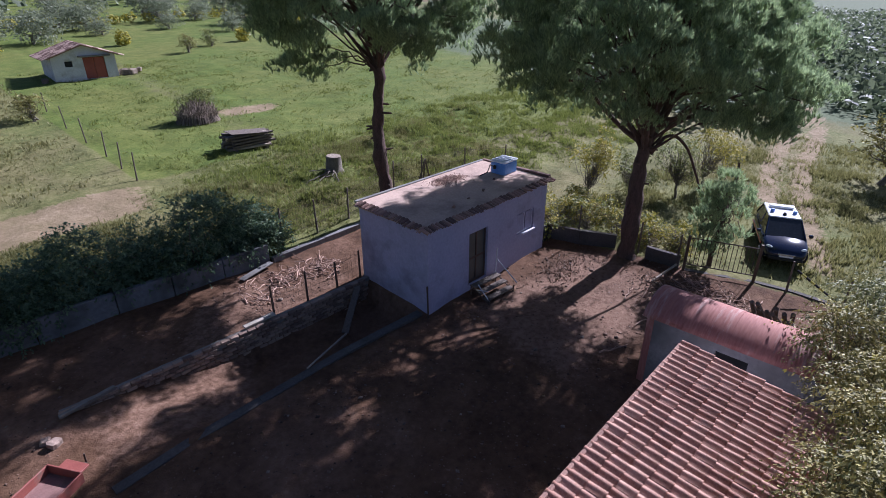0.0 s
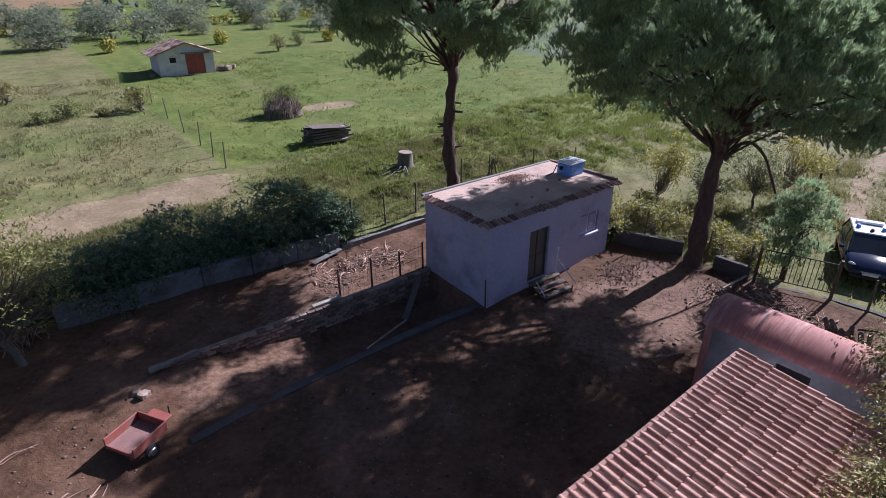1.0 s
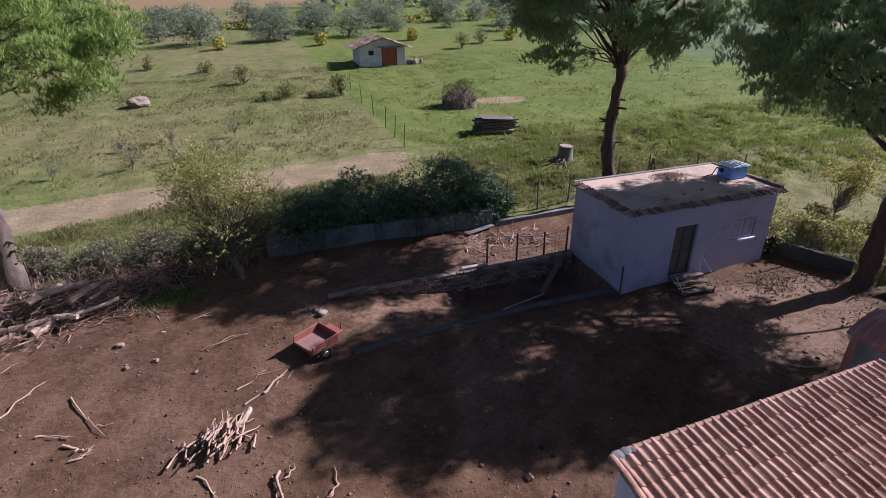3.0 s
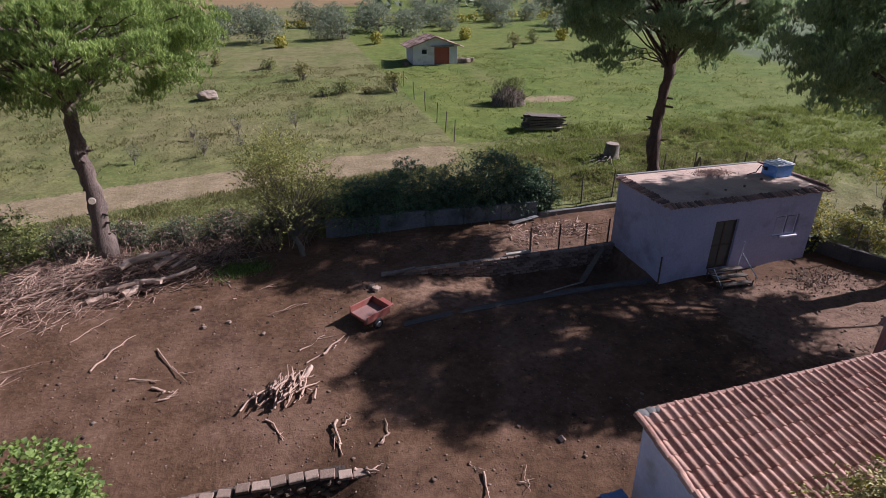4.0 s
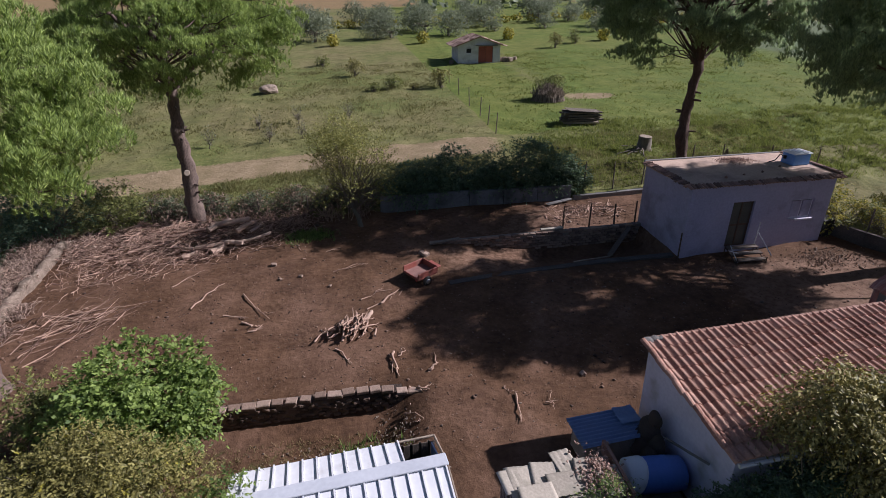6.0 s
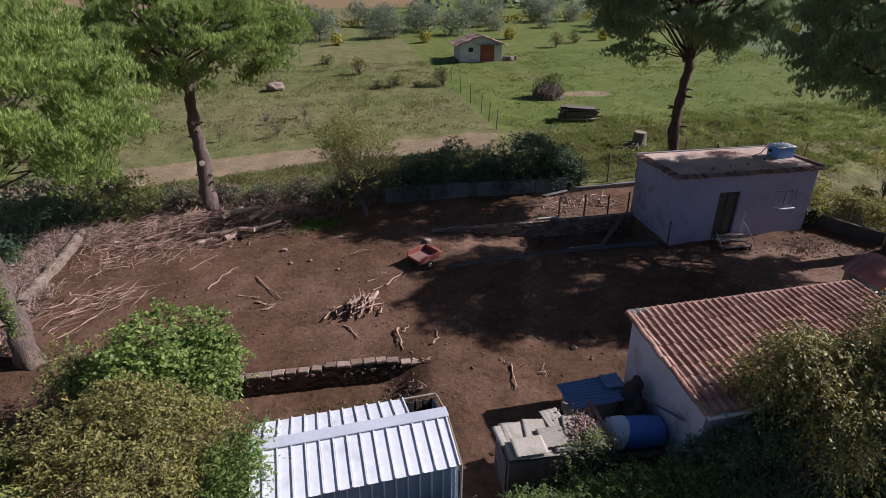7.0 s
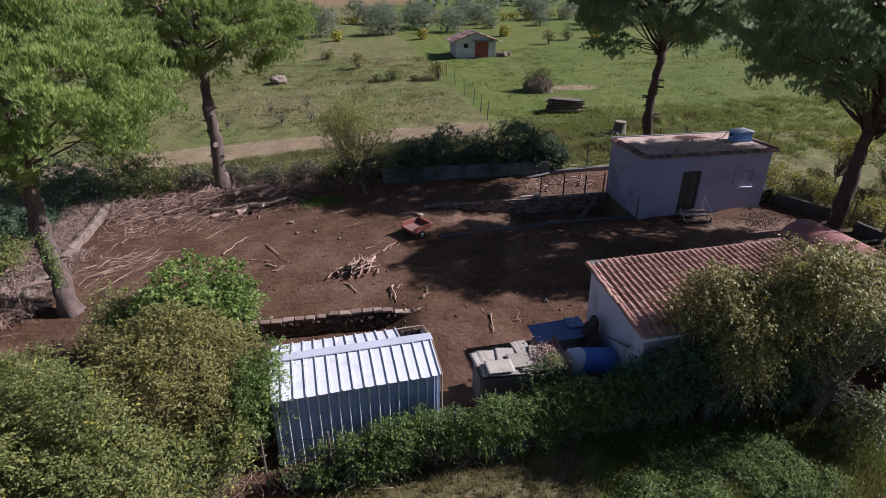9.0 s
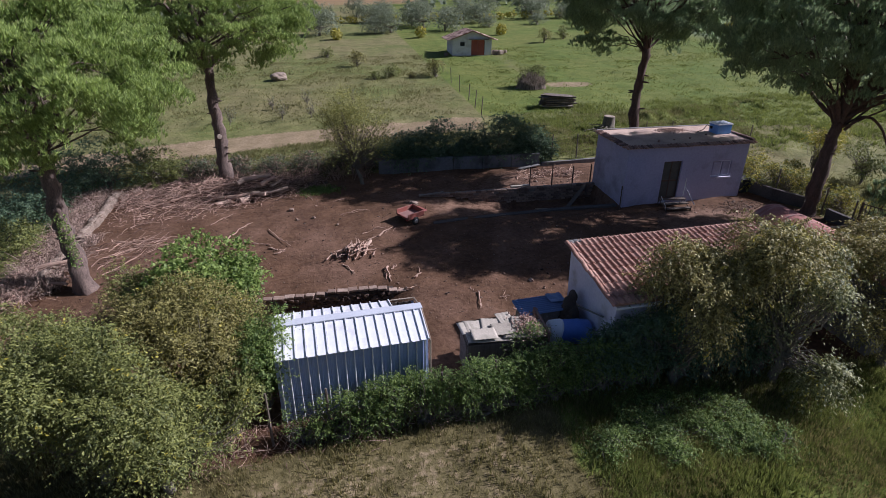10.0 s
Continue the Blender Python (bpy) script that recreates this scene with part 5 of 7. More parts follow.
# olives on the far slope
OL = leaf_tree("olive_tree", (10.0, 90.0), 3.6, [(0, 0, 2.1, 3.1, 2.8, 1.6)], 1900, 0.36, M_OLIVE, "grey-green olive tree on the far slope", 70, trunk_r=0.2, twigs=8, blobs=18, group="olive grove", low=-0.9, per=5, length=0.8)
rng = random.Random(5)
for r in range(4):
    for k in range(17):
        x, y = -62 + k * 7.6 + rng.uniform(-3, 3) + r * 2, 84 + r * 9.5 + rng.uniform(-4, 4) + 0.03 * k * 7
        if abs(x - 10) < 3 and r == 0:
            continue
        s = rng.uniform(0.55, 1.05)
        copy_thing(OL, pose(x, y, gz(x, y) - 0.1, 0, 0, rng.uniform(0, 360)) @ Matrix.Diagonal((s, s, s * rng.uniform(0.85, 1.1), 1)))

# brambles over the west wall, ivy on the leaning trunk
rng = np.random.default_rng(91)
bl = [(-16.6 - 0.02 * k + rng.normal() * 0.15, 8.6 + 0.55 * k, float(slope(-16.5, 8.6 + 0.55 * k)) + 0.45, 0.55, 0.5, 0.4) for k in range(18)]
v, f = leaf_cloud(bl, 1800, 0.08, rng, inner=0.2)
tagged(np_mesh("dry_brambles", v, f, M_DRYLEAF), "dry brown brambles over the west wall", "brambles", kind="stuff")
iv = thing("trunk_ivy", pose(-13.85, 7.95, gz(-13.85, 7.95)), "ivy climbing the pine trunk", "ivy")
v, f = leaf_cloud([(-0.02 - 0.035 * k, -0.22 + 0.03 * k, 1.4 + 0.34 * k, 0.22 + 0.08 * (k == 3), 0.22, 0.28) for k in range(6)], 620, 0.09, rng, inner=0.7)
np_mesh("leaves", v, f, M_IVY, iv)

# ---- sunken ramp: brick wall, planks ----


def rock_mesh(name, seed, mat, sx=1.0, sy=0.7, sz=0.6):
    rng = np.random.default_rng(seed)
    bm = bmesh.new()
    bmesh.ops.create_cube(bm, size=1)
    bmesh.ops.bevel(bm, geom=list(bm.edges), offset=0.18, segments=1, affect="EDGES")
    for v in bm.verts:
        v.co = Vector((v.co.x * sx, v.co.y * sy, v.co.z * sz)) * float(1 + 0.22 * (rng.random() - 0.5))
    me = bpy.data.meshes.new(name)
    bm.to_mesh(me)
    bm.free()
    me.materials.append(mat)
    return me


def brick_mesh(name, l, w, h, mat):
    bm = bmesh.new()
    box(bm, -l / 2, -w / 2, -h / 2, l / 2, w / 2, h / 2, 0.012)
    me = bpy.data.meshes.new(name)
    bmesh.ops.recalc_face_normals(bm, faces=bm.faces)
    bm.to_mesh(me)
    bm.free()
    me.materials.append(mat)
    return me


def build_ramp_wall():
    ob = thing("ramp_wall", pose(5.3, 14.9, 0.3), "rough tufa brick retaining wall beside the sunken ramp", "wall", kind="structure")
    inv = ob.matrix_world.inverted()
    core = bmesh.new()
    n = 20
    for k in range(n):
        x0, x1 = 0.4 + k * 0.51, 0.4 + (k + 1) * 0.51
        z = float(slope((x0 + x1) / 2, 15))
        box(core, x0, 14.88, z - 1.6, x1, 15.06, z + 0.12)
    c = part("mortar_core", core, M_MORTAR, ob)
    c.matrix_parent_inverse = inv
    me = brick_mesh("brick", 0.27, 0.16, 0.105, M_BRICK)
    rng = random.Random(2)
    for r in range(9):
        x = 0.5 + (0.145 if r % 2 else 0)
        while x < 10.4:
            z = float(slope(x, 15)) + 0.08 - r * 0.12
            if z > gz(x, 14.6) - 0.12 and (r < 1 or rng.random() < 0.93):
                t = new("brick", me)
                t.parent, t.matrix_parent_inverse = ob, inv
                t.matrix_basis = pose(x, 14.88 + rng.uniform(-0.02, 0.02), z, rng.uniform(-4, 4), rng.uniform(-2, 2), rng.uniform(-4, 4))
            x += 0.292
    return ob


build_ramp_wall()


def plank(name, a, b, w, t, mat, label, category="plank"):
    """A board from a to b."""
    a, b = Vector(a), Vector(b)
    d = b - a
    bm = bmesh.new()
    box(bm, -w / 2, -d.length / 2, -t / 2, w / 2, d.length / 2, t / 2, min(w, t) * 0.12)
    for v in bm.verts:
        v.co += Vector((random.uniform(-1, 1), 0, random.uniform(-1, 1))) * t * 0.12
    m = Matrix.Translation((a + b) / 2) @ d.to_track_quat("Y", "Z").to_matrix().to_4x4()
    ob = part(name, bm, mat)
    ob.matrix_world = m
    return tagged(ob, label, category)


plank("plank", (9.85, 14.7, 1.16), (8.5, 13.7, gz(8.5, 13.7) + 0.06), 0.24, 0.05, M_POST, "grey weathered plank leaning across the sunken ramp")
plank("pole", (8.5, 13.6, gz(8.5, 13.6) + 0.1), (6.1, 12.08, 0.93), 0.05, 0.05, M_WOOD, "thin pale wooden pole lying over the ramp edge", "pole")
plank("board", (8.8, 12.5, gz(8.8, 12.5) + 0.1), (6.9, 12.35, gz(6.9, 12.35) + 0.1), 0.16, 0.04, M_POST, "dark board lying in the sunken ramp", "board")
plank("lintel", (0.35, 14.7, 1.0), (1.75, 14.95, 1.06), 0.12, 0.09, M_MORTAR, "pale concrete lintel lying on the wall end", "lintel")
plank("slab", (5.6, 15.05, 1.17), (6.7, 15.1, 1.2), 0.2, 0.07, M_FIBRE, "pale slab lying on the brick wall", "slab")
plank("metal_strip", (6.9, 17.9, 1.3), (8.3, 18.25, 1.42), 0.26, 0.04, M_CONCRETE, "pale sheet metal strip lying by the wall", "sheet")

# ---- the dry wall ----


def build_dry_wall():
    ob = thing("dry_wall", pose(-4.2, 5.9, 0.0), "low crumbling tufa block retaining wall with loose rubble", "wall", kind="structure")
    inv = ob.matrix_world.inverted()
    rng = random.Random(6)
    core = bmesh.new()
    for k in range(14):
        x0 = -8.6 + k * 0.53
        z = float(slope(x0, 6.0))
        top = 0.02 if k < 13 else -0.15
        box(core, x0, 5.82, z - 1.0, x0 + 0.53, 6.18, z + top)
    c = part("earth_core", core, M_DARKSTONE, ob)
    c.matrix_parent_inverse = inv
    me = brick_mesh("block", 0.36, 0.27, 0.10, M_COPING)
    x = -8.6
    while x < -1.3:
        t = new("block", me)
        t.parent, t.matrix_parent_inverse = ob, inv
        up = 0.05 + (0.08 if -4.2 < x < -1.9 else 0) - 0.12 * max(0.0, x + 2.4)
        t.matrix_basis = pose(x, 5.94 - 0.015 * abs(x + 5) + rng.uniform(-0.03, 0.03), float(slope(x, 6)) + up, rng.uniform(-4, 4), rng.uniform(-4, 4), rng.uniform(-9, 9)) @ Matrix.Diagonal((rng.uniform(0.8, 1.25), 1, 1, 1))
        x += rng.uniform(0.37, 0.43)
    # face stones, with the face's shade painted in as a darker stone
    stones = [rock_mesh("stone", k, M_DARKSTONE, 0.21, 0.14, 0.10) for k in range(4)]
    for r in range(5):
        x = -8.5 + 0.1 * (r % 2)
        while x < -1.5 - 0.12 * r:
            t = new("stone", stones[rng.randrange(4)])
            t.parent, t.matrix_parent_inverse = ob, inv
            t.matrix_basis = pose(x, 5.86 - 0.015 * abs(x + 5) + rng.uniform(-0.02, 0.02), float(slope(x, 5.9)) - 0.07 - r * 0.11 + rng.uniform(-0.02, 0.02), rng.uniform(-15, 15), rng.uniform(-10, 10), rng.uniform(-15, 15))
            x += rng.uniform(0.17, 0.36)
    return ob


build_dry_wall()
rubble("rubble", (-2.1, 4.5), (1.0, 1.2), 170, 0.07, M_STONE, "broken stones fallen from the dry wall", seed=31)
rubble("rubble", (-4.2, 3.4), (2.4, 1.2), 900, 0.065, M_STONE, "stones and rubble on rough ground by the shed", seed=32)
for k in range(6):
    ob = tagged(link("brick", brick_mesh("loose_block", 0.34, 0.3, 0.14, M_BRICK), None), "loose tufa block lying beside the shed", "block", "loose blocks")
    ob.matrix_world = pose(-6.6 + 0.36 * k, 2.75 - 0.02 * k, gz(-6.6 + 0.36 * k, 2.75) + 0.06, random.uniform(-6, 6), random.uniform(-6, 6), random.uniform(-8, 8))

# ---- yard litter ----


def scatter_stones(name, n, poly, size, mat, label, seed):
    rng = np.random.default_rng(seed)
    bx = [q[0] for q in poly]
    by = [q[1] for q in poly]
    x, y = rng.uniform(min(bx), max(bx), 4 * n), rng.uniform(min(by), max(by), 4 * n)
    keep = inside(x, y, poly) > 0.2
    x, y = x[keep][:n], y[keep][:n]
    z = ground_z(x, y)
    oc = np.array([(1, 0, 0), (0, 1, 0), (-1, 0, 0), (0, -1, 0), (0, 0, 1), (0, 0, -1)], float)
    fc = np.array([(0, 1, 4), (1, 2, 4), (2, 3, 4), (3, 0, 4), (1, 0, 5), (2, 1, 5), (3, 2, 5), (0, 3, 5)])
    s = size * np.exp(rng.normal(size=len(x)) * 0.55)
    v = oc[None] * (0.7 + 0.6 * rng.random((len(x), 6, 3))) * s[:, None, None]
    v[..., 2] *= 0.6
    v += np.column_stack([x, y, z + s * 0.15])[:, None, :]
    f = fc[None] + 6 * np.arange(len(x))[:, None, None]
    ob = np_mesh(name, v.reshape(-1, 3), f.reshape(-1, 3), mat)
    return tagged(ob, label, "stones", kind="stuff")


M_CLOD = surf("soil_clod", (0.05, 0.029, 0.020), (0.20, 0.125, 0.088), 1.5, 0.95, 0.4, island=0.9)
OPEN_YARD = [(-16.5, 18.2), (-1, 18.3), (10, 17.5), (10.4, 15.2), (0.3, 15.0), (0.3, 11.8), (10.5, 11.6), (18, 11.4), (19, 8), (19.5, 5), (12, 4.6), (4, 4), (-1.2, 2.5), (-1.2, 5.6), (-9, 5.6), (-14, 6), (-16.3, 9)]
scatter_stones("soil_clods", 12000, OPEN_YARD, 0.016, M_CLOD, "crumbs and clods of brown soil on the yard", 41)
scatter_stones("pebbles", 420, OPEN_YARD, 0.026, M_STONE, "small pale pebbles on the yard", 42)


def branch_np(a, b, r, rng, sag=0.03, lift=0.0, n=7):
    p = bend(a, b, n, sag, rng)
    p[:, 2] += lift
    return tube_np(p, np.linspace(r, r * 0.35, n), 4 if n < 6 else 5)


BRANCHES = [
    (-9.12, 11.53, -8.22, 13.19), (-10.22, 13.23, -9.26, 14.45), (-7.30, 12.13, -6.1, 10.28), (-7.07, 10.25, -6.37, 9.84), (-6.79, 9.66, -6.25, 9.85),
    (-3.88, 13.18, -2.44, 13.60), (-2.81, 10.99, -1.98, 11.60), (-2.07, 10.58, -1.57, 11.19), (-3.74, 8.17, -3.19, 7.32), (-2.00, 7.59, -1.95, 6.63),
    (-1.70, 7.45, -1.52, 7.83), (-0.79, 6.50, -0.47, 6.84), (1.59, 5.07, 1.43, 3.97), (2.35, 4.60, 2.77, 4.62), (-1.70, 5.16, -1.22, 4.57),
    (-1.82, 7.68, -1.75, 6.40), (-7.83, 10.81, -7.01, 10.48), (1.36, 5.45, 1.51, 5.08), (-2.6, 10.3, -1.2, 11.3), (-1.5, 6.0, -0.9, 5.7),
    (13.2, 6.6, 14.2, 6.2), (16.5, 7.6, 17.6, 7.9), (-5.2, 14.6, -3.6, 15.3)]
rng = np.random.default_rng(77)
for k, (ax, ay, bx, by) in enumerate(BRANCHES):
    r = (0.035, 0.022, 0.028, 0.05)[k % 4]
    a, b = np.array([ax, ay, gz(ax, ay) + 0.05]), np.array([bx, by, gz(bx, by) + 0.05])
    o = (a + b) / 2
    pcs = [branch_np(a - o, b - o, r, rng, 0.045)]
    for _ in range(2):
        q = a + (b - a) * rng.uniform(0.35, 0.8)
        e = q + np.array([*(rng.normal(size=2) * 0.22), 0.03]) + (b - a) * 0.18
        pcs.append(branch_np(q - o, e - o, r * 0.5, rng, 0.02))
    v, f = join_np(pcs)
    ob = np_mesh("dry_branch", v, f, M_BRANCH, smooth_faces=True)
    ob.location = o
    tagged(ob, "dry fallen branch lying on the bare yard soil", "branch", "fallen branches")

# the heap of cut sticks
rng = np.random.default_rng(78)
heap = thing("stick_heap", pose(-3.1, 9.1, gz(-3.1, 9.1)), "heap of dry cut sticks on the bare yard", "wood heap")
for k in range(52):
    c = np.array([*(rng.normal(size=2) * (0.34, 0.24)), 0.06 + 0.5 * rng.random() ** 1.3])
    a = rng.normal(1.25, 0.38)
    L = rng.uniform(0.4, 0.95)
    d = np.array([math.cos(a), math.sin(a), rng.normal(0, 0.22)]) * L / 2
    c[2] = max(c[2] * max(0.2, 1 - np.hypot(c[0], c[1]) * 0.9), abs(d[2]) + 0.03)
    v, f = branch_np(c - d, c + d, rng.uniform(0.018, 0.045), rng, 0.025)
    np_mesh("stick", v, f, M_BRANCH, heap, smooth_faces=True)


def brush(name, spots, n, label, seed, length=(0.6, 2.4), radius=(0.008, 0.03), heading=None):
    """Brushwood: crooked sticks heaped over a run of spots (x, y, radius, height)."""
    rng = np.random.default_rng(seed)
    pcs = []
    w = np.array([s[2] ** 1.5 for s in spots])
    for k in range(n):
        x, y, r, h = spots[rng.choice(len(spots), p=w / w.sum())]
        d = rng.normal(size=2) * 0.5
        cx, cy = x + d[0] * r, y + d[1] * r
        top = h * max(0.0, 1 - np.hypot(*d) * 0.75)
        L = rng.uniform(*length)
        a = rng.uniform(0, 2 * np.pi) if heading is None else rng.normal(heading, 0.5)
        dv = np.array([math.cos(a), math.sin(a), rng.normal(0, 0.18)]) * L / 2
        c = np.array([cx, cy, 0.0])
        p, q = c - dv, c + dv
        base = rng.random() * top + 0.03
        p[2] += gz(p[0], p[1]) + base
        q[2] += gz(q[0], q[1]) + base
        p[2], q[2] = max(p[2], gz(p[0], p[1]) + 0.015), max(q[2], gz(q[0], q[1]) + 0.015)
        pcs.append(branch_np(p, q, rng.uniform(*radius), rng, 0.03 + 0.03 * L, 0, 5))
    v, f = join_np(pcs)
    ob = np_mesh(name, v, f, M_BRANCH, smooth_faces=True)
    return tagged(ob, label, "brushwood", kind="stuff")


brush("brushwood_pile", [(-14.6, 17.4, 1.7, 0.5), (-12.6, 17.6, 1.8, 0.8), (-10.8, 17.3, 1.7, 1.0), (-9.2, 17.2, 1.6, 1.0), (-7.6, 17.6, 1.4, 0.8), (-6.0, 18.2, 1.1, 0.5)], 2600, "long pile of dry brushwood along the back hedge", 81, (0.3, 1.3), (0.006, 0.024))
brush("brushwood_pile", [(-13.6, 15.2, 1.6, 0.25), (-11.6, 15.6, 1.4, 0.25), (-9.6, 15.9, 1.0, 0.2)], 300, "loose scattered brushwood before the pile", 82, (0.3, 1.3), (0.005, 0.02))
brush("brushwood_pile", [(-14.0, 11.2, 0.8, 0.35), (-12.9, 11.2, 0.9, 0.4), (-12.0, 11.5, 0.8, 0.35), (-13.4, 10.4, 0.8, 0.3)], 64, "pale cut branches lying on the yard soil", 83, (0.7, 2.2), (0.008, 0.024), 0.8)
brush("brushwood_pile", [(-17.1, 16.6, 0.9, 0.7), (-17.0, 14.6, 0.9, 0.7), (-17.0, 12.4, 0.9, 0.8), (-16.9, 10.4, 0.9, 0.8), (-16.7, 8.8, 0.9, 0.7), (-16.4, 7.4, 1.0, 0.6)], 800, "brushwood heaped on the west boundary", 84, (0.4, 1.3), (0.006, 0.022))


def thicket(name, spots, n, label, seed, mat, height):
    """Dead bramble canes that rise from the ground and arch over."""
    rng = np.random.default_rng(seed)
    pcs = []
    for _ in range(n):
        x, y, r = spots[rng.integers(len(spots))]
        x, y = x + rng.normal() * r * 0.6, y + rng.normal() * r * 0.6
        a, h, reach = rng.uniform(0, 2 * np.pi), height * rng.uniform(0.35, 1.1), rng.uniform(0.2, 0.9)
        z = gz(x, y)
        u = np.linspace(0, 1, 5)
        p = np.column_stack([x + np.cos(a) * reach * u, y + np.sin(a) * reach * u, z - 0.03 + h * (1.9 * u - 1.3 * u * u)])
        p[1:] += rng.normal(size=(4, 3)) * 0.05
        pcs.append(tube_np(p, np.linspace(rng.uniform(0.008, 0.02), 0.005, 5), 3))
    v, f = join_np(pcs)
    return tagged(np_mesh(name, v, f, mat), label, "brambles", kind="stuff")


thicket("dead_brambles", [(-16.5 - 0.03 * k, 7.6 + 0.62 * k, 0.55) for k in range(17)] + [(-15.6, 8.2, 0.5)], 2500, "pale tangle of dead bramble canes on the west wall", 88, M_CANES, 1.0)
thicket("dead_brambles", [(-15.35, 8.6 + 1.2 * k, 0.25) for k in range(4)] + [(-14.6, 17.6, 0.8), (-15.4, 17.2, 0.8), (-13.4, 17.9, 0.7)], 620, "sparse dead bramble canes along the wall foot", 89, M_CANES, 0.7)
thicket("dead_brambles", [(-11.6 + 1.5 * k, 18.75, 0.5) for k in range(7)], 520, "dead canes standing before the back hedge", 90, M_BRANCH, 1.0)
brush("bramble_twigs", [(-7.6, -1.5, 0.8, 0.2), (-6.4, -1.2, 0.9, 0.2), (-4.8, -1.0, 0.9, 0.25), (-3.0, -0.9, 0.9, 0.25), (-1.0, -0.8, 0.8, 0.2)], 380, "thin bare bramble twigs along the ditch", 85, (0.4, 1.3), (0.004, 0.012))

LOGS = [((-9.4, 16.6), (-8.6, 17.5), 0.12, 0.85), ((-8.9, 16.3), (-7.9, 16.0), 0.11, 0.35), ((-9.3, 16.9), (-7.7, 17.3), 0.13, 0.9), ((-8.2, 16.5), (-7.5, 17.3), 0.12, 0.75), ((-9.2, 15.7), (-8.7, 16.2), 0.15, 0.2), ((-10.9, 16.3), (-10.0, 16.0), 0.08, 0.3), ((-7.7, 16.9), (-7.2, 17.6), 0.07, 0.5), ((-9.9, 16.0), (-8.3, 16.3), 0.11, 0.35), ((-10.4, 15.6), (-9.8, 15.95), 0.12, 0.15), ((-8.3, 16.3), (-6.8, 16.9), 0.08, 0.3), ((-11.2, 16.8), (-9.4, 17.4), 0.07, 0.55),
        ((-12.8, 16.2), (-11.2, 16.6), 0.06, 0.3), ((-16.4, 9.2), (-14.9, 9.7), 0.09, 0.5), ((-16.0, 8.4), (-14.6, 8.0), 0.07, 0.3), ((-2.75, 9.35), (-2.45, 9.95), 0.085, 0.1)]
rng = np.random.default_rng(86)
for (ax, ay), (bx, by), r, h in LOGS:
    a, b = np.array([ax, ay, gz(ax, ay) + h]), np.array([bx, by, gz(bx, by) + h + 0.05])
    o = (a + b) / 2
    p = bend(a - o, b - o, 7, 0.02, rng)
    v, f = tube_np(p, np.linspace(r, r * 0.8, 7), 9, 0.15, rng)
    cap = np.array([[0, 1, 2, 3], [len(v) - 1, len(v) - 2, len(v) - 3, len(v) - 4]])
    bm = bmesh.new()
    vs = [bm.verts.new(q) for q in v]
    for q in f:
        bm.faces.new([vs[i] for i in q])
    bm.faces.new(vs[:9][::-1])
    bm.faces.new(vs[-9:])
    ob = part("log", bm, M_SAWN)
    ob.location = o
    tagged(ob, "pale sawn pine log on the brushwood pile", "log", "logs on the brushwood")

# stones of some size on the yard
ROCKS = [(-6.4, 14.3, 0.2), (0.07, 13.94, 0.26), (-0.1, 14.2, 0.22), (-6.0, 13.0, 0.14), (-5.2, 13.1, 0.14), (-15.6, 13.0, 0.25), (-4.0, 12.2, 0.13), (3.9, 5.6, 0.16), (18.8, 12.2, 0.22)]
for k, (x, y, s) in enumerate(ROCKS):
    ob = link("rock", rock_mesh("rock", 100 + k, M_COPING, s * 1.2, s, s * 0.7), None)
    ob.matrix_world = pose(x, y, gz(x, y) + s * 0.22, 5 * k, 7, 40 * k)
    tagged(ob, "rough brown stone lying on the yard soil", "stone", "stones on the yard")

# the west wall, half buried in brambles
M_PALEWALL = surf("crumbling_pale_stone", (0.10, 0.072, 0.054), (0.31, 0.24, 0.185), 3.0, 0.95, 1.0, fine=5, stain=(0.12, 0.09, 0.065), stain_scale=2.0, stain_amount=0.35)
wv = thing("west_wall", pose(-15.9, 13, 0.1), "low crumbling pale stone wall on the west boundary", "wall", kind="structure")
ys = np.linspace(8.1, 17.7, 150)
prof = [(-0.17, -0.4), (-0.16, 0.2), (-0.15, 0.44), (-0.07, 0.47), (0.07, 0.47), (0.13, 0.44), (0.15, 0.2), (0.17, -0.4)]
V = []
for y0 in ys:
    top = 0.55 + 0.35 * float(vnoise(y0 * 1.7, 3.0, 5)) + 0.35 * math.floor(3 * float(vnoise(math.floor(y0 * 2.6) * 1.37, 8.0, 6))) / 3
    for j, (dx, dz) in enumerate(prof):
        V.append((-15.85 - 0.02 * (y0 - 8.3) + dx + 0.13 * (float(vnoise(y0 * 4.1, j * 1.7, 8)) - 0.5), y0, float(slope(-15.8, y0)) + dz * (top if dz > 0 else 1) + 0.05 * (float(vnoise(y0 * 5.3, j * 2.3, 9)) - 0.5)))
i = (np.arange(len(ys) - 1)[:, None] * len(prof) + np.arange(len(prof) - 1)[None, :]).ravel()
np_mesh("wall_body", V, np.column_stack([i, i + len(prof), i + len(prof) + 1, i + 1]), M_PALEWALL, wv).matrix_parent_inverse = wv.matrix_world.inverted()

# ---- the red cart ----
M_CARTBED = surf("worn_pink_boards", (0.17, 0.082, 0.070), (0.29, 0.165, 0.140), 3.0, 0.8, 0.2, stain=(0.15, 0.09, 0.07), stain_scale=2.5, stain_amount=0.4)
cart = thing("hand_cart", pose(-0.4, 12.12, gz(-0.4, 12.1), 4, 0, 35), "small faded red two-wheeled box cart standing on the yard", "cart")
part("bed", boxed(-0.5, -0.42, 0.32, 0.5, 0.42, 0.37, 0.008), M_CARTBED, cart, "worn pinkish bed boards")
part("side_panel", boxed(-0.52, 0.42, 0.30, 0.52, 0.46, 0.60, 0.008), M_REDPAINT, cart)
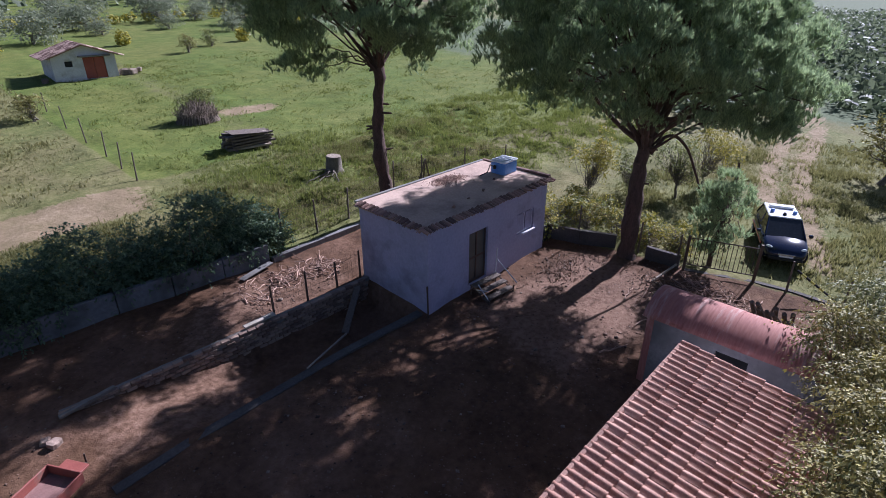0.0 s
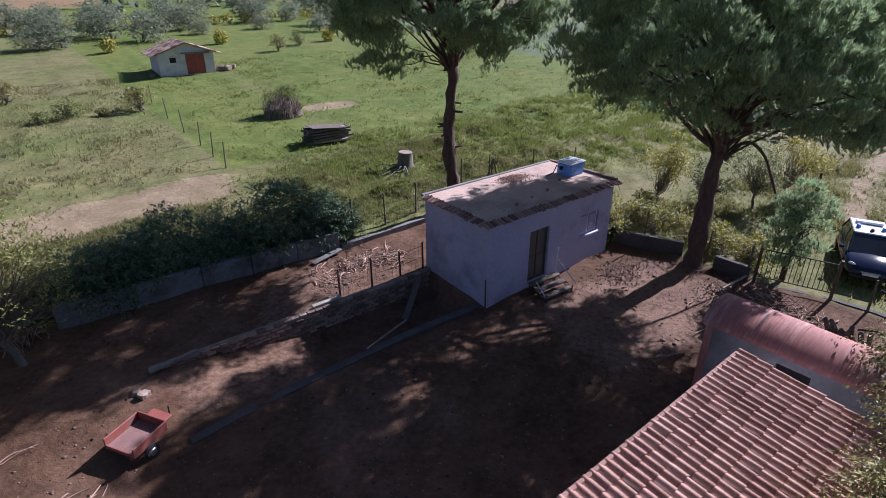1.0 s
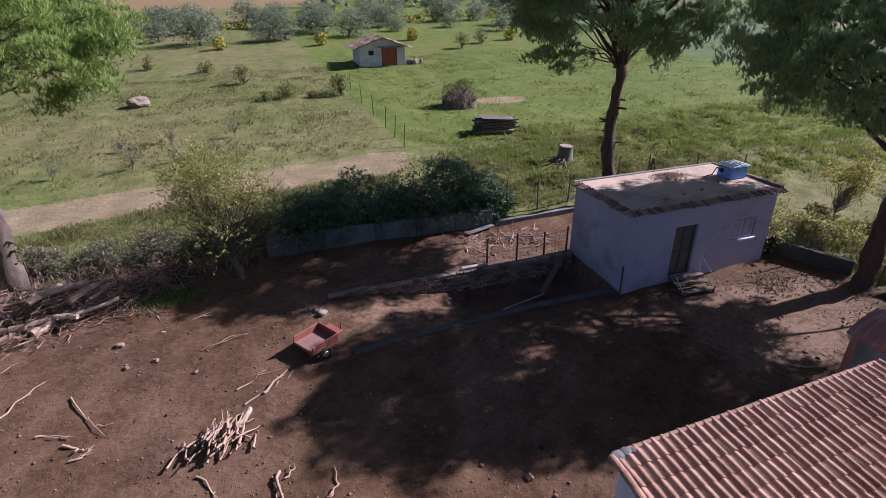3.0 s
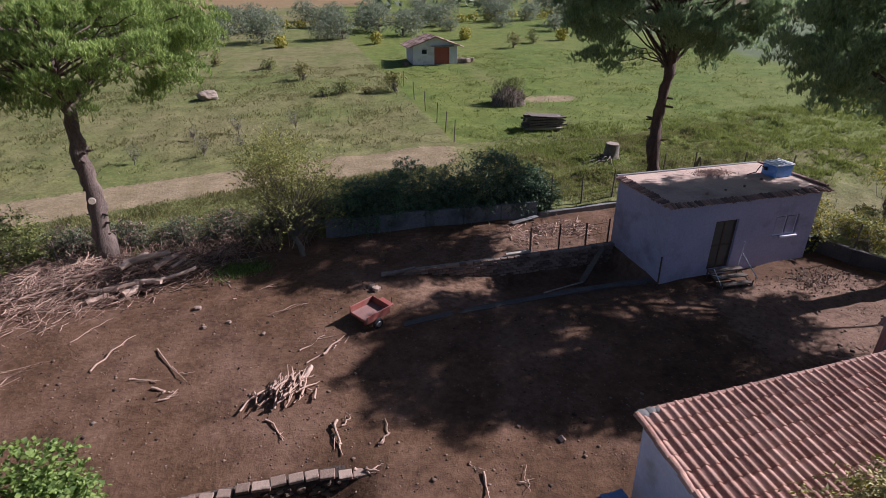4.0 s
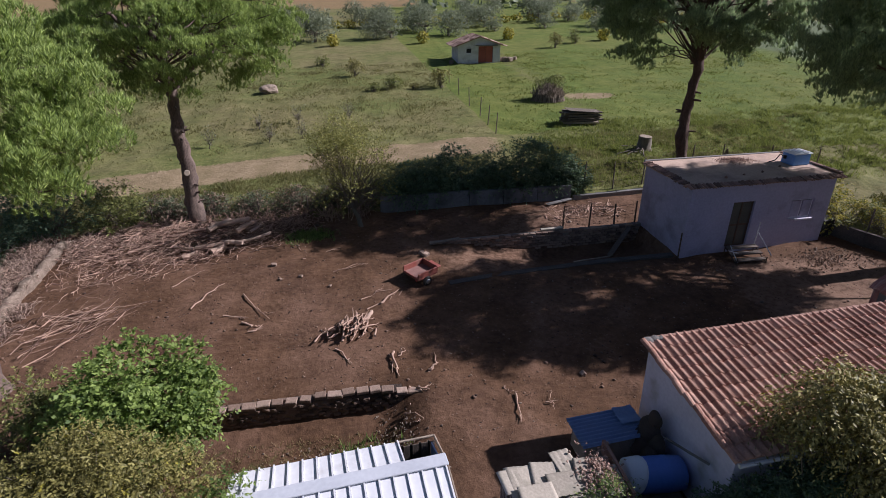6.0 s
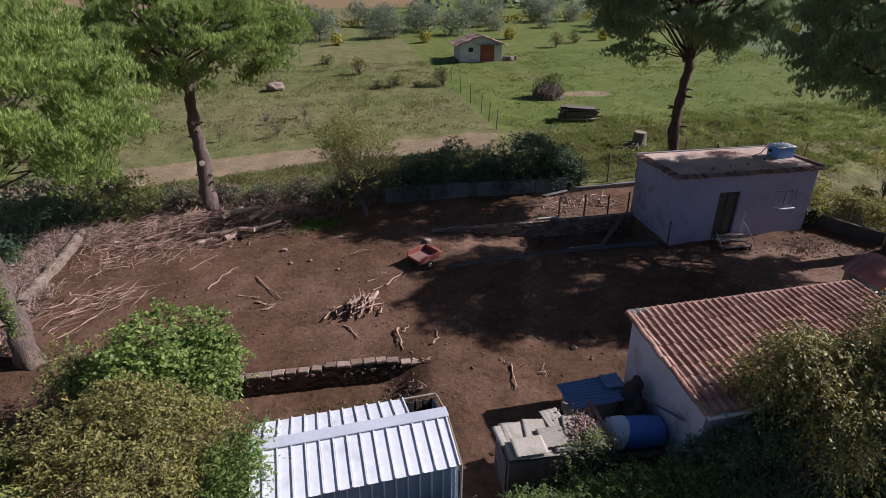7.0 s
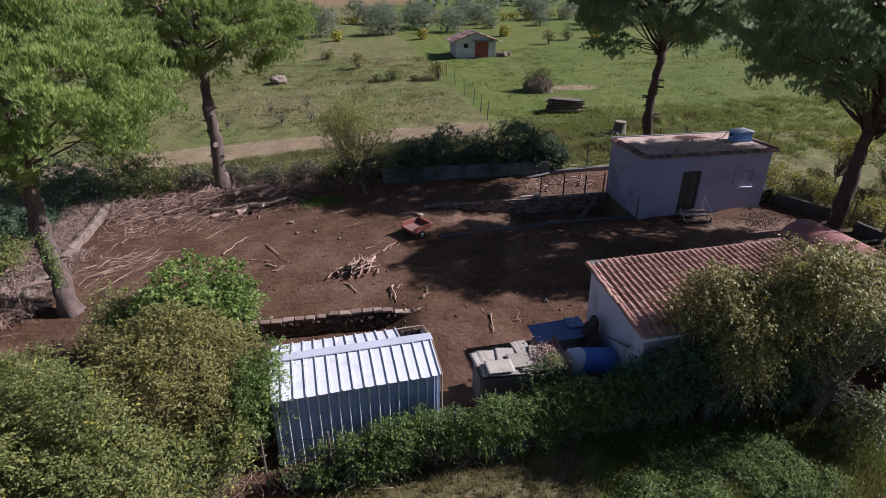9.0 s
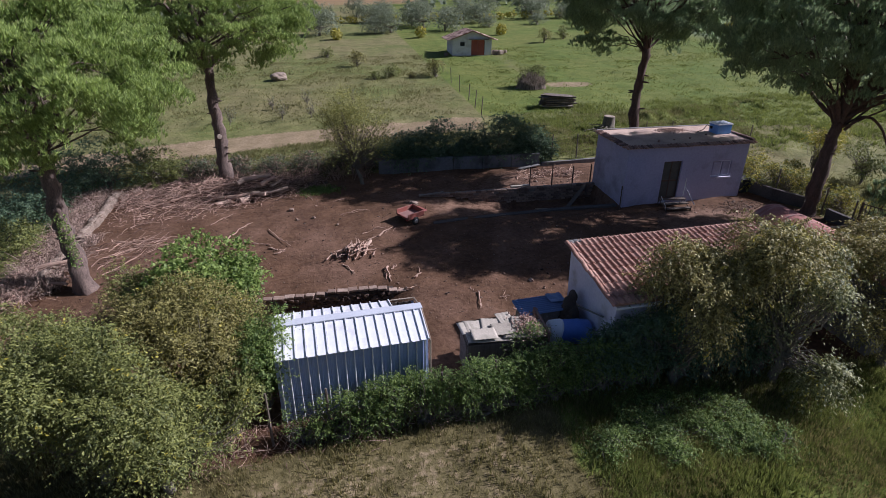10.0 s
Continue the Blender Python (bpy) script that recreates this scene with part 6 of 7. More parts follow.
part("side_panel", boxed(-0.52, -0.46, 0.30, 0.52, -0.42, 0.60, 0.008), M_REDPAINT, cart)
part("front_panel", boxed(0.48, -0.42, 0.37, 0.52, 0.42, 0.62, 0.008), M_REDPAINT, cart)
part("tail_board", boxed(-0.52, -0.42, 0.30, -0.48, 0.42, 0.40, 0.008), M_REDPAINT, cart)
part("draw_bar", rods([((0.5, 0, 0.3), (1.05, 0, 0.22)), ((0.5, 0.3, 0.3), (0.8, 0.02, 0.26)), ((0.5, -0.3, 0.3), (0.8, -0.02, 0.26)), ((1.05, 0, 0.2), (1.05, 0, 0.5))], 0.022), M_IRON, cart)
part("tool_tray", boxed(0.56, -0.3, 0.40, 0.86, 0.3, 0.46, 0.01), M_REDPAINT, cart)
for s in (-1, 1):
    bm = bmesh.new()
    bmesh.ops.create_cone(bm, cap_ends=True, segments=18, radius1=0.2, radius2=0.2, depth=0.12, matrix=pose(-0.1, s * 0.53, 0.2, 90))
    bmesh.ops.bevel(bm, geom=[e for e in bm.edges if abs(e.verts[0].co.y - e.verts[1].co.y) < 1e-4], offset=0.03, segments=2, affect="EDGES")
    w = part("wheel", bm, M_RUBBER, cart, "black rubber tyre")
    bm = bmesh.new()
    bmesh.ops.create_cone(bm, cap_ends=True, segments=14, radius1=0.11, radius2=0.09, depth=0.03, matrix=pose(-0.1, s * 0.60, 0.2, 90))
    part("rim", bm, M_CHROME, w, "pale metal rim")
part("tail_light", boxed(-0.54, -0.40, 0.26, -0.52, -0.30, 0.31), M_CARRED, cart)

# ---- sheets, boxes and barrel by the outbuilding ----
hut = thing("rabbit_hutch", pose(0, 0, 0), "low hutch of boards roofed with grey fibre cement sheets", "hutch")
bm = bmesh.new()
zb = gz(1, 1)
box(bm, 0.2, 0.35, zb - 0.1, 2.75, 0.40, zb + 1.15)
box(bm, 0.2, 1.45, zb - 0.1, 2.75, 1.50, zb + 1.25)
part("wall", bm, M_POST, hut, "weathered brown board wall")
bm = bmesh.new()
box(bm, 0.2, 0.40, zb - 0.1, 0.25, 1.45, zb + 1.2)
part("wall", bm, M_POST, hut)
part("shelf", boxed(0.25, 0.40, zb + 0.5, 2.75, 1.45, zb + 0.55), M_WOOD, hut)
SHEETS = [(0.9, 0.92, 1.4, 1.15, 1), (2.0, 0.95, 1.3, 1.1, -2), (0.55, 1.15, 1.0, 0.62, 8), (1.15, 1.2, 0.75, 0.6, -6), (1.65, 1.4, 0.5, 0.75, 10), (1.5, 0.85, 0.85, 0.6, 4), (2.1, 1.1, 0.7, 0.6, -12), (0.75, 0.62, 0.8, 0.55, 3), (2.5, 0.75, 0.6, 0.7, 9)]
for k, (x, y, a, b, r) in enumerate(SHEETS):
    n = 12
    X, Y = np.meshgrid(np.linspace(-a / 2, a / 2, n), np.linspace(-b / 2, b / 2, n))
    Z = 0.010 * np.sin(X * 40)
    V = np.column_stack([X.ravel(), Y.ravel(), Z.ravel()])
    i = (np.arange(n - 1)[:, None] * n + np.arange(n - 1)[None, :]).ravel()
    o = np_mesh("roof_sheet", V, np.column_stack([i, i + 1, i + n + 1, i + n]), M_FIBRE, hut, "", True)
    o.modifiers.new("thickness", "SOLIDIFY").thickness = 0.012
    o.matrix_basis = pose(x, y, zb + 1.27 + 0.014 * k, 3, 2, r)
part("board", boxed(2.72, 0.3, zb + 1.05, 2.80, 1.85, zb + 1.42, 0.01), M_OLDTILE, hut, "reddish upright board")
for k in range(9):
    part("slat", boxed(0.15, 0.45 + 0.11 * k, zb, 0.18, 0.53 + 0.11 * k, zb + 1.12), M_POST, hut)
rubble("hutch_rubble", (2.3, 0.95), (0.55, 0.75), 420, 0.07, M_ROOFRUBBLE, "brown rubble lying on the hutch roof", z=zb + 1.37, seed=34)
leaf_tree("ivy_clump", (2.0, 0.3), 1.3, [(0.1, 0.25, 1.3, 0.55, 0.35, 0.3), (-0.3, 0, 0.7, 0.7, 0.25, 0.5)], 2600, 0.068, M_IVY, "ivy clump climbing over the hutch roof", 90, "ivy", twigs=20, blobs=9)

bx = thing("blue_crate", pose(3.3, 2.7, gz(3.3, 2.7), 0, 0, 3), "low crate covered by a blue corrugated plastic sheet", "crate")
part("body", boxed(-0.75, -0.42, 0.0, 0.8, 0.42, 0.78, 0.02), M_WOOD, bx)
n = 120
X, Y = np.meshgrid(np.linspace(-0.9, 0.95, 8), np.linspace(-0.52, 0.52, n))
V = np.column_stack([X.ravel(), Y.ravel(), (0.84 + 0.024 * np.sin(Y * 52) + 0.05 * X).ravel()])
i = (np.arange(n - 1)[:, None] * 8 + np.arange(7)[None, :]).ravel()
o = np_mesh("cover_sheet", V, np.column_stack([i, i + 1, i + 9, i + 8]), M_BLUETARP, bx, "blue corrugated plastic sheet", True)
o.modifiers.new("thickness", "SOLIDIFY").thickness = 0.008
n = 24
X, Y = np.meshgrid(np.linspace(0.35, 0.9, n), np.linspace(-0.1, 0.5, n))
V = np.column_stack([X.ravel(), Y.ravel(), (0.90 + 0.05 * X + 0.05 * vnoise(X * 7, Y * 7, 4)).ravel()])
i = (np.arange(n - 1)[:, None] * n + np.arange(n - 1)[None, :]).ravel()
o = np_mesh("tarpaulin", V, np.column_stack([i, i + 1, i + n + 1, i + n]), M_BLUETARP, bx, "crumpled blue tarpaulin", True)
o.modifiers.new("thickness", "SOLIDIFY").thickness = 0.006

tk = thing("blue_barrel", pose(3.85, 1.3, gz(3.9, 1.3) + 0.05, 0, 0, -4) @ Matrix.Scale(0.92, 4), "big blue plastic barrel lying on its side", "barrel")
bm = bmesh.new()
prof = [(-0.78, 0.0), (-0.78, 0.34), (-0.72, 0.43), (-0.35, 0.46), (-0.33, 0.465), (-0.28, 0.465), (-0.26, 0.46), (0.26, 0.46), (0.28, 0.465), (0.33, 0.465), (0.35, 0.46), (0.72, 0.43), (0.78, 0.34), (0.78, 0.0)]
ring = []
for x, r in prof:
    ring.append([bm.verts.new((x, r * math.cos(a), 0.62 + r * math.sin(a))) for a in np.linspace(0, 2 * math.pi, 20, endpoint=False)])
for a, b in zip(ring, ring[1:]):
    for k in range(20):
        bm.faces.new((a[k], a[(k + 1) % 20], b[(k + 1) % 20], b[k]))
bmesh.ops.remove_doubles(bm, verts=bm.verts, dist=0.001)
part("body", bm, M_DEEPBLUE, tk, smooth_faces=True)
bm = bmesh.new()
ring = []
for x, r in ((-0.84, 0.0), (-0.83, 0.22), (-0.78, 0.38), (-0.72, 0.455), (-0.55, 0.482), (-0.46, 0.488), (-0.44, 0.47)):
    ring.append([bm.verts.new((x + 0.18 * math.sin(a) * (x > -0.6), r * math.cos(a), 0.62 + r * math.sin(a))) for a in np.linspace(0, 2 * math.pi, 20, endpoint=False)])
for a, b in zip(ring, ring[1:]):
    for k in range(20):
        bm.faces.new((a[k], a[(k + 1) % 20], b[(k + 1) % 20], b[k]))
bmesh.ops.remove_doubles(bm, verts=bm.verts, dist=0.001)
part("lid", bm, M_WHITEPLASTIC, tk, "white plastic end cover", smooth_faces=True)
part("cradle", boxed(-0.7, -0.4, 0.0, 0.7, 0.4, 0.18, 0.02), M_WOOD, tk)
plank("gutter_pipe", (4.15, 1.6, 1.6), (4.6, 0.55, 1.75), 0.05, 0.05, M_CONCRETE, "pale pipe leaning from the gutter to the barrel", "pipe")
M_SACK = surf("dark_sacking", (0.025, 0.019, 0.015), (0.085, 0.063, 0.05), 3.0, 0.95, 0.5)
hp2 = thing("scrap_heap", pose(4.12, 2.35, gz(4.1, 2.3), 0, 0, 2.5), "dark heap of sacking and scrap against the outbuilding wall", "scrap heap")
rng2 = np.random.default_rng(61)
for k, (x, y, z, r) in enumerate(((0.0, 0.0, 0.45, 0.5), (0.08, -0.1, 1.0, 0.36), (0.1, -0.2, 1.42, 0.22), (-0.12, 0.5, 0.4, 0.42), (-0.05, -0.6, 0.4, 0.42), (0.08, -0.45, 0.85, 0.28))):
    bm = bmesh.new()
    bmesh.ops.create_icosphere(bm, subdivisions=3, radius=r, matrix=pose(x, y, z) @ Matrix.Diagonal((0.6, 1.0, 1.05, 1)))
    for q in bm.verts:
        q.co += Vector((1, 1, 0.6)) * (0.16 * r * noise.noise(q.co * 4 + Vector((k, 0, 0))) + 0.08 * r * noise.noise(q.co * 11))
    part("sack", bm, M_SACK, hp2, smooth_faces=True)
bl = thing("dark_box", pose(18.05, 12.6, gz(18.0, 12.4), 0, 0, 12), "dark bin beside the house corner", "bin")
part("body", boxed(-0.35, -0.3, 0, 0.35, 0.3, 0.75, 0.03), M_RUBBER, bl)
part("lid", boxed(-0.38, -0.33, 0.75, 0.38, 0.33, 0.80, 0.015), M_RUBBER, bl)

M_YELLOW = surf("yellow_paint", (0.42, 0.38, 0.05), (0.58, 0.52, 0.10), 2.0, 0.6, 0.05)

# ---- fences, gate ----


def fence(name, pts, h, label, wires=3, mesh=False, mat=None, lean=3.0):
    """Posts at the points, with wires and a net."""
    x0, y0 = pts[0]
    ob = thing(name, pose(x0, y0, gz(x0, y0)), label, "fence")
    inv = ob.matrix_world.inverted()
    rng = random.Random(len(pts) + int(h * 10))
    tops = []
    for x, y in pts:
        z = gz(x, y)
        t = Vector((x + rng.uniform(-1, 1) * 0.02 * lean, y + rng.uniform(-1, 1) * 0.02 * lean, z + h * rng.uniform(0.9, 1.08)))
        bm = bmesh.new()
        rod(bm, (x, y, z - 0.2), t, 0.045, 0.035, 6)
        part("post", bm, mat or M_POST, ob).matrix_parent_inverse = inv
        tops.append((Vector((x, y, z)), t))
    for k in range(wires):
        f = (k + 1) / (wires + 0.3)
        v, q = tube_np([a.lerp(b, f) for a, b in tops], [0.006] * len(tops), 4)
        np_mesh("wire", v, q, M_IRON, ob).matrix_parent_inverse = inv
    if mesh:
        bm = bmesh.new()
        for (a, b), (c, d) in zip(tops, tops[1:]):
            n = max(2, int((c - a).length / 0.16))
            for i in range(n + 1):
                rod(bm, a.lerp(c, i / n), b.lerp(d, i / n), 0.003, 0.003, 3)
            for i in range(1, 7):
                rod(bm, a.lerp(b, i / 7), c.lerp(d, i / 7), 0.003, 0.003, 3)
        tagged(part("wire_net", bm, M_IRON, ob), kind="stuff").matrix_parent_inverse = inv
    return ob


fence("post_fence", [(6.75, 15.2), (8.05, 15.2), (9.3, 15.2), (10.4, 15.3)], 1.2, "thin iron post fence on the brick wall", 2, True, M_IRON)
fence("post_fence", [(9.4, 19.3), (11.2, 19.5), (13.0, 19.7), (16.2, 20.3), (18.1, 20.3), (20.6, 19.6), (22.5, 18.4)], 1.6, "wooden post fence behind the house", 3, True)
fence("post_fence", [(18.4, 13.4), (19.2, 11.4), (20.0, 9.0), (20.15, 7.4)], 1.5, "wooden post fence by the low wall", 3, True)
fence("post_fence", [(7.4, 30.8), (7.35, 33.1), (7.3, 35.6), (7.2, 39.3), (7.1, 43.6), (7.0, 48.5)], 1.45, "thin post fence across the field", 2, False, None, 6.0)
fence("post_fence", [(-12.6, 19.25), (-10.2, 19.3), (-7.6, 19.3), (-5.2, 19.2), (-3.2, 19.1)], 1.1, "old leaning wire fence in the hedge", 3, True)
fence("post_fence", [(-5.6, -1.2), (-4.0, -1.15), (-2.4, -1.07), (-0.8, -1.0), (0.8, -0.9), (2.4, -0.83), (4.0, -0.75), (5.6, -0.7)], 1.7, "wire fence under the ivy", 3, True)
fence("post_fence", [(21.55, 3.75), (21.75, 2.0)], 1.25, "pair of leaning gate posts", 0)
gb = thing("barrier_pole", pose(0, 0, 0), "yellow and black striped barrier pole fallen across the opening", "barrier")
p0, p1 = Vector((21.55, 3.6, gz(21.5, 3.7) + 0.95)), Vector((21.75, 2.05, gz(21.7, 2.0) + 0.12))
for k in range(10):
    part("stripe", rods([(p0.lerp(p1, k / 10), p0.lerp(p1, (k + 1) / 10))], 0.04, 8), M_YELLOW if k % 2 else M_RUBBER, gb)
plank("stump_post", (20.9, 2.2, gz(20.9, 2.2)), (20.75, 2.1, gz(20.9, 2.2) + 0.45), 0.08, 0.08, M_WOOD, "broken post stump by the opening", "post")
plank("prop", (19.9, 7.3, gz(19.9, 7.3) + 0.25), (18.3, 7.5, gz(18.3, 7.5) + 0.05), 0.07, 0.06, M_WOOD, "pale timber prop lying by the gate", "timber")


def build_gate(a, b, h, label):
    a, b = Vector((*a, gz(*a) + 0.2)), Vector((*b, gz(*b) + 0.2))
    g = thing("iron_gate", Matrix.Translation(a) @ Vector((b.x - a.x, b.y - a.y, 0)).to_track_quat("X", "Z").to_matrix().to_4x4(), label, "gate")
    L = Vector((b.x - a.x, b.y - a.y)).length
    dz = b.z - a.z
    for x in (0.0, L):
        part("gate_post", boxed(x - 0.05, -0.05, -0.3, x + 0.05, 0.05, h + 0.08, 0.008), M_IRON, g)
    for z in (0.08, h):
        part("rail", rods([((0, 0, z), (L, 0, z + dz))], 0.025), M_IRON, g)
    n = int(L / 0.15)
    for k in range(1, n):
        part("bar", rods([((L * k / n, 0, 0.08 + dz * k / n), (L * k / n, 0, h + dz * k / n))], 0.014, 5), M_IRON, g)
    return g


build_gate((20.15, 7.1), (21.25, 4.85), 1.2, "rusty iron bar gate in the east boundary")

fb = thing("fence_brace", pose(18.1, 20.1, gz(18.1, 20.1)), "weathered A-shaped wooden brace of the back fence", "brace")
for dx in (-0.55, 0.0, 0.5):
    part("pole", rod(bmesh.new(), (dx, 0.15 * (dx == 0), -0.1), (0.05, 0, 1.45), 0.05, 0.04, 6), M_POST, fb)

# the timber stacked against the barn
ts = thing("timber_rack", pose(19.25, 3.4, gz(19.25, 3.4), 0, 0, -90), "dark weathered timbers leaning behind the arched barn", "timber")
for k in range(9):
    part("beam", rods([((-0.64 + 0.16 * k, 0.05 * (k % 2), -0.1), (-0.66 + 0.165 * k + 0.12 * math.sin(k * 2.1), -0.85 - 0.12 * (k % 3), 0.82 + 0.16 * math.sin(k * 3.7)))], 0.075, 6), M_POST, ts)
brush("brushwood_pile", [(16.8, 6.2, 1.2, 0.2), (17.6, 5.2, 1.2, 0.25), (18.6, 4.4, 1.2, 0.25), (19.0, 6.0, 0.9, 0.15)], 240, "dark twigs and boards strewn behind the barn", 87, (0.4, 1.4), (0.008, 0.025))
rubble("leaf_litter", (16.6, 10.4), (1.8, 1.0), 500, 0.07, M_DRYLEAF, "dry reddish leaf litter by the house corner", seed=51, flat=0.2)
rubble("leaf_litter", (18.2, 7.4), (1.6, 1.0), 360, 0.07, M_DRYLEAF, "dry reddish leaf litter under the pine", seed=52, flat=0.2)
brush("cut_cane", [(7.2, 16.8, 0.9, 0.12), (8.6, 17.0, 0.9, 0.15), (9.8, 16.9, 0.7, 0.12)], 150, "pale cut canes and leaves behind the house", 88, (0.3, 0.9), (0.012, 0.03))

# ---- the patrol car ----


def build_car():
    car = thing("patrol_car", pose(24.95, 5.2, gz(24.95, 5.2) - 0.02, 0.0, -1.2, 204), "dark blue hatchback patrol car with a white roof and beacons", "car")
    # stations: x, half width at belt, sill height, bonnet or belt height
    st = [(-2.0, 0.66, 0.42, 0.80), (-1.9, 0.76, 0.30, 0.98), (-1.3, 0.83, 0.22, 0.99), (0.0, 0.845, 0.20, 0.95), (0.75, 0.84, 0.20, 0.92), (1.1, 0.82, 0.21, 0.90), (1.6, 0.78, 0.24, 0.80), (1.9, 0.68, 0.28, 0.66), (2.02, 0.54, 0.34, 0.56)]
    bm = bmesh.new()
    ring = []
    for x, w, s, t in st:
        pr = [(0, s), (w * 0.9, s), (w, s + 0.12), (w * 1.005, s + (t - s) * 0.6), (w * 0.95, t - 0.03), (w * 0.82, t), (0, t + 0.035)]
        full = pr + [(-a, b) for a, b in pr[-2:0:-1]]
        ring.append([bm.verts.new((x, a, b)) for a, b in full])
    n = len(ring[0])
    for a, b in zip(ring, ring[1:]):
        for k in range(n):
            bm.faces.new((a[k], a[(k + 1) % n], b[(k + 1) % n], b[k]))
    bm.faces.new(ring[0])
    bm.faces.new(ring[-1][::-1])
    part("body", bm, M_NAVY, car, "glossy dark blue paint", True)
    # cabin: glass below, white roof above
    low = [(-1.85, 0.70, 0.97), (1.05, 0.74, 0.92)]
    top = [(-1.55, 0.56, 1.44), (0.18, 0.60, 1.46)]

    def quadmesh(pts, th=0.015):
        b = bmesh.new()
        vs = [b.verts.new(p) for p in pts]
        b.faces.new(vs)
        bmesh.ops.recalc_face_normals(b, faces=b.faces)
        r = bmesh.ops.extrude_face_region(b, geom=list(b.faces))
        nrm = (Vector(pts[1]) - Vector(pts[0])).cross(Vector(pts[2]) - Vector(pts[0])).normalized()
        bmesh.ops.translate(b, vec=nrm * -th, verts=[v for v in r["geom"] if isinstance(v, bmesh.types.BMVert)])
        return b
    (xr, wr, zr), (xf, wf, zf) = low
    (tr, twr, tzr), (tf, twf, tzf) = top
    part("windscreen", quadmesh([(xf, -wf * 0.93, zf), (xf, wf * 0.93, zf), (tf + 0.03, twf * 0.93, tzf), (tf + 0.03, -twf * 0.93, tzf)]), M_GLASS, car, "dark windscreen")
    part("rear_window", quadmesh([(xr, wr, zr), (xr, -wr, zr), (tr, -twr, tzr), (tr, twr, tzr)]), M_GLASS, car)
    for s in (-1, 1):
        part("side_window", quadmesh([(xr, s * wr, zr), (xf, s * wf, zf), (tf, s * twf, tzf), (tr, s * twr, tzr)][::s]), M_GLASS, car)
        for lo, hi, r in (((xf, s * wf * 0.97, zf), (tf, s * twf * 0.97, tzf), 0.035), ((-0.45, s * 0.725, 0.95), (-0.5, s * 0.585, 1.45), 0.035), ((xr, s * wr, zr), (tr, s * twr, tzr), 0.05)):
            part("pillar", rod(bmesh.new(), lo, hi, r, r * 0.9, 6), M_NAVY, car)
        part("side_stripe", boxed(-1.6, s * 0.845 - 0.01, 0.56, 1.2, s * 0.845 + 0.012, 0.66, 0.004), M_CARRED, car, "red side stripe")
        m = part("mirror", boxed(0.72, s * 0.86, 0.93, 0.86, s * 1.02, 1.05, 0.03), M_NAVY, car)
        bmh = bmesh.new()
        bmesh.ops.create_uvsphere(bmh, u_segments=14, v_segments=8, radius=1, matrix=pose(1.72, s * 0.60, 0.66) @ pose(0, 0, 0, 0, 30, s * 38) @ Matrix.Diagonal((0.08, 0.15, 0.12, 1)))
        part("headlight", bmh, M_LENS, car, "clear headlight", True)
        bmb = bmesh.new()
        bmesh.ops.create_cone(bmb, cap_ends=True, segments=14, radius1=0.085, radius2=0.07, depth=0.13, matrix=pose(-0.35, s * 0.42, 1.56))
        part("beacon", bmb, M_DEEPBLUE, car, "blue beacon")
        for x in (-1.25, 1.25):
            bmw = bmesh.new()
            bmesh.ops.create_cone(bmw, cap_ends=True, segments=20, radius1=0.3, radius2=0.3, depth=0.19, matrix=pose(x, s * 0.76, 0.3, 90))
            bmesh.ops.bevel(bmw, geom=[e for e in bmw.edges if abs(e.verts[0].co.y - e.verts[1].co.y) < 1e-4], offset=0.035, segments=2, affect="EDGES")
            w = part("wheel", bmw, M_RUBBER, car)
            bmw = bmesh.new()
            bmesh.ops.create_cone(bmw, cap_ends=True, segments=16, radius1=0.19, radius2=0.17, depth=0.03, matrix=pose(x, s * 0.86, 0.3, 90))
            part("rim", bmw, M_CHROME, w, "grey metal rim")
    part("roof", boxed(-1.58, -0.60, 1.425, 0.24, 0.60, 1.49, 0.025), M_CARWHITE, car, "white roof panel")
    bmb = bmesh.new()
    box(bmb, -1.15, -0.46, 1.50, -0.85, 0.46, 1.60, 0.03)
    part("light_bar", bmb, M_CARWHITE, car, "white roof light bar")
    bmb = bmesh.new()
    bmesh.ops.create_cone(bmb, cap_ends=True, segments=12, radius1=0.08, radius2=0.05, depth=0.12, matrix=pose(-0.05, 0, 1.54))
    part("loudspeaker", bmb, M_RUBBER, car)
    part("bumper", boxed(1.86, -0.62, 0.26, 2.05, 0.62, 0.42, 0.05), M_RUBBER, car, "black lower bumper grille")
    part("grille", boxed(1.93, -0.3, 0.50, 2.045, 0.3, 0.56, 0.01), M_CHROME, car)
    part("number_plate", boxed(2.045, -0.25, 0.42, 2.06, 0.25, 0.5, 0.004), M_CARWHITE, car)
    return car


build_car()

# ---- across the field ----


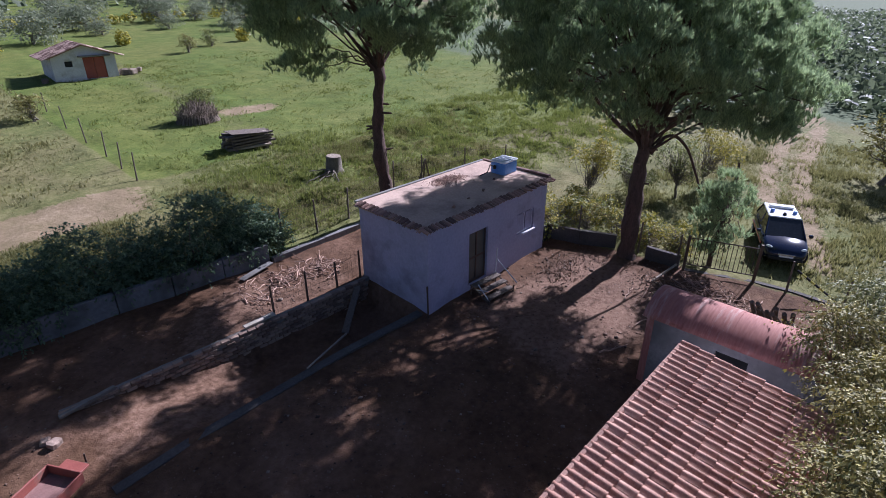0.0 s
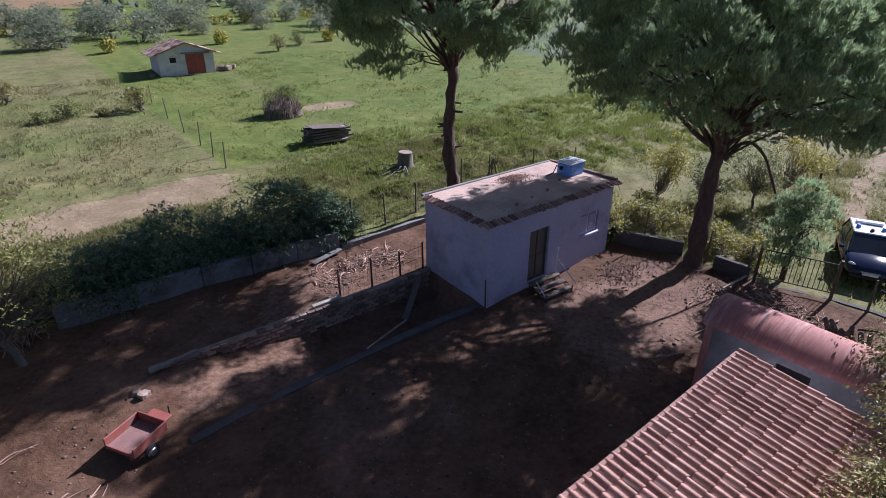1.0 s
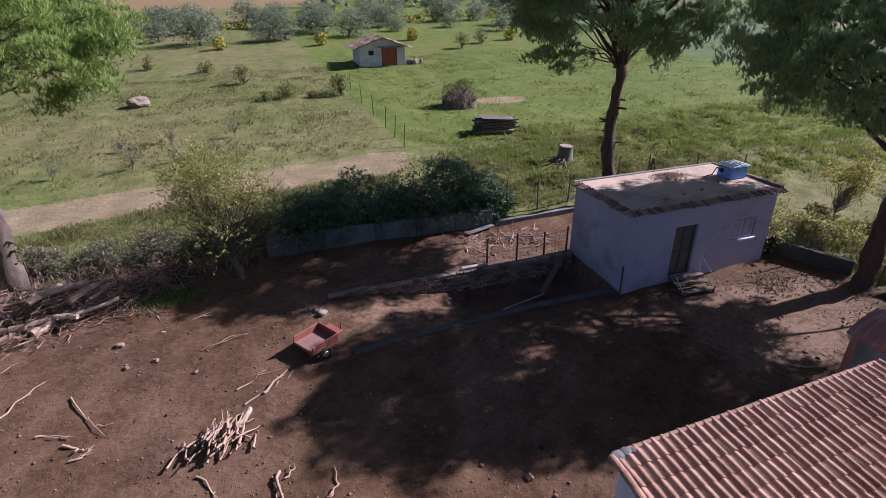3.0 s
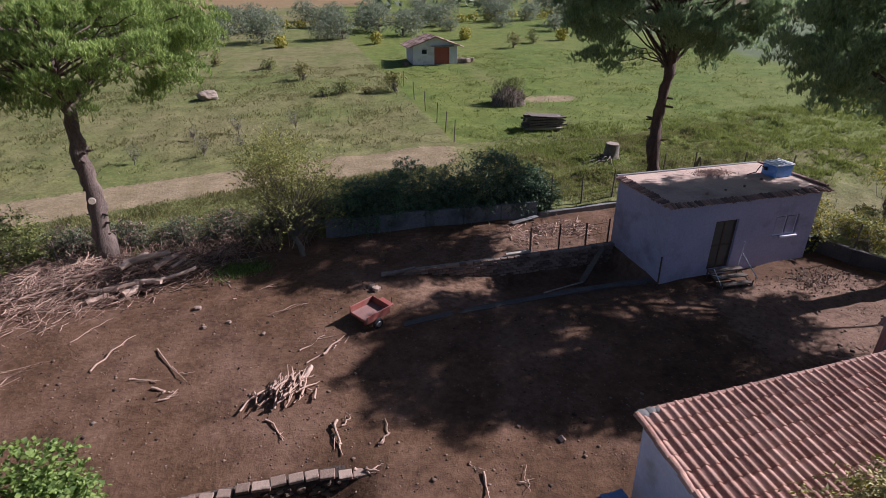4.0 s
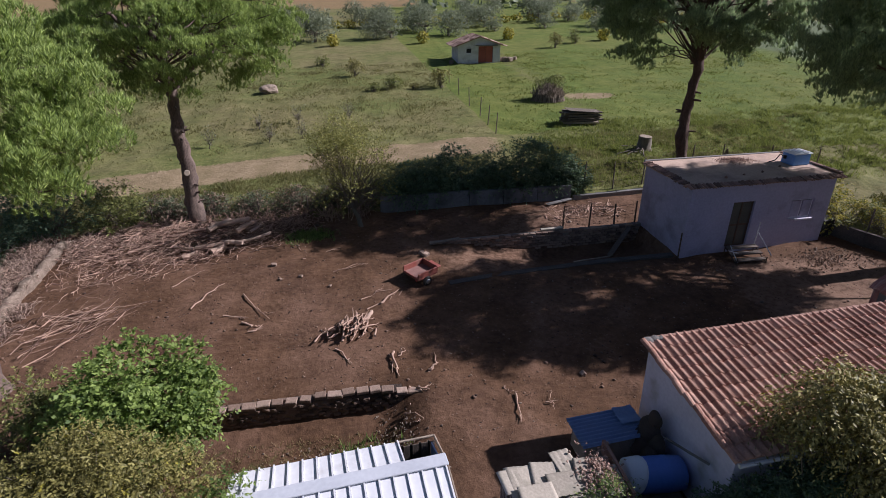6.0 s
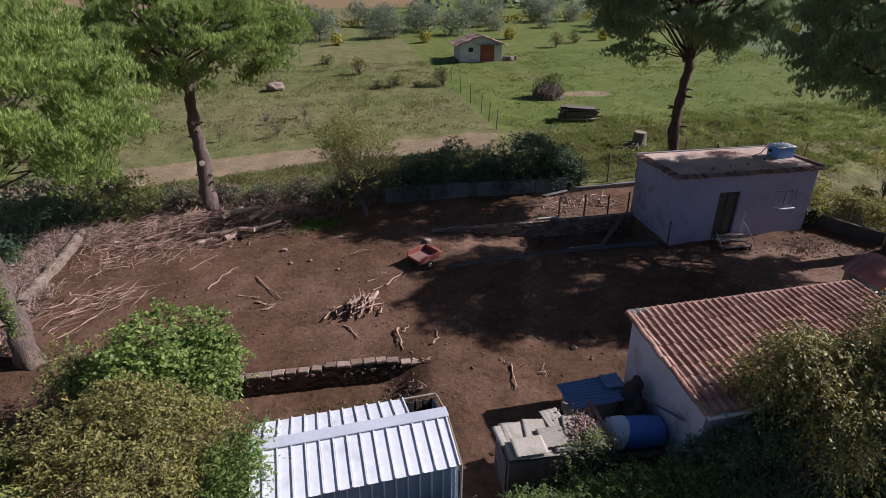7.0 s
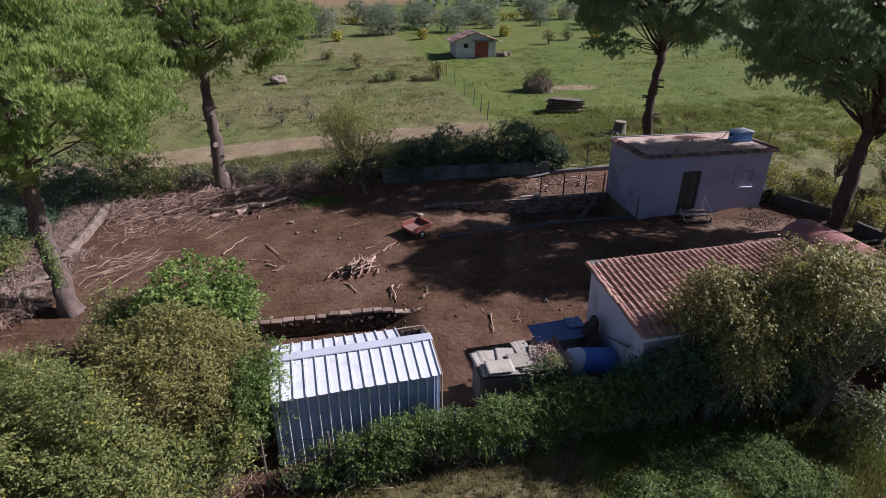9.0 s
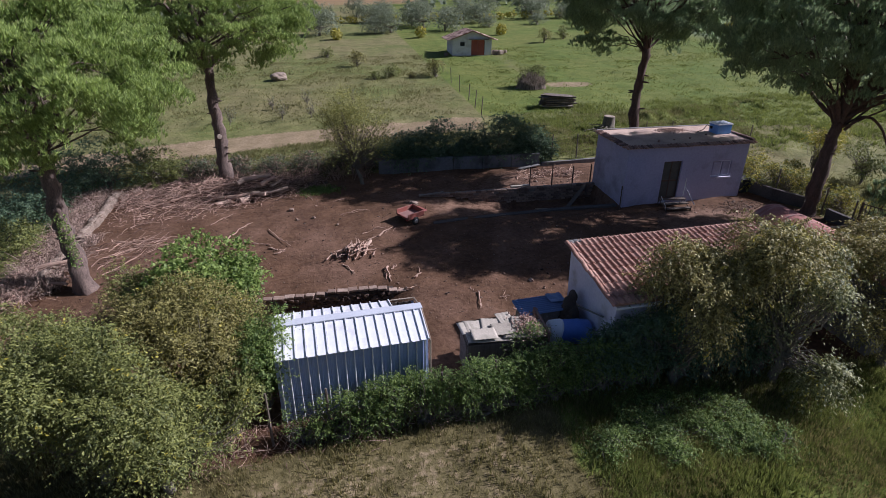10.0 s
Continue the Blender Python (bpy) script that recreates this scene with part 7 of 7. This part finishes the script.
def build_cabin():
    X0, X1, Y0, Y1 = 9.9, 15.0, 59.2, 63.6
    z0 = gz(12.4, 60)
    ob = thing("field_cabin", pose(12.45, 61.4, z0), "small whitewashed field cabin with a tile roof and red door", "cabin")
    inv = ob.matrix_world.inverted()

    def p(name, bm, mat, parent=ob, label=""):
        o = part(name, bm, mat, parent, label)
        o.matrix_parent_inverse = inv if parent is ob else Matrix()
        return o
    H, R = 1.95, 2.85
    bm = walls_with_openings(bmesh.new(), "x", Y0, 0.25, X0, X1, z0 - 0.6, z0 + H, [(12.35, 14.1, z0 - 0.1, z0 + 1.75), (10.9, 11.5, z0 + 1.0, z0 + 1.5)])
    p("wall", bm, M_LIMEWASH, label="whitewashed flaking front wall")
    p("wall", boxed(X0, Y0 + 0.25, z0 - 0.6, X0 + 0.25, Y1, z0 + H), M_LIMEWASH)
    p("wall", boxed(X1 - 0.25, Y0 + 0.25, z0 - 0.6, X1, Y1, z0 + H), M_LIMEWASH)
    p("wall", boxed(X0 + 0.25, Y1 - 0.25, z0 - 0.4, X1 - 0.25, Y1, z0 + H), M_LIMEWASH)
    xm = (X0 + X1) / 2
    for y in (Y0, Y1 - 0.2):
        b = bmesh.new()
        tri = [(X0, z0 + H), (X1, z0 + H), (xm, z0 + R - 0.06)]
        a = [b.verts.new((x, y, z)) for x, z in tri]
        c = [b.verts.new((x, y + 0.2, z)) for x, z in tri]
        b.faces.new(a)
        b.faces.new(c[::-1])
        for i in range(3):
            j = (i + 1) % 3
            b.faces.new((a[i], c[i], c[j], a[j]))
        p("gable", b, M_LIMEWASH)
    me = tile_mesh("cabin_tile", 0.5, 0.24, mat=M_TILE)
    for s in (-1, 1):
        ang = math.degrees(math.atan2(R - H, xm - X0))
        L = math.hypot(R - H, xm - X0) + 0.35
        m = pose(xm, Y0 - 0.3, z0 + R, 0, 0, 0) @ pose(0, 0, 0, 0, ang * s, 0)
        b = bmesh.new()
        box(b, 0 if s > 0 else -L, 0, -0.09, L if s > 0 else 0, Y1 - Y0 + 0.5, -0.02, m=m)
        roof = p("roof", b, M_OLDTILE, label="brown clay tile roof")
        rest = bmesh.new()
        nc, nr = int((Y1 - Y0 + 0.5) / 0.27), int(L / 0.42)
        for c in range(nc + 1):
            for r in range(nr + 1):
                q = m @ pose(s * r * 0.42, c * 0.27, 0.0, 0, 0, 90 if s > 0 else -90) @ pose(0, 0, 0, random.uniform(-2, 2), random.uniform(-3, 3), random.uniform(-2, 2))
                k0 = len(rest.verts)
                rest.from_mesh(me)
                rest.verts.ensure_lookup_table()
                bmesh.ops.transform(rest, matrix=q, verts=rest.verts[k0:])
        tagged(p("roof_tile", rest, M_CABINTILE, roof), kind="stuff")
    d = p("door", boxed(12.37, Y0 + 0.08, z0 - 0.1, 13.22, Y0 + 0.14, z0 + 1.72), M_REDDOOR, label="red brown double door")
    p("door_leaf", boxed(13.24, Y0 + 0.08, z0 - 0.1, 14.08, Y0 + 0.14, z0 + 1.72), M_REDDOOR, d)
    p("lintel", boxed(12.0, Y0 - 0.3, z0 + 1.78, 14.6, Y0 + 0.02, z0 + 1.9, 0.01), M_CONCRETE, label="concrete canopy over the door")
    p("window", boxed(10.92, Y0 + 0.1, z0 + 1.02, 11.48, Y0 + 0.13, z0 + 1.48), M_GLASS)
    return ob


build_cabin()
for k, (x, y, s) in enumerate(((15.6, 59.6, 0.8), (16.3, 59.4, 0.7), (17.0, 59.8, 0.5), (9.2, 59.8, 0.6))):
    ob = link("farm_clutter", rock_mesh("clutter", 130 + k, M_STONE if k != 2 else M_WOOD, s, s * 0.8, s * 0.8), None)
    ob.matrix_world = pose(x, y, gz(x, y) + s * 0.25, 0, 0, 30 * k)
    tagged(ob, "dark lump of stacked clutter beside the cabin", "clutter", "clutter by the cabin")

# the bush-grown heap and the stack of timber
M_CANE = surf("weathered_cane", (0.12, 0.092, 0.072), (0.34, 0.27, 0.215), 3.0, 0.9, 0.2, island=0.8)
hp = thing("cane_stack", pose(14.3, 39.6, gz(14.3, 39.6)), "grey-brown stack of upright dry canes overgrown with brambles", "cane stack")
rng2 = np.random.default_rng(95)
pcs = []
for k in range(620):
    a, r = rng2.uniform(0, 2 * np.pi), rng2.random() ** 0.5
    x, y = 1.35 * r * math.cos(a), 1.0 * r * math.sin(a)
    h = 1.4 * (1 - 0.5 * r * r) * rng2.uniform(0.6, 1.15)
    pcs.append(tube_np([(x * 1.15, y * 1.15, -0.05), (x + 0.02, y, h * 0.55), (x * 0.95 + rng2.normal() * 0.28, y * 0.95 + rng2.normal() * 0.28, h)], [0.026, 0.024, 0.015], 4))
v, f = join_np(pcs)
tagged(np_mesh("cane", v, f, M_CANE, hp), kind="stuff")
v, f = spray_cloud([(0.7, 0.6, 1.5, 0.7, 0.5, 0.4), (-0.5, 0.5, 1.3, 0.5, 0.4, 0.3)], 260, 0.13, rng2)
np_mesh("bramble_shoots", v, f, M_GREENLEAF, hp, "green bramble shoots")
sp = thing("timber_stack", pose(14.3, 32.1, gz(14.3, 32.1), 0, 0, -4), "grey stack of old timber and sheets in the field", "timber stack")
rng = random.Random(12)
for r in range(5):
    for k in range(6):
        a = -0.7 + 0.26 * k + rng.uniform(-0.05, 0.05)
        part("board", boxed(-1.35 + rng.uniform(-0.2, 0.2), a, 0.1 + 0.17 * r, 1.35 + rng.uniform(-0.2, 0.2), a + 0.22, 0.22 + 0.17 * r, 0.015), M_POST if (r + k) % 5 else M_WOOD, sp).matrix_basis = pose(0, 0, rng.uniform(-0.02, 0.02), rng.uniform(-3, 3), rng.uniform(-2, 2), rng.uniform(-7, 7))
for x in (-1.0, 0.9):
    part("bearer", boxed(x - 0.08, -0.8, -0.1, x + 0.08, 0.95, 0.1, 0.01), M_POST, sp)
plank("sheet", (13.1, 32.0, gz(13, 32) + 1.06), (15.4, 31.9, gz(15.4, 31.9) + 0.98), 1.3, 0.03, M_POST, "grey weathered sheet covering the timber stack", "sheet")
# uprooted stump
su = thing("tree_stump", pose(15.7, 24.8, gz(15.7, 24.8)), "pale sawn tree stump with dead branches at its foot", "stump")
rng2 = np.random.default_rng(5)
hs = np.array([-0.1, 0.05, 0.2, 0.5, 0.75, 0.88])
tv, tf = tube_np(np.column_stack([0.02 * hs, 0.03 * hs, hs]), [0.62, 0.54, 0.46, 0.42, 0.41, 0.40], 14, 0.16, rng2)
bm = bmesh.new()
vs = [bm.verts.new(q) for q in tv]
for q in tf:
    bm.faces.new([vs[i] for i in q])
part("trunk", bm, M_GREYBARK, su, smooth_faces=True)
bm = bmesh.new()
bmesh.ops.create_cone(bm, cap_ends=True, segments=14, radius1=0.41, radius2=0.38, depth=0.06, matrix=pose(0.02, 0.03, 0.89, 3, 2))
part("sawn_top", bm, M_WOOD, su, "pale sawn face")
for _ in range(7):
    v, f = branch_np((-0.2, -0.2, 0.2), np.array([-1.5, -0.9, 0.12]) + rng2.normal(size=3) * np.array([0.5, 0.5, 0.12]), 0.05, rng2, 0.06)
    np_mesh("root", v, f, M_GREYBARK, su)
# rock in the pasture
bm = bmesh.new()
bmesh.ops.create_icosphere(bm, subdivisions=3, radius=0.7)
for v in bm.verts:
    v.co = Vector((v.co.x * 1.3, v.co.y, v.co.z * 0.7)) * (1 + 0.3 * noise.noise(v.co * 2.2) + 0.12 * noise.noise(v.co * 7))
rk = part("boulder", bm, M_STONE)
rk.matrix_world = pose(-10.5, 48.6, gz(-10.5, 48.6) + 0.3, 4, 3, 20)
tagged(rk, "grey weathered boulder in the pasture", "boulder")

# shrubs and saplings of the field
for k, (x, y, s) in enumerate(((5.9, 46.9, 1.0), (1.2, 47.6, 0.8), (-2.3, 54.6, 0.9), (-0.6, 46.8, 0.4), (3.2, 46.8, 0.35), (-6, 62, 0.8), (25, 68, 1.0), (29, 71, 1.1), (-12, 66, 0.8))):
    leaf_tree("field_shrub", (x, y), 1.2 * s, [(0, 0, 1.0 * s, 0.9 * s, 0.9 * s, 0.9 * s)], int(900 * s + 300), 0.16, M_GREENLEAF if k % 2 else M_AUTUMN, "small dark shrub in the pasture", 150 + k, "shrub", group="shrubs in the pasture", twigs=20, blobs=9)
for k, (x, y) in enumerate(((-8.6, 32.0), (-6.4, 32.6), (-4.0, 33.4), (-9.8, 36.0), (-7.0, 36.8), (-12.5, 31.5), (-3.0, 37.2))):
    leaf_tree("sapling", (x, y), 1.7, [(0, 0, 1.1, 0.5, 0.5, 0.7)], 120, 0.08, M_OLIVE, "thin bare sapling in the pasture", 170 + k, "sapling", group="saplings in the pasture", twigs=26, blobs=8, trunk_r=0.03, inner=0.1)

# vines and shrubs by the east fence
vr = random.Random(33)
for k, (x, y, h) in enumerate(((18.5, 13.8, 1.5), (19.3, 12.9, 1.3), (20.2, 11.6, 1.4), (20.9, 10.4, 1.3), (21.4, 9.2, 1.1), (21.7, 7.9, 0.9), (20.0, 14.9, 1.9), (21.6, 12.6, 1.2))):
    spots = [(vr.uniform(-0.9, 0.9), vr.uniform(-0.7, 0.7), h * vr.uniform(0.3, 1.0), vr.uniform(0.3, 0.7), vr.uniform(0.3, 0.6), vr.uniform(0.15, 0.4)) for _ in range(7)]
    leaf_tree("grape_vine", (x, y), h, spots, 1300, 0.11, M_VINE, "yellowing straggling grape vine on the east fence", 190 + k, "vine", group="vines on the east fence", twigs=60, blobs=3, inner=0.1, trunk_r=0.04, extra=(700, M_GREENLEAF, "green leaves"))
for k, (x, y, h, r) in enumerate(((23.0, 13.4, 3.4, 1.3), (26.8, 10.6, 3.4, 1.6), (29.4, 10.4, 3.0, 1.6), (25.0, 12.0, 2.6, 1.2))):
    spots = [(vr.uniform(-r, r) * 0.7, vr.uniform(-r, r) * 0.7, h * vr.uniform(0.35, 0.95), r * vr.uniform(0.35, 0.6), r * vr.uniform(0.35, 0.6), h * vr.uniform(0.12, 0.25)) for _ in range(6)]
    leaf_tree("young_tree", (x, y), h, spots, 3200, 0.11, M_GREENLEAF if k % 2 else M_VINE, "young airy tree with yellowing leaves beyond the fence", 200 + k, "tree", group="young trees beyond the fence", twigs=70, blobs=4, inner=0.15, trunk_r=0.06)
leaf_tree("olive_tree", (37.5, 3.8), 3.4, [(0, 0, 2.6, 2.0, 1.8, 1.3)], 3000, 0.2, M_AUTUMN, "gnarled olive tree beside the dirt track", 210, trunk_r=0.16, lean=(0.5, -0.3), twigs=30)
# shrubs at the left, under the pines
for k, (x, y, r, h) in enumerate(((-14.6, 19.9, 1.7, 1.5), (-17.0, 19.2, 2.0, 1.9), (-19.2, 17.6, 2.2, 1.7), (-19.0, 14.4, 1.8, 1.3), (-18.6, 11.0, 1.7, 1.2))):
    leaf_tree("evergreen_shrub", (x, y), h, [(0, 0, h * 0.7, r, r * 0.9, h * 0.8)], 6500, 0.12, M_GREENLEAF if k in (0, 4) else M_HEDGE, "dark evergreen shrub beyond the brushwood", 220 + k, "shrub", group="shrubs on the west side", twigs=20, blobs=18)

# ---- grass and far woods ----


def meadow(name, n, poly, h, mat, label, seed, clump=0.0, blades=5, width=0.014):
    rng = np.random.default_rng(seed)
    bx = [q[0] for q in poly]
    by = [q[1] for q in poly]
    x, y = rng.uniform(min(bx), max(bx), 8 * n), rng.uniform(min(by), max(by), 8 * n)
    keep = inside(x, y, poly) > 0
    keep &= inside(x, y, YARD) < 0.15
    keep &= rng.random(len(x)) < smooth(0, 2.2, inside(x, y, poly))
    if clump:
        keep &= rng.random(len(x)) < 0.15 + 0.85 * smooth(0.3, 0.75, vnoise(x * clump, y * clump, seed) * 0.6 + vnoise(x * clump * 3.3, y * clump * 3.3, seed + 1) * 0.4)
    keep &= rng.random(len(x)) > 1.1 * path_mask(x, y)
    x, y = x[keep][:n], y[keep][:n]
    hh = h * (0.5 + vnoise(x * 0.8, y * 0.8, seed + 5))
    v, f = grass_np(np.column_stack([x, y]), hh, rng, blades, 0.7, width)
    return tagged(np_mesh(name, v, f, mat), label, "grass", kind="stuff")


meadow("verge_grass", 30000, [(-14, 1.5), (18, 1.5), (18, -11), (-14, -11)], 0.17, M_VERGE, "dry yellow-green grass on the south verge", 301)
meadow("verge_grass", 14000, [(2.4, -0.8), (14, -0.6), (14, -6), (2.4, -6)], 0.17, M_LUSH, "fresh green grass under the trees", 302, 0.6)
meadow("field_grass", 30000, [(-26, 19.5), (26, 19), (30, 31), (-26, 27)], 0.15, M_GRASS, "rough pasture grass behind the yard", 303, 0.5, 5, 0.02)
meadow("field_grass", 20000, [(8, 19.5), (40, 15), (46, 34), (8, 33)], 0.2, M_LUSH, "tall lush grass tufts behind the house", 304, 0.9, 6, 0.016)
meadow("field_grass", 16000, [(-30, 28), (7, 30.5), (7, 62), (-30, 62)], 0.15, M_GRASS, "rough pasture grass tufts", 305, 0.35, 4, 0.03)
meadow("field_grass", 12000, [(7.5, 31), (46, 34), (50, 66), (7.5, 66)], 0.13, M_LUSH, "bright pasture grass tufts", 306, 0.4, 4, 0.03)
meadow("field_grass", 12000, [(20, 15), (45, 12), (45, -6), (22, 0.5)], 0.18, M_GRASS, "rough grass along the dirt track", 307, 0.5, 5, 0.02)
meadow("field_grass", 1100, [(19, 26.2), (32, 28.6), (36, 30.8), (33, 31), (19, 28.2)], 0.22, M_GRASS, "tall rough grass tufts on the field bank", 309, 1.4, 6, 0.016)
meadow("yard_weeds", 700, [(-6.6, 19), (-3.5, 19.2), (-3.5, 19.6), (-6.6, 19.6)], 0.2, M_LUSH, "green weeds at the hedge foot", 308)

rng = np.random.default_rng(15)
spots = np.column_stack([rng.normal(-5.1, 0.55, 420), rng.normal(16.9, 0.35, 420)])
v, f = grass_np(spots, 0.16, rng, 6, 0.8, 0.016)
tagged(np_mesh("green_weeds", v, f, M_IVY), "patch of green weeds on the yard before the hedge", "weeds", kind="stuff")
spots = np.column_stack([rng.normal(-2.95, 0.35, 260), rng.normal(3.9, 0.3, 260)])
v, f = grass_np(spots, 0.22, rng, 6, 0.8, 0.018)
tagged(np_mesh("green_weeds", v, f, M_IVY), "clump of green weeds beside the metal shed", "weeds", kind="stuff")
spots = np.column_stack([rng.uniform(-7.5, -1.9, 700), rng.uniform(2.4, 5.0, 700)])
v, f = grass_np(spots, 0.13, rng, 5, 0.8, 0.014)
tagged(np_mesh("dry_grass", v, f, M_DRYGRASS), "dry grass tufts between the dry wall and the shed", "grass", kind="stuff")

# a line of vines and the scrub at the top of the slope, then far woods
rng = np.random.default_rng(9)
bl = []
for k in range(60):
    x = -70 + k * 2.6
    y = 100 + rng.normal() * 1.0
    bl.append((x, y, gz(x, y) + 0.7, 1.2, 0.5, 0.7))
    y = 76 + rng.normal() * 3
    if k % 5 == 0:
        bl.append((x, y, gz(x, y) + 0.8, 0.9, 0.9, 0.9))
v, f = leaf_cloud(bl, 9000, 0.45, rng)
tagged(np_mesh("vineyard_rows", v, f, M_VINE), "yellow autumn vineyard rows below the far field", "vineyard", kind="stuff")
bl = []
for k in range(140):
    x, y = rng.uniform(10, 150), rng.uniform(125, 148)
    s = rng.uniform(1.2, 3.0)
    bl.append((x, y, gz(x, y) + s * 0.6, s * 1.3, s * 1.2, s))
near = []
for k in range(420):
    x = rng.uniform(52, 165) if k > 60 else rng.uniform(42, 60)
    y = (-0.04 + 0.62 * rng.random()) * x if k > 60 else rng.uniform(9, 34)
    s = rng.uniform(1.0, 2.4) * (1 + x / 160)
    if abs(y - (4.4 + 0.27 * (x - 24))) < 2.5 + s and x < 75:
        continue
    z = gz(x, y)
    for j in range(3):
        near.append((x + rng.normal() * s * 0.6, y + rng.normal() * s * 0.6, z + s * rng.uniform(0.4, 1.1), s * 0.8, s * 0.8, s * 0.6))
far = list(bl)
for k in range(420):
    x = rng.uniform(480, 1000) if k % 4 else rng.uniform(180, 480)
    y = rng.uniform(-0.1, 0.7) * x
    s = rng.uniform(4, 10)
    far.append((x, y, gz(x, y) + s * 0.4, s * 1.6, s * 1.6, s * 0.8))
v, f = leaf_cloud(near, 60000, 0.62, rng, inner=0.7, aspect=0.7)
tagged(np_mesh("slope_scrub", v, f, M_SCRUB), "grey-green olive trees and scrub on the eastern slope", "scrub", kind="stuff")
v, f = leaf_cloud(far, 30000, 2.2, rng, inner=0.8, aspect=0.8)
tagged(np_mesh("far_woods", v, f, M_SCRUB), "grey-green scrub and woods on the far slopes", "woods", kind="stuff")

# a white shed in the fields far to the east
far_shed = thing("far_shed", pose(415, 74, gz(415, 74)), "small white farm shed far off in the eastern fields", "shed")
part("wall", boxed(-4, -6, -0.5, 4, 6, 2.6, 0.05), M_WHITEWALL, far_shed)
gable = bmesh.new()
ring = [[gable.verts.new((x, y, z)) for x, z in ((-4.4, 2.55), (0, 4.0), (4.4, 2.55), (0, 3.8))] for y in (-6.4, 6.4)]
for k in range(4):
    gable.faces.new((ring[0][k], ring[0][(k + 1) % 4], ring[1][(k + 1) % 4], ring[1][k]))
part("roof", gable, M_WHITEMETAL, far_shed)
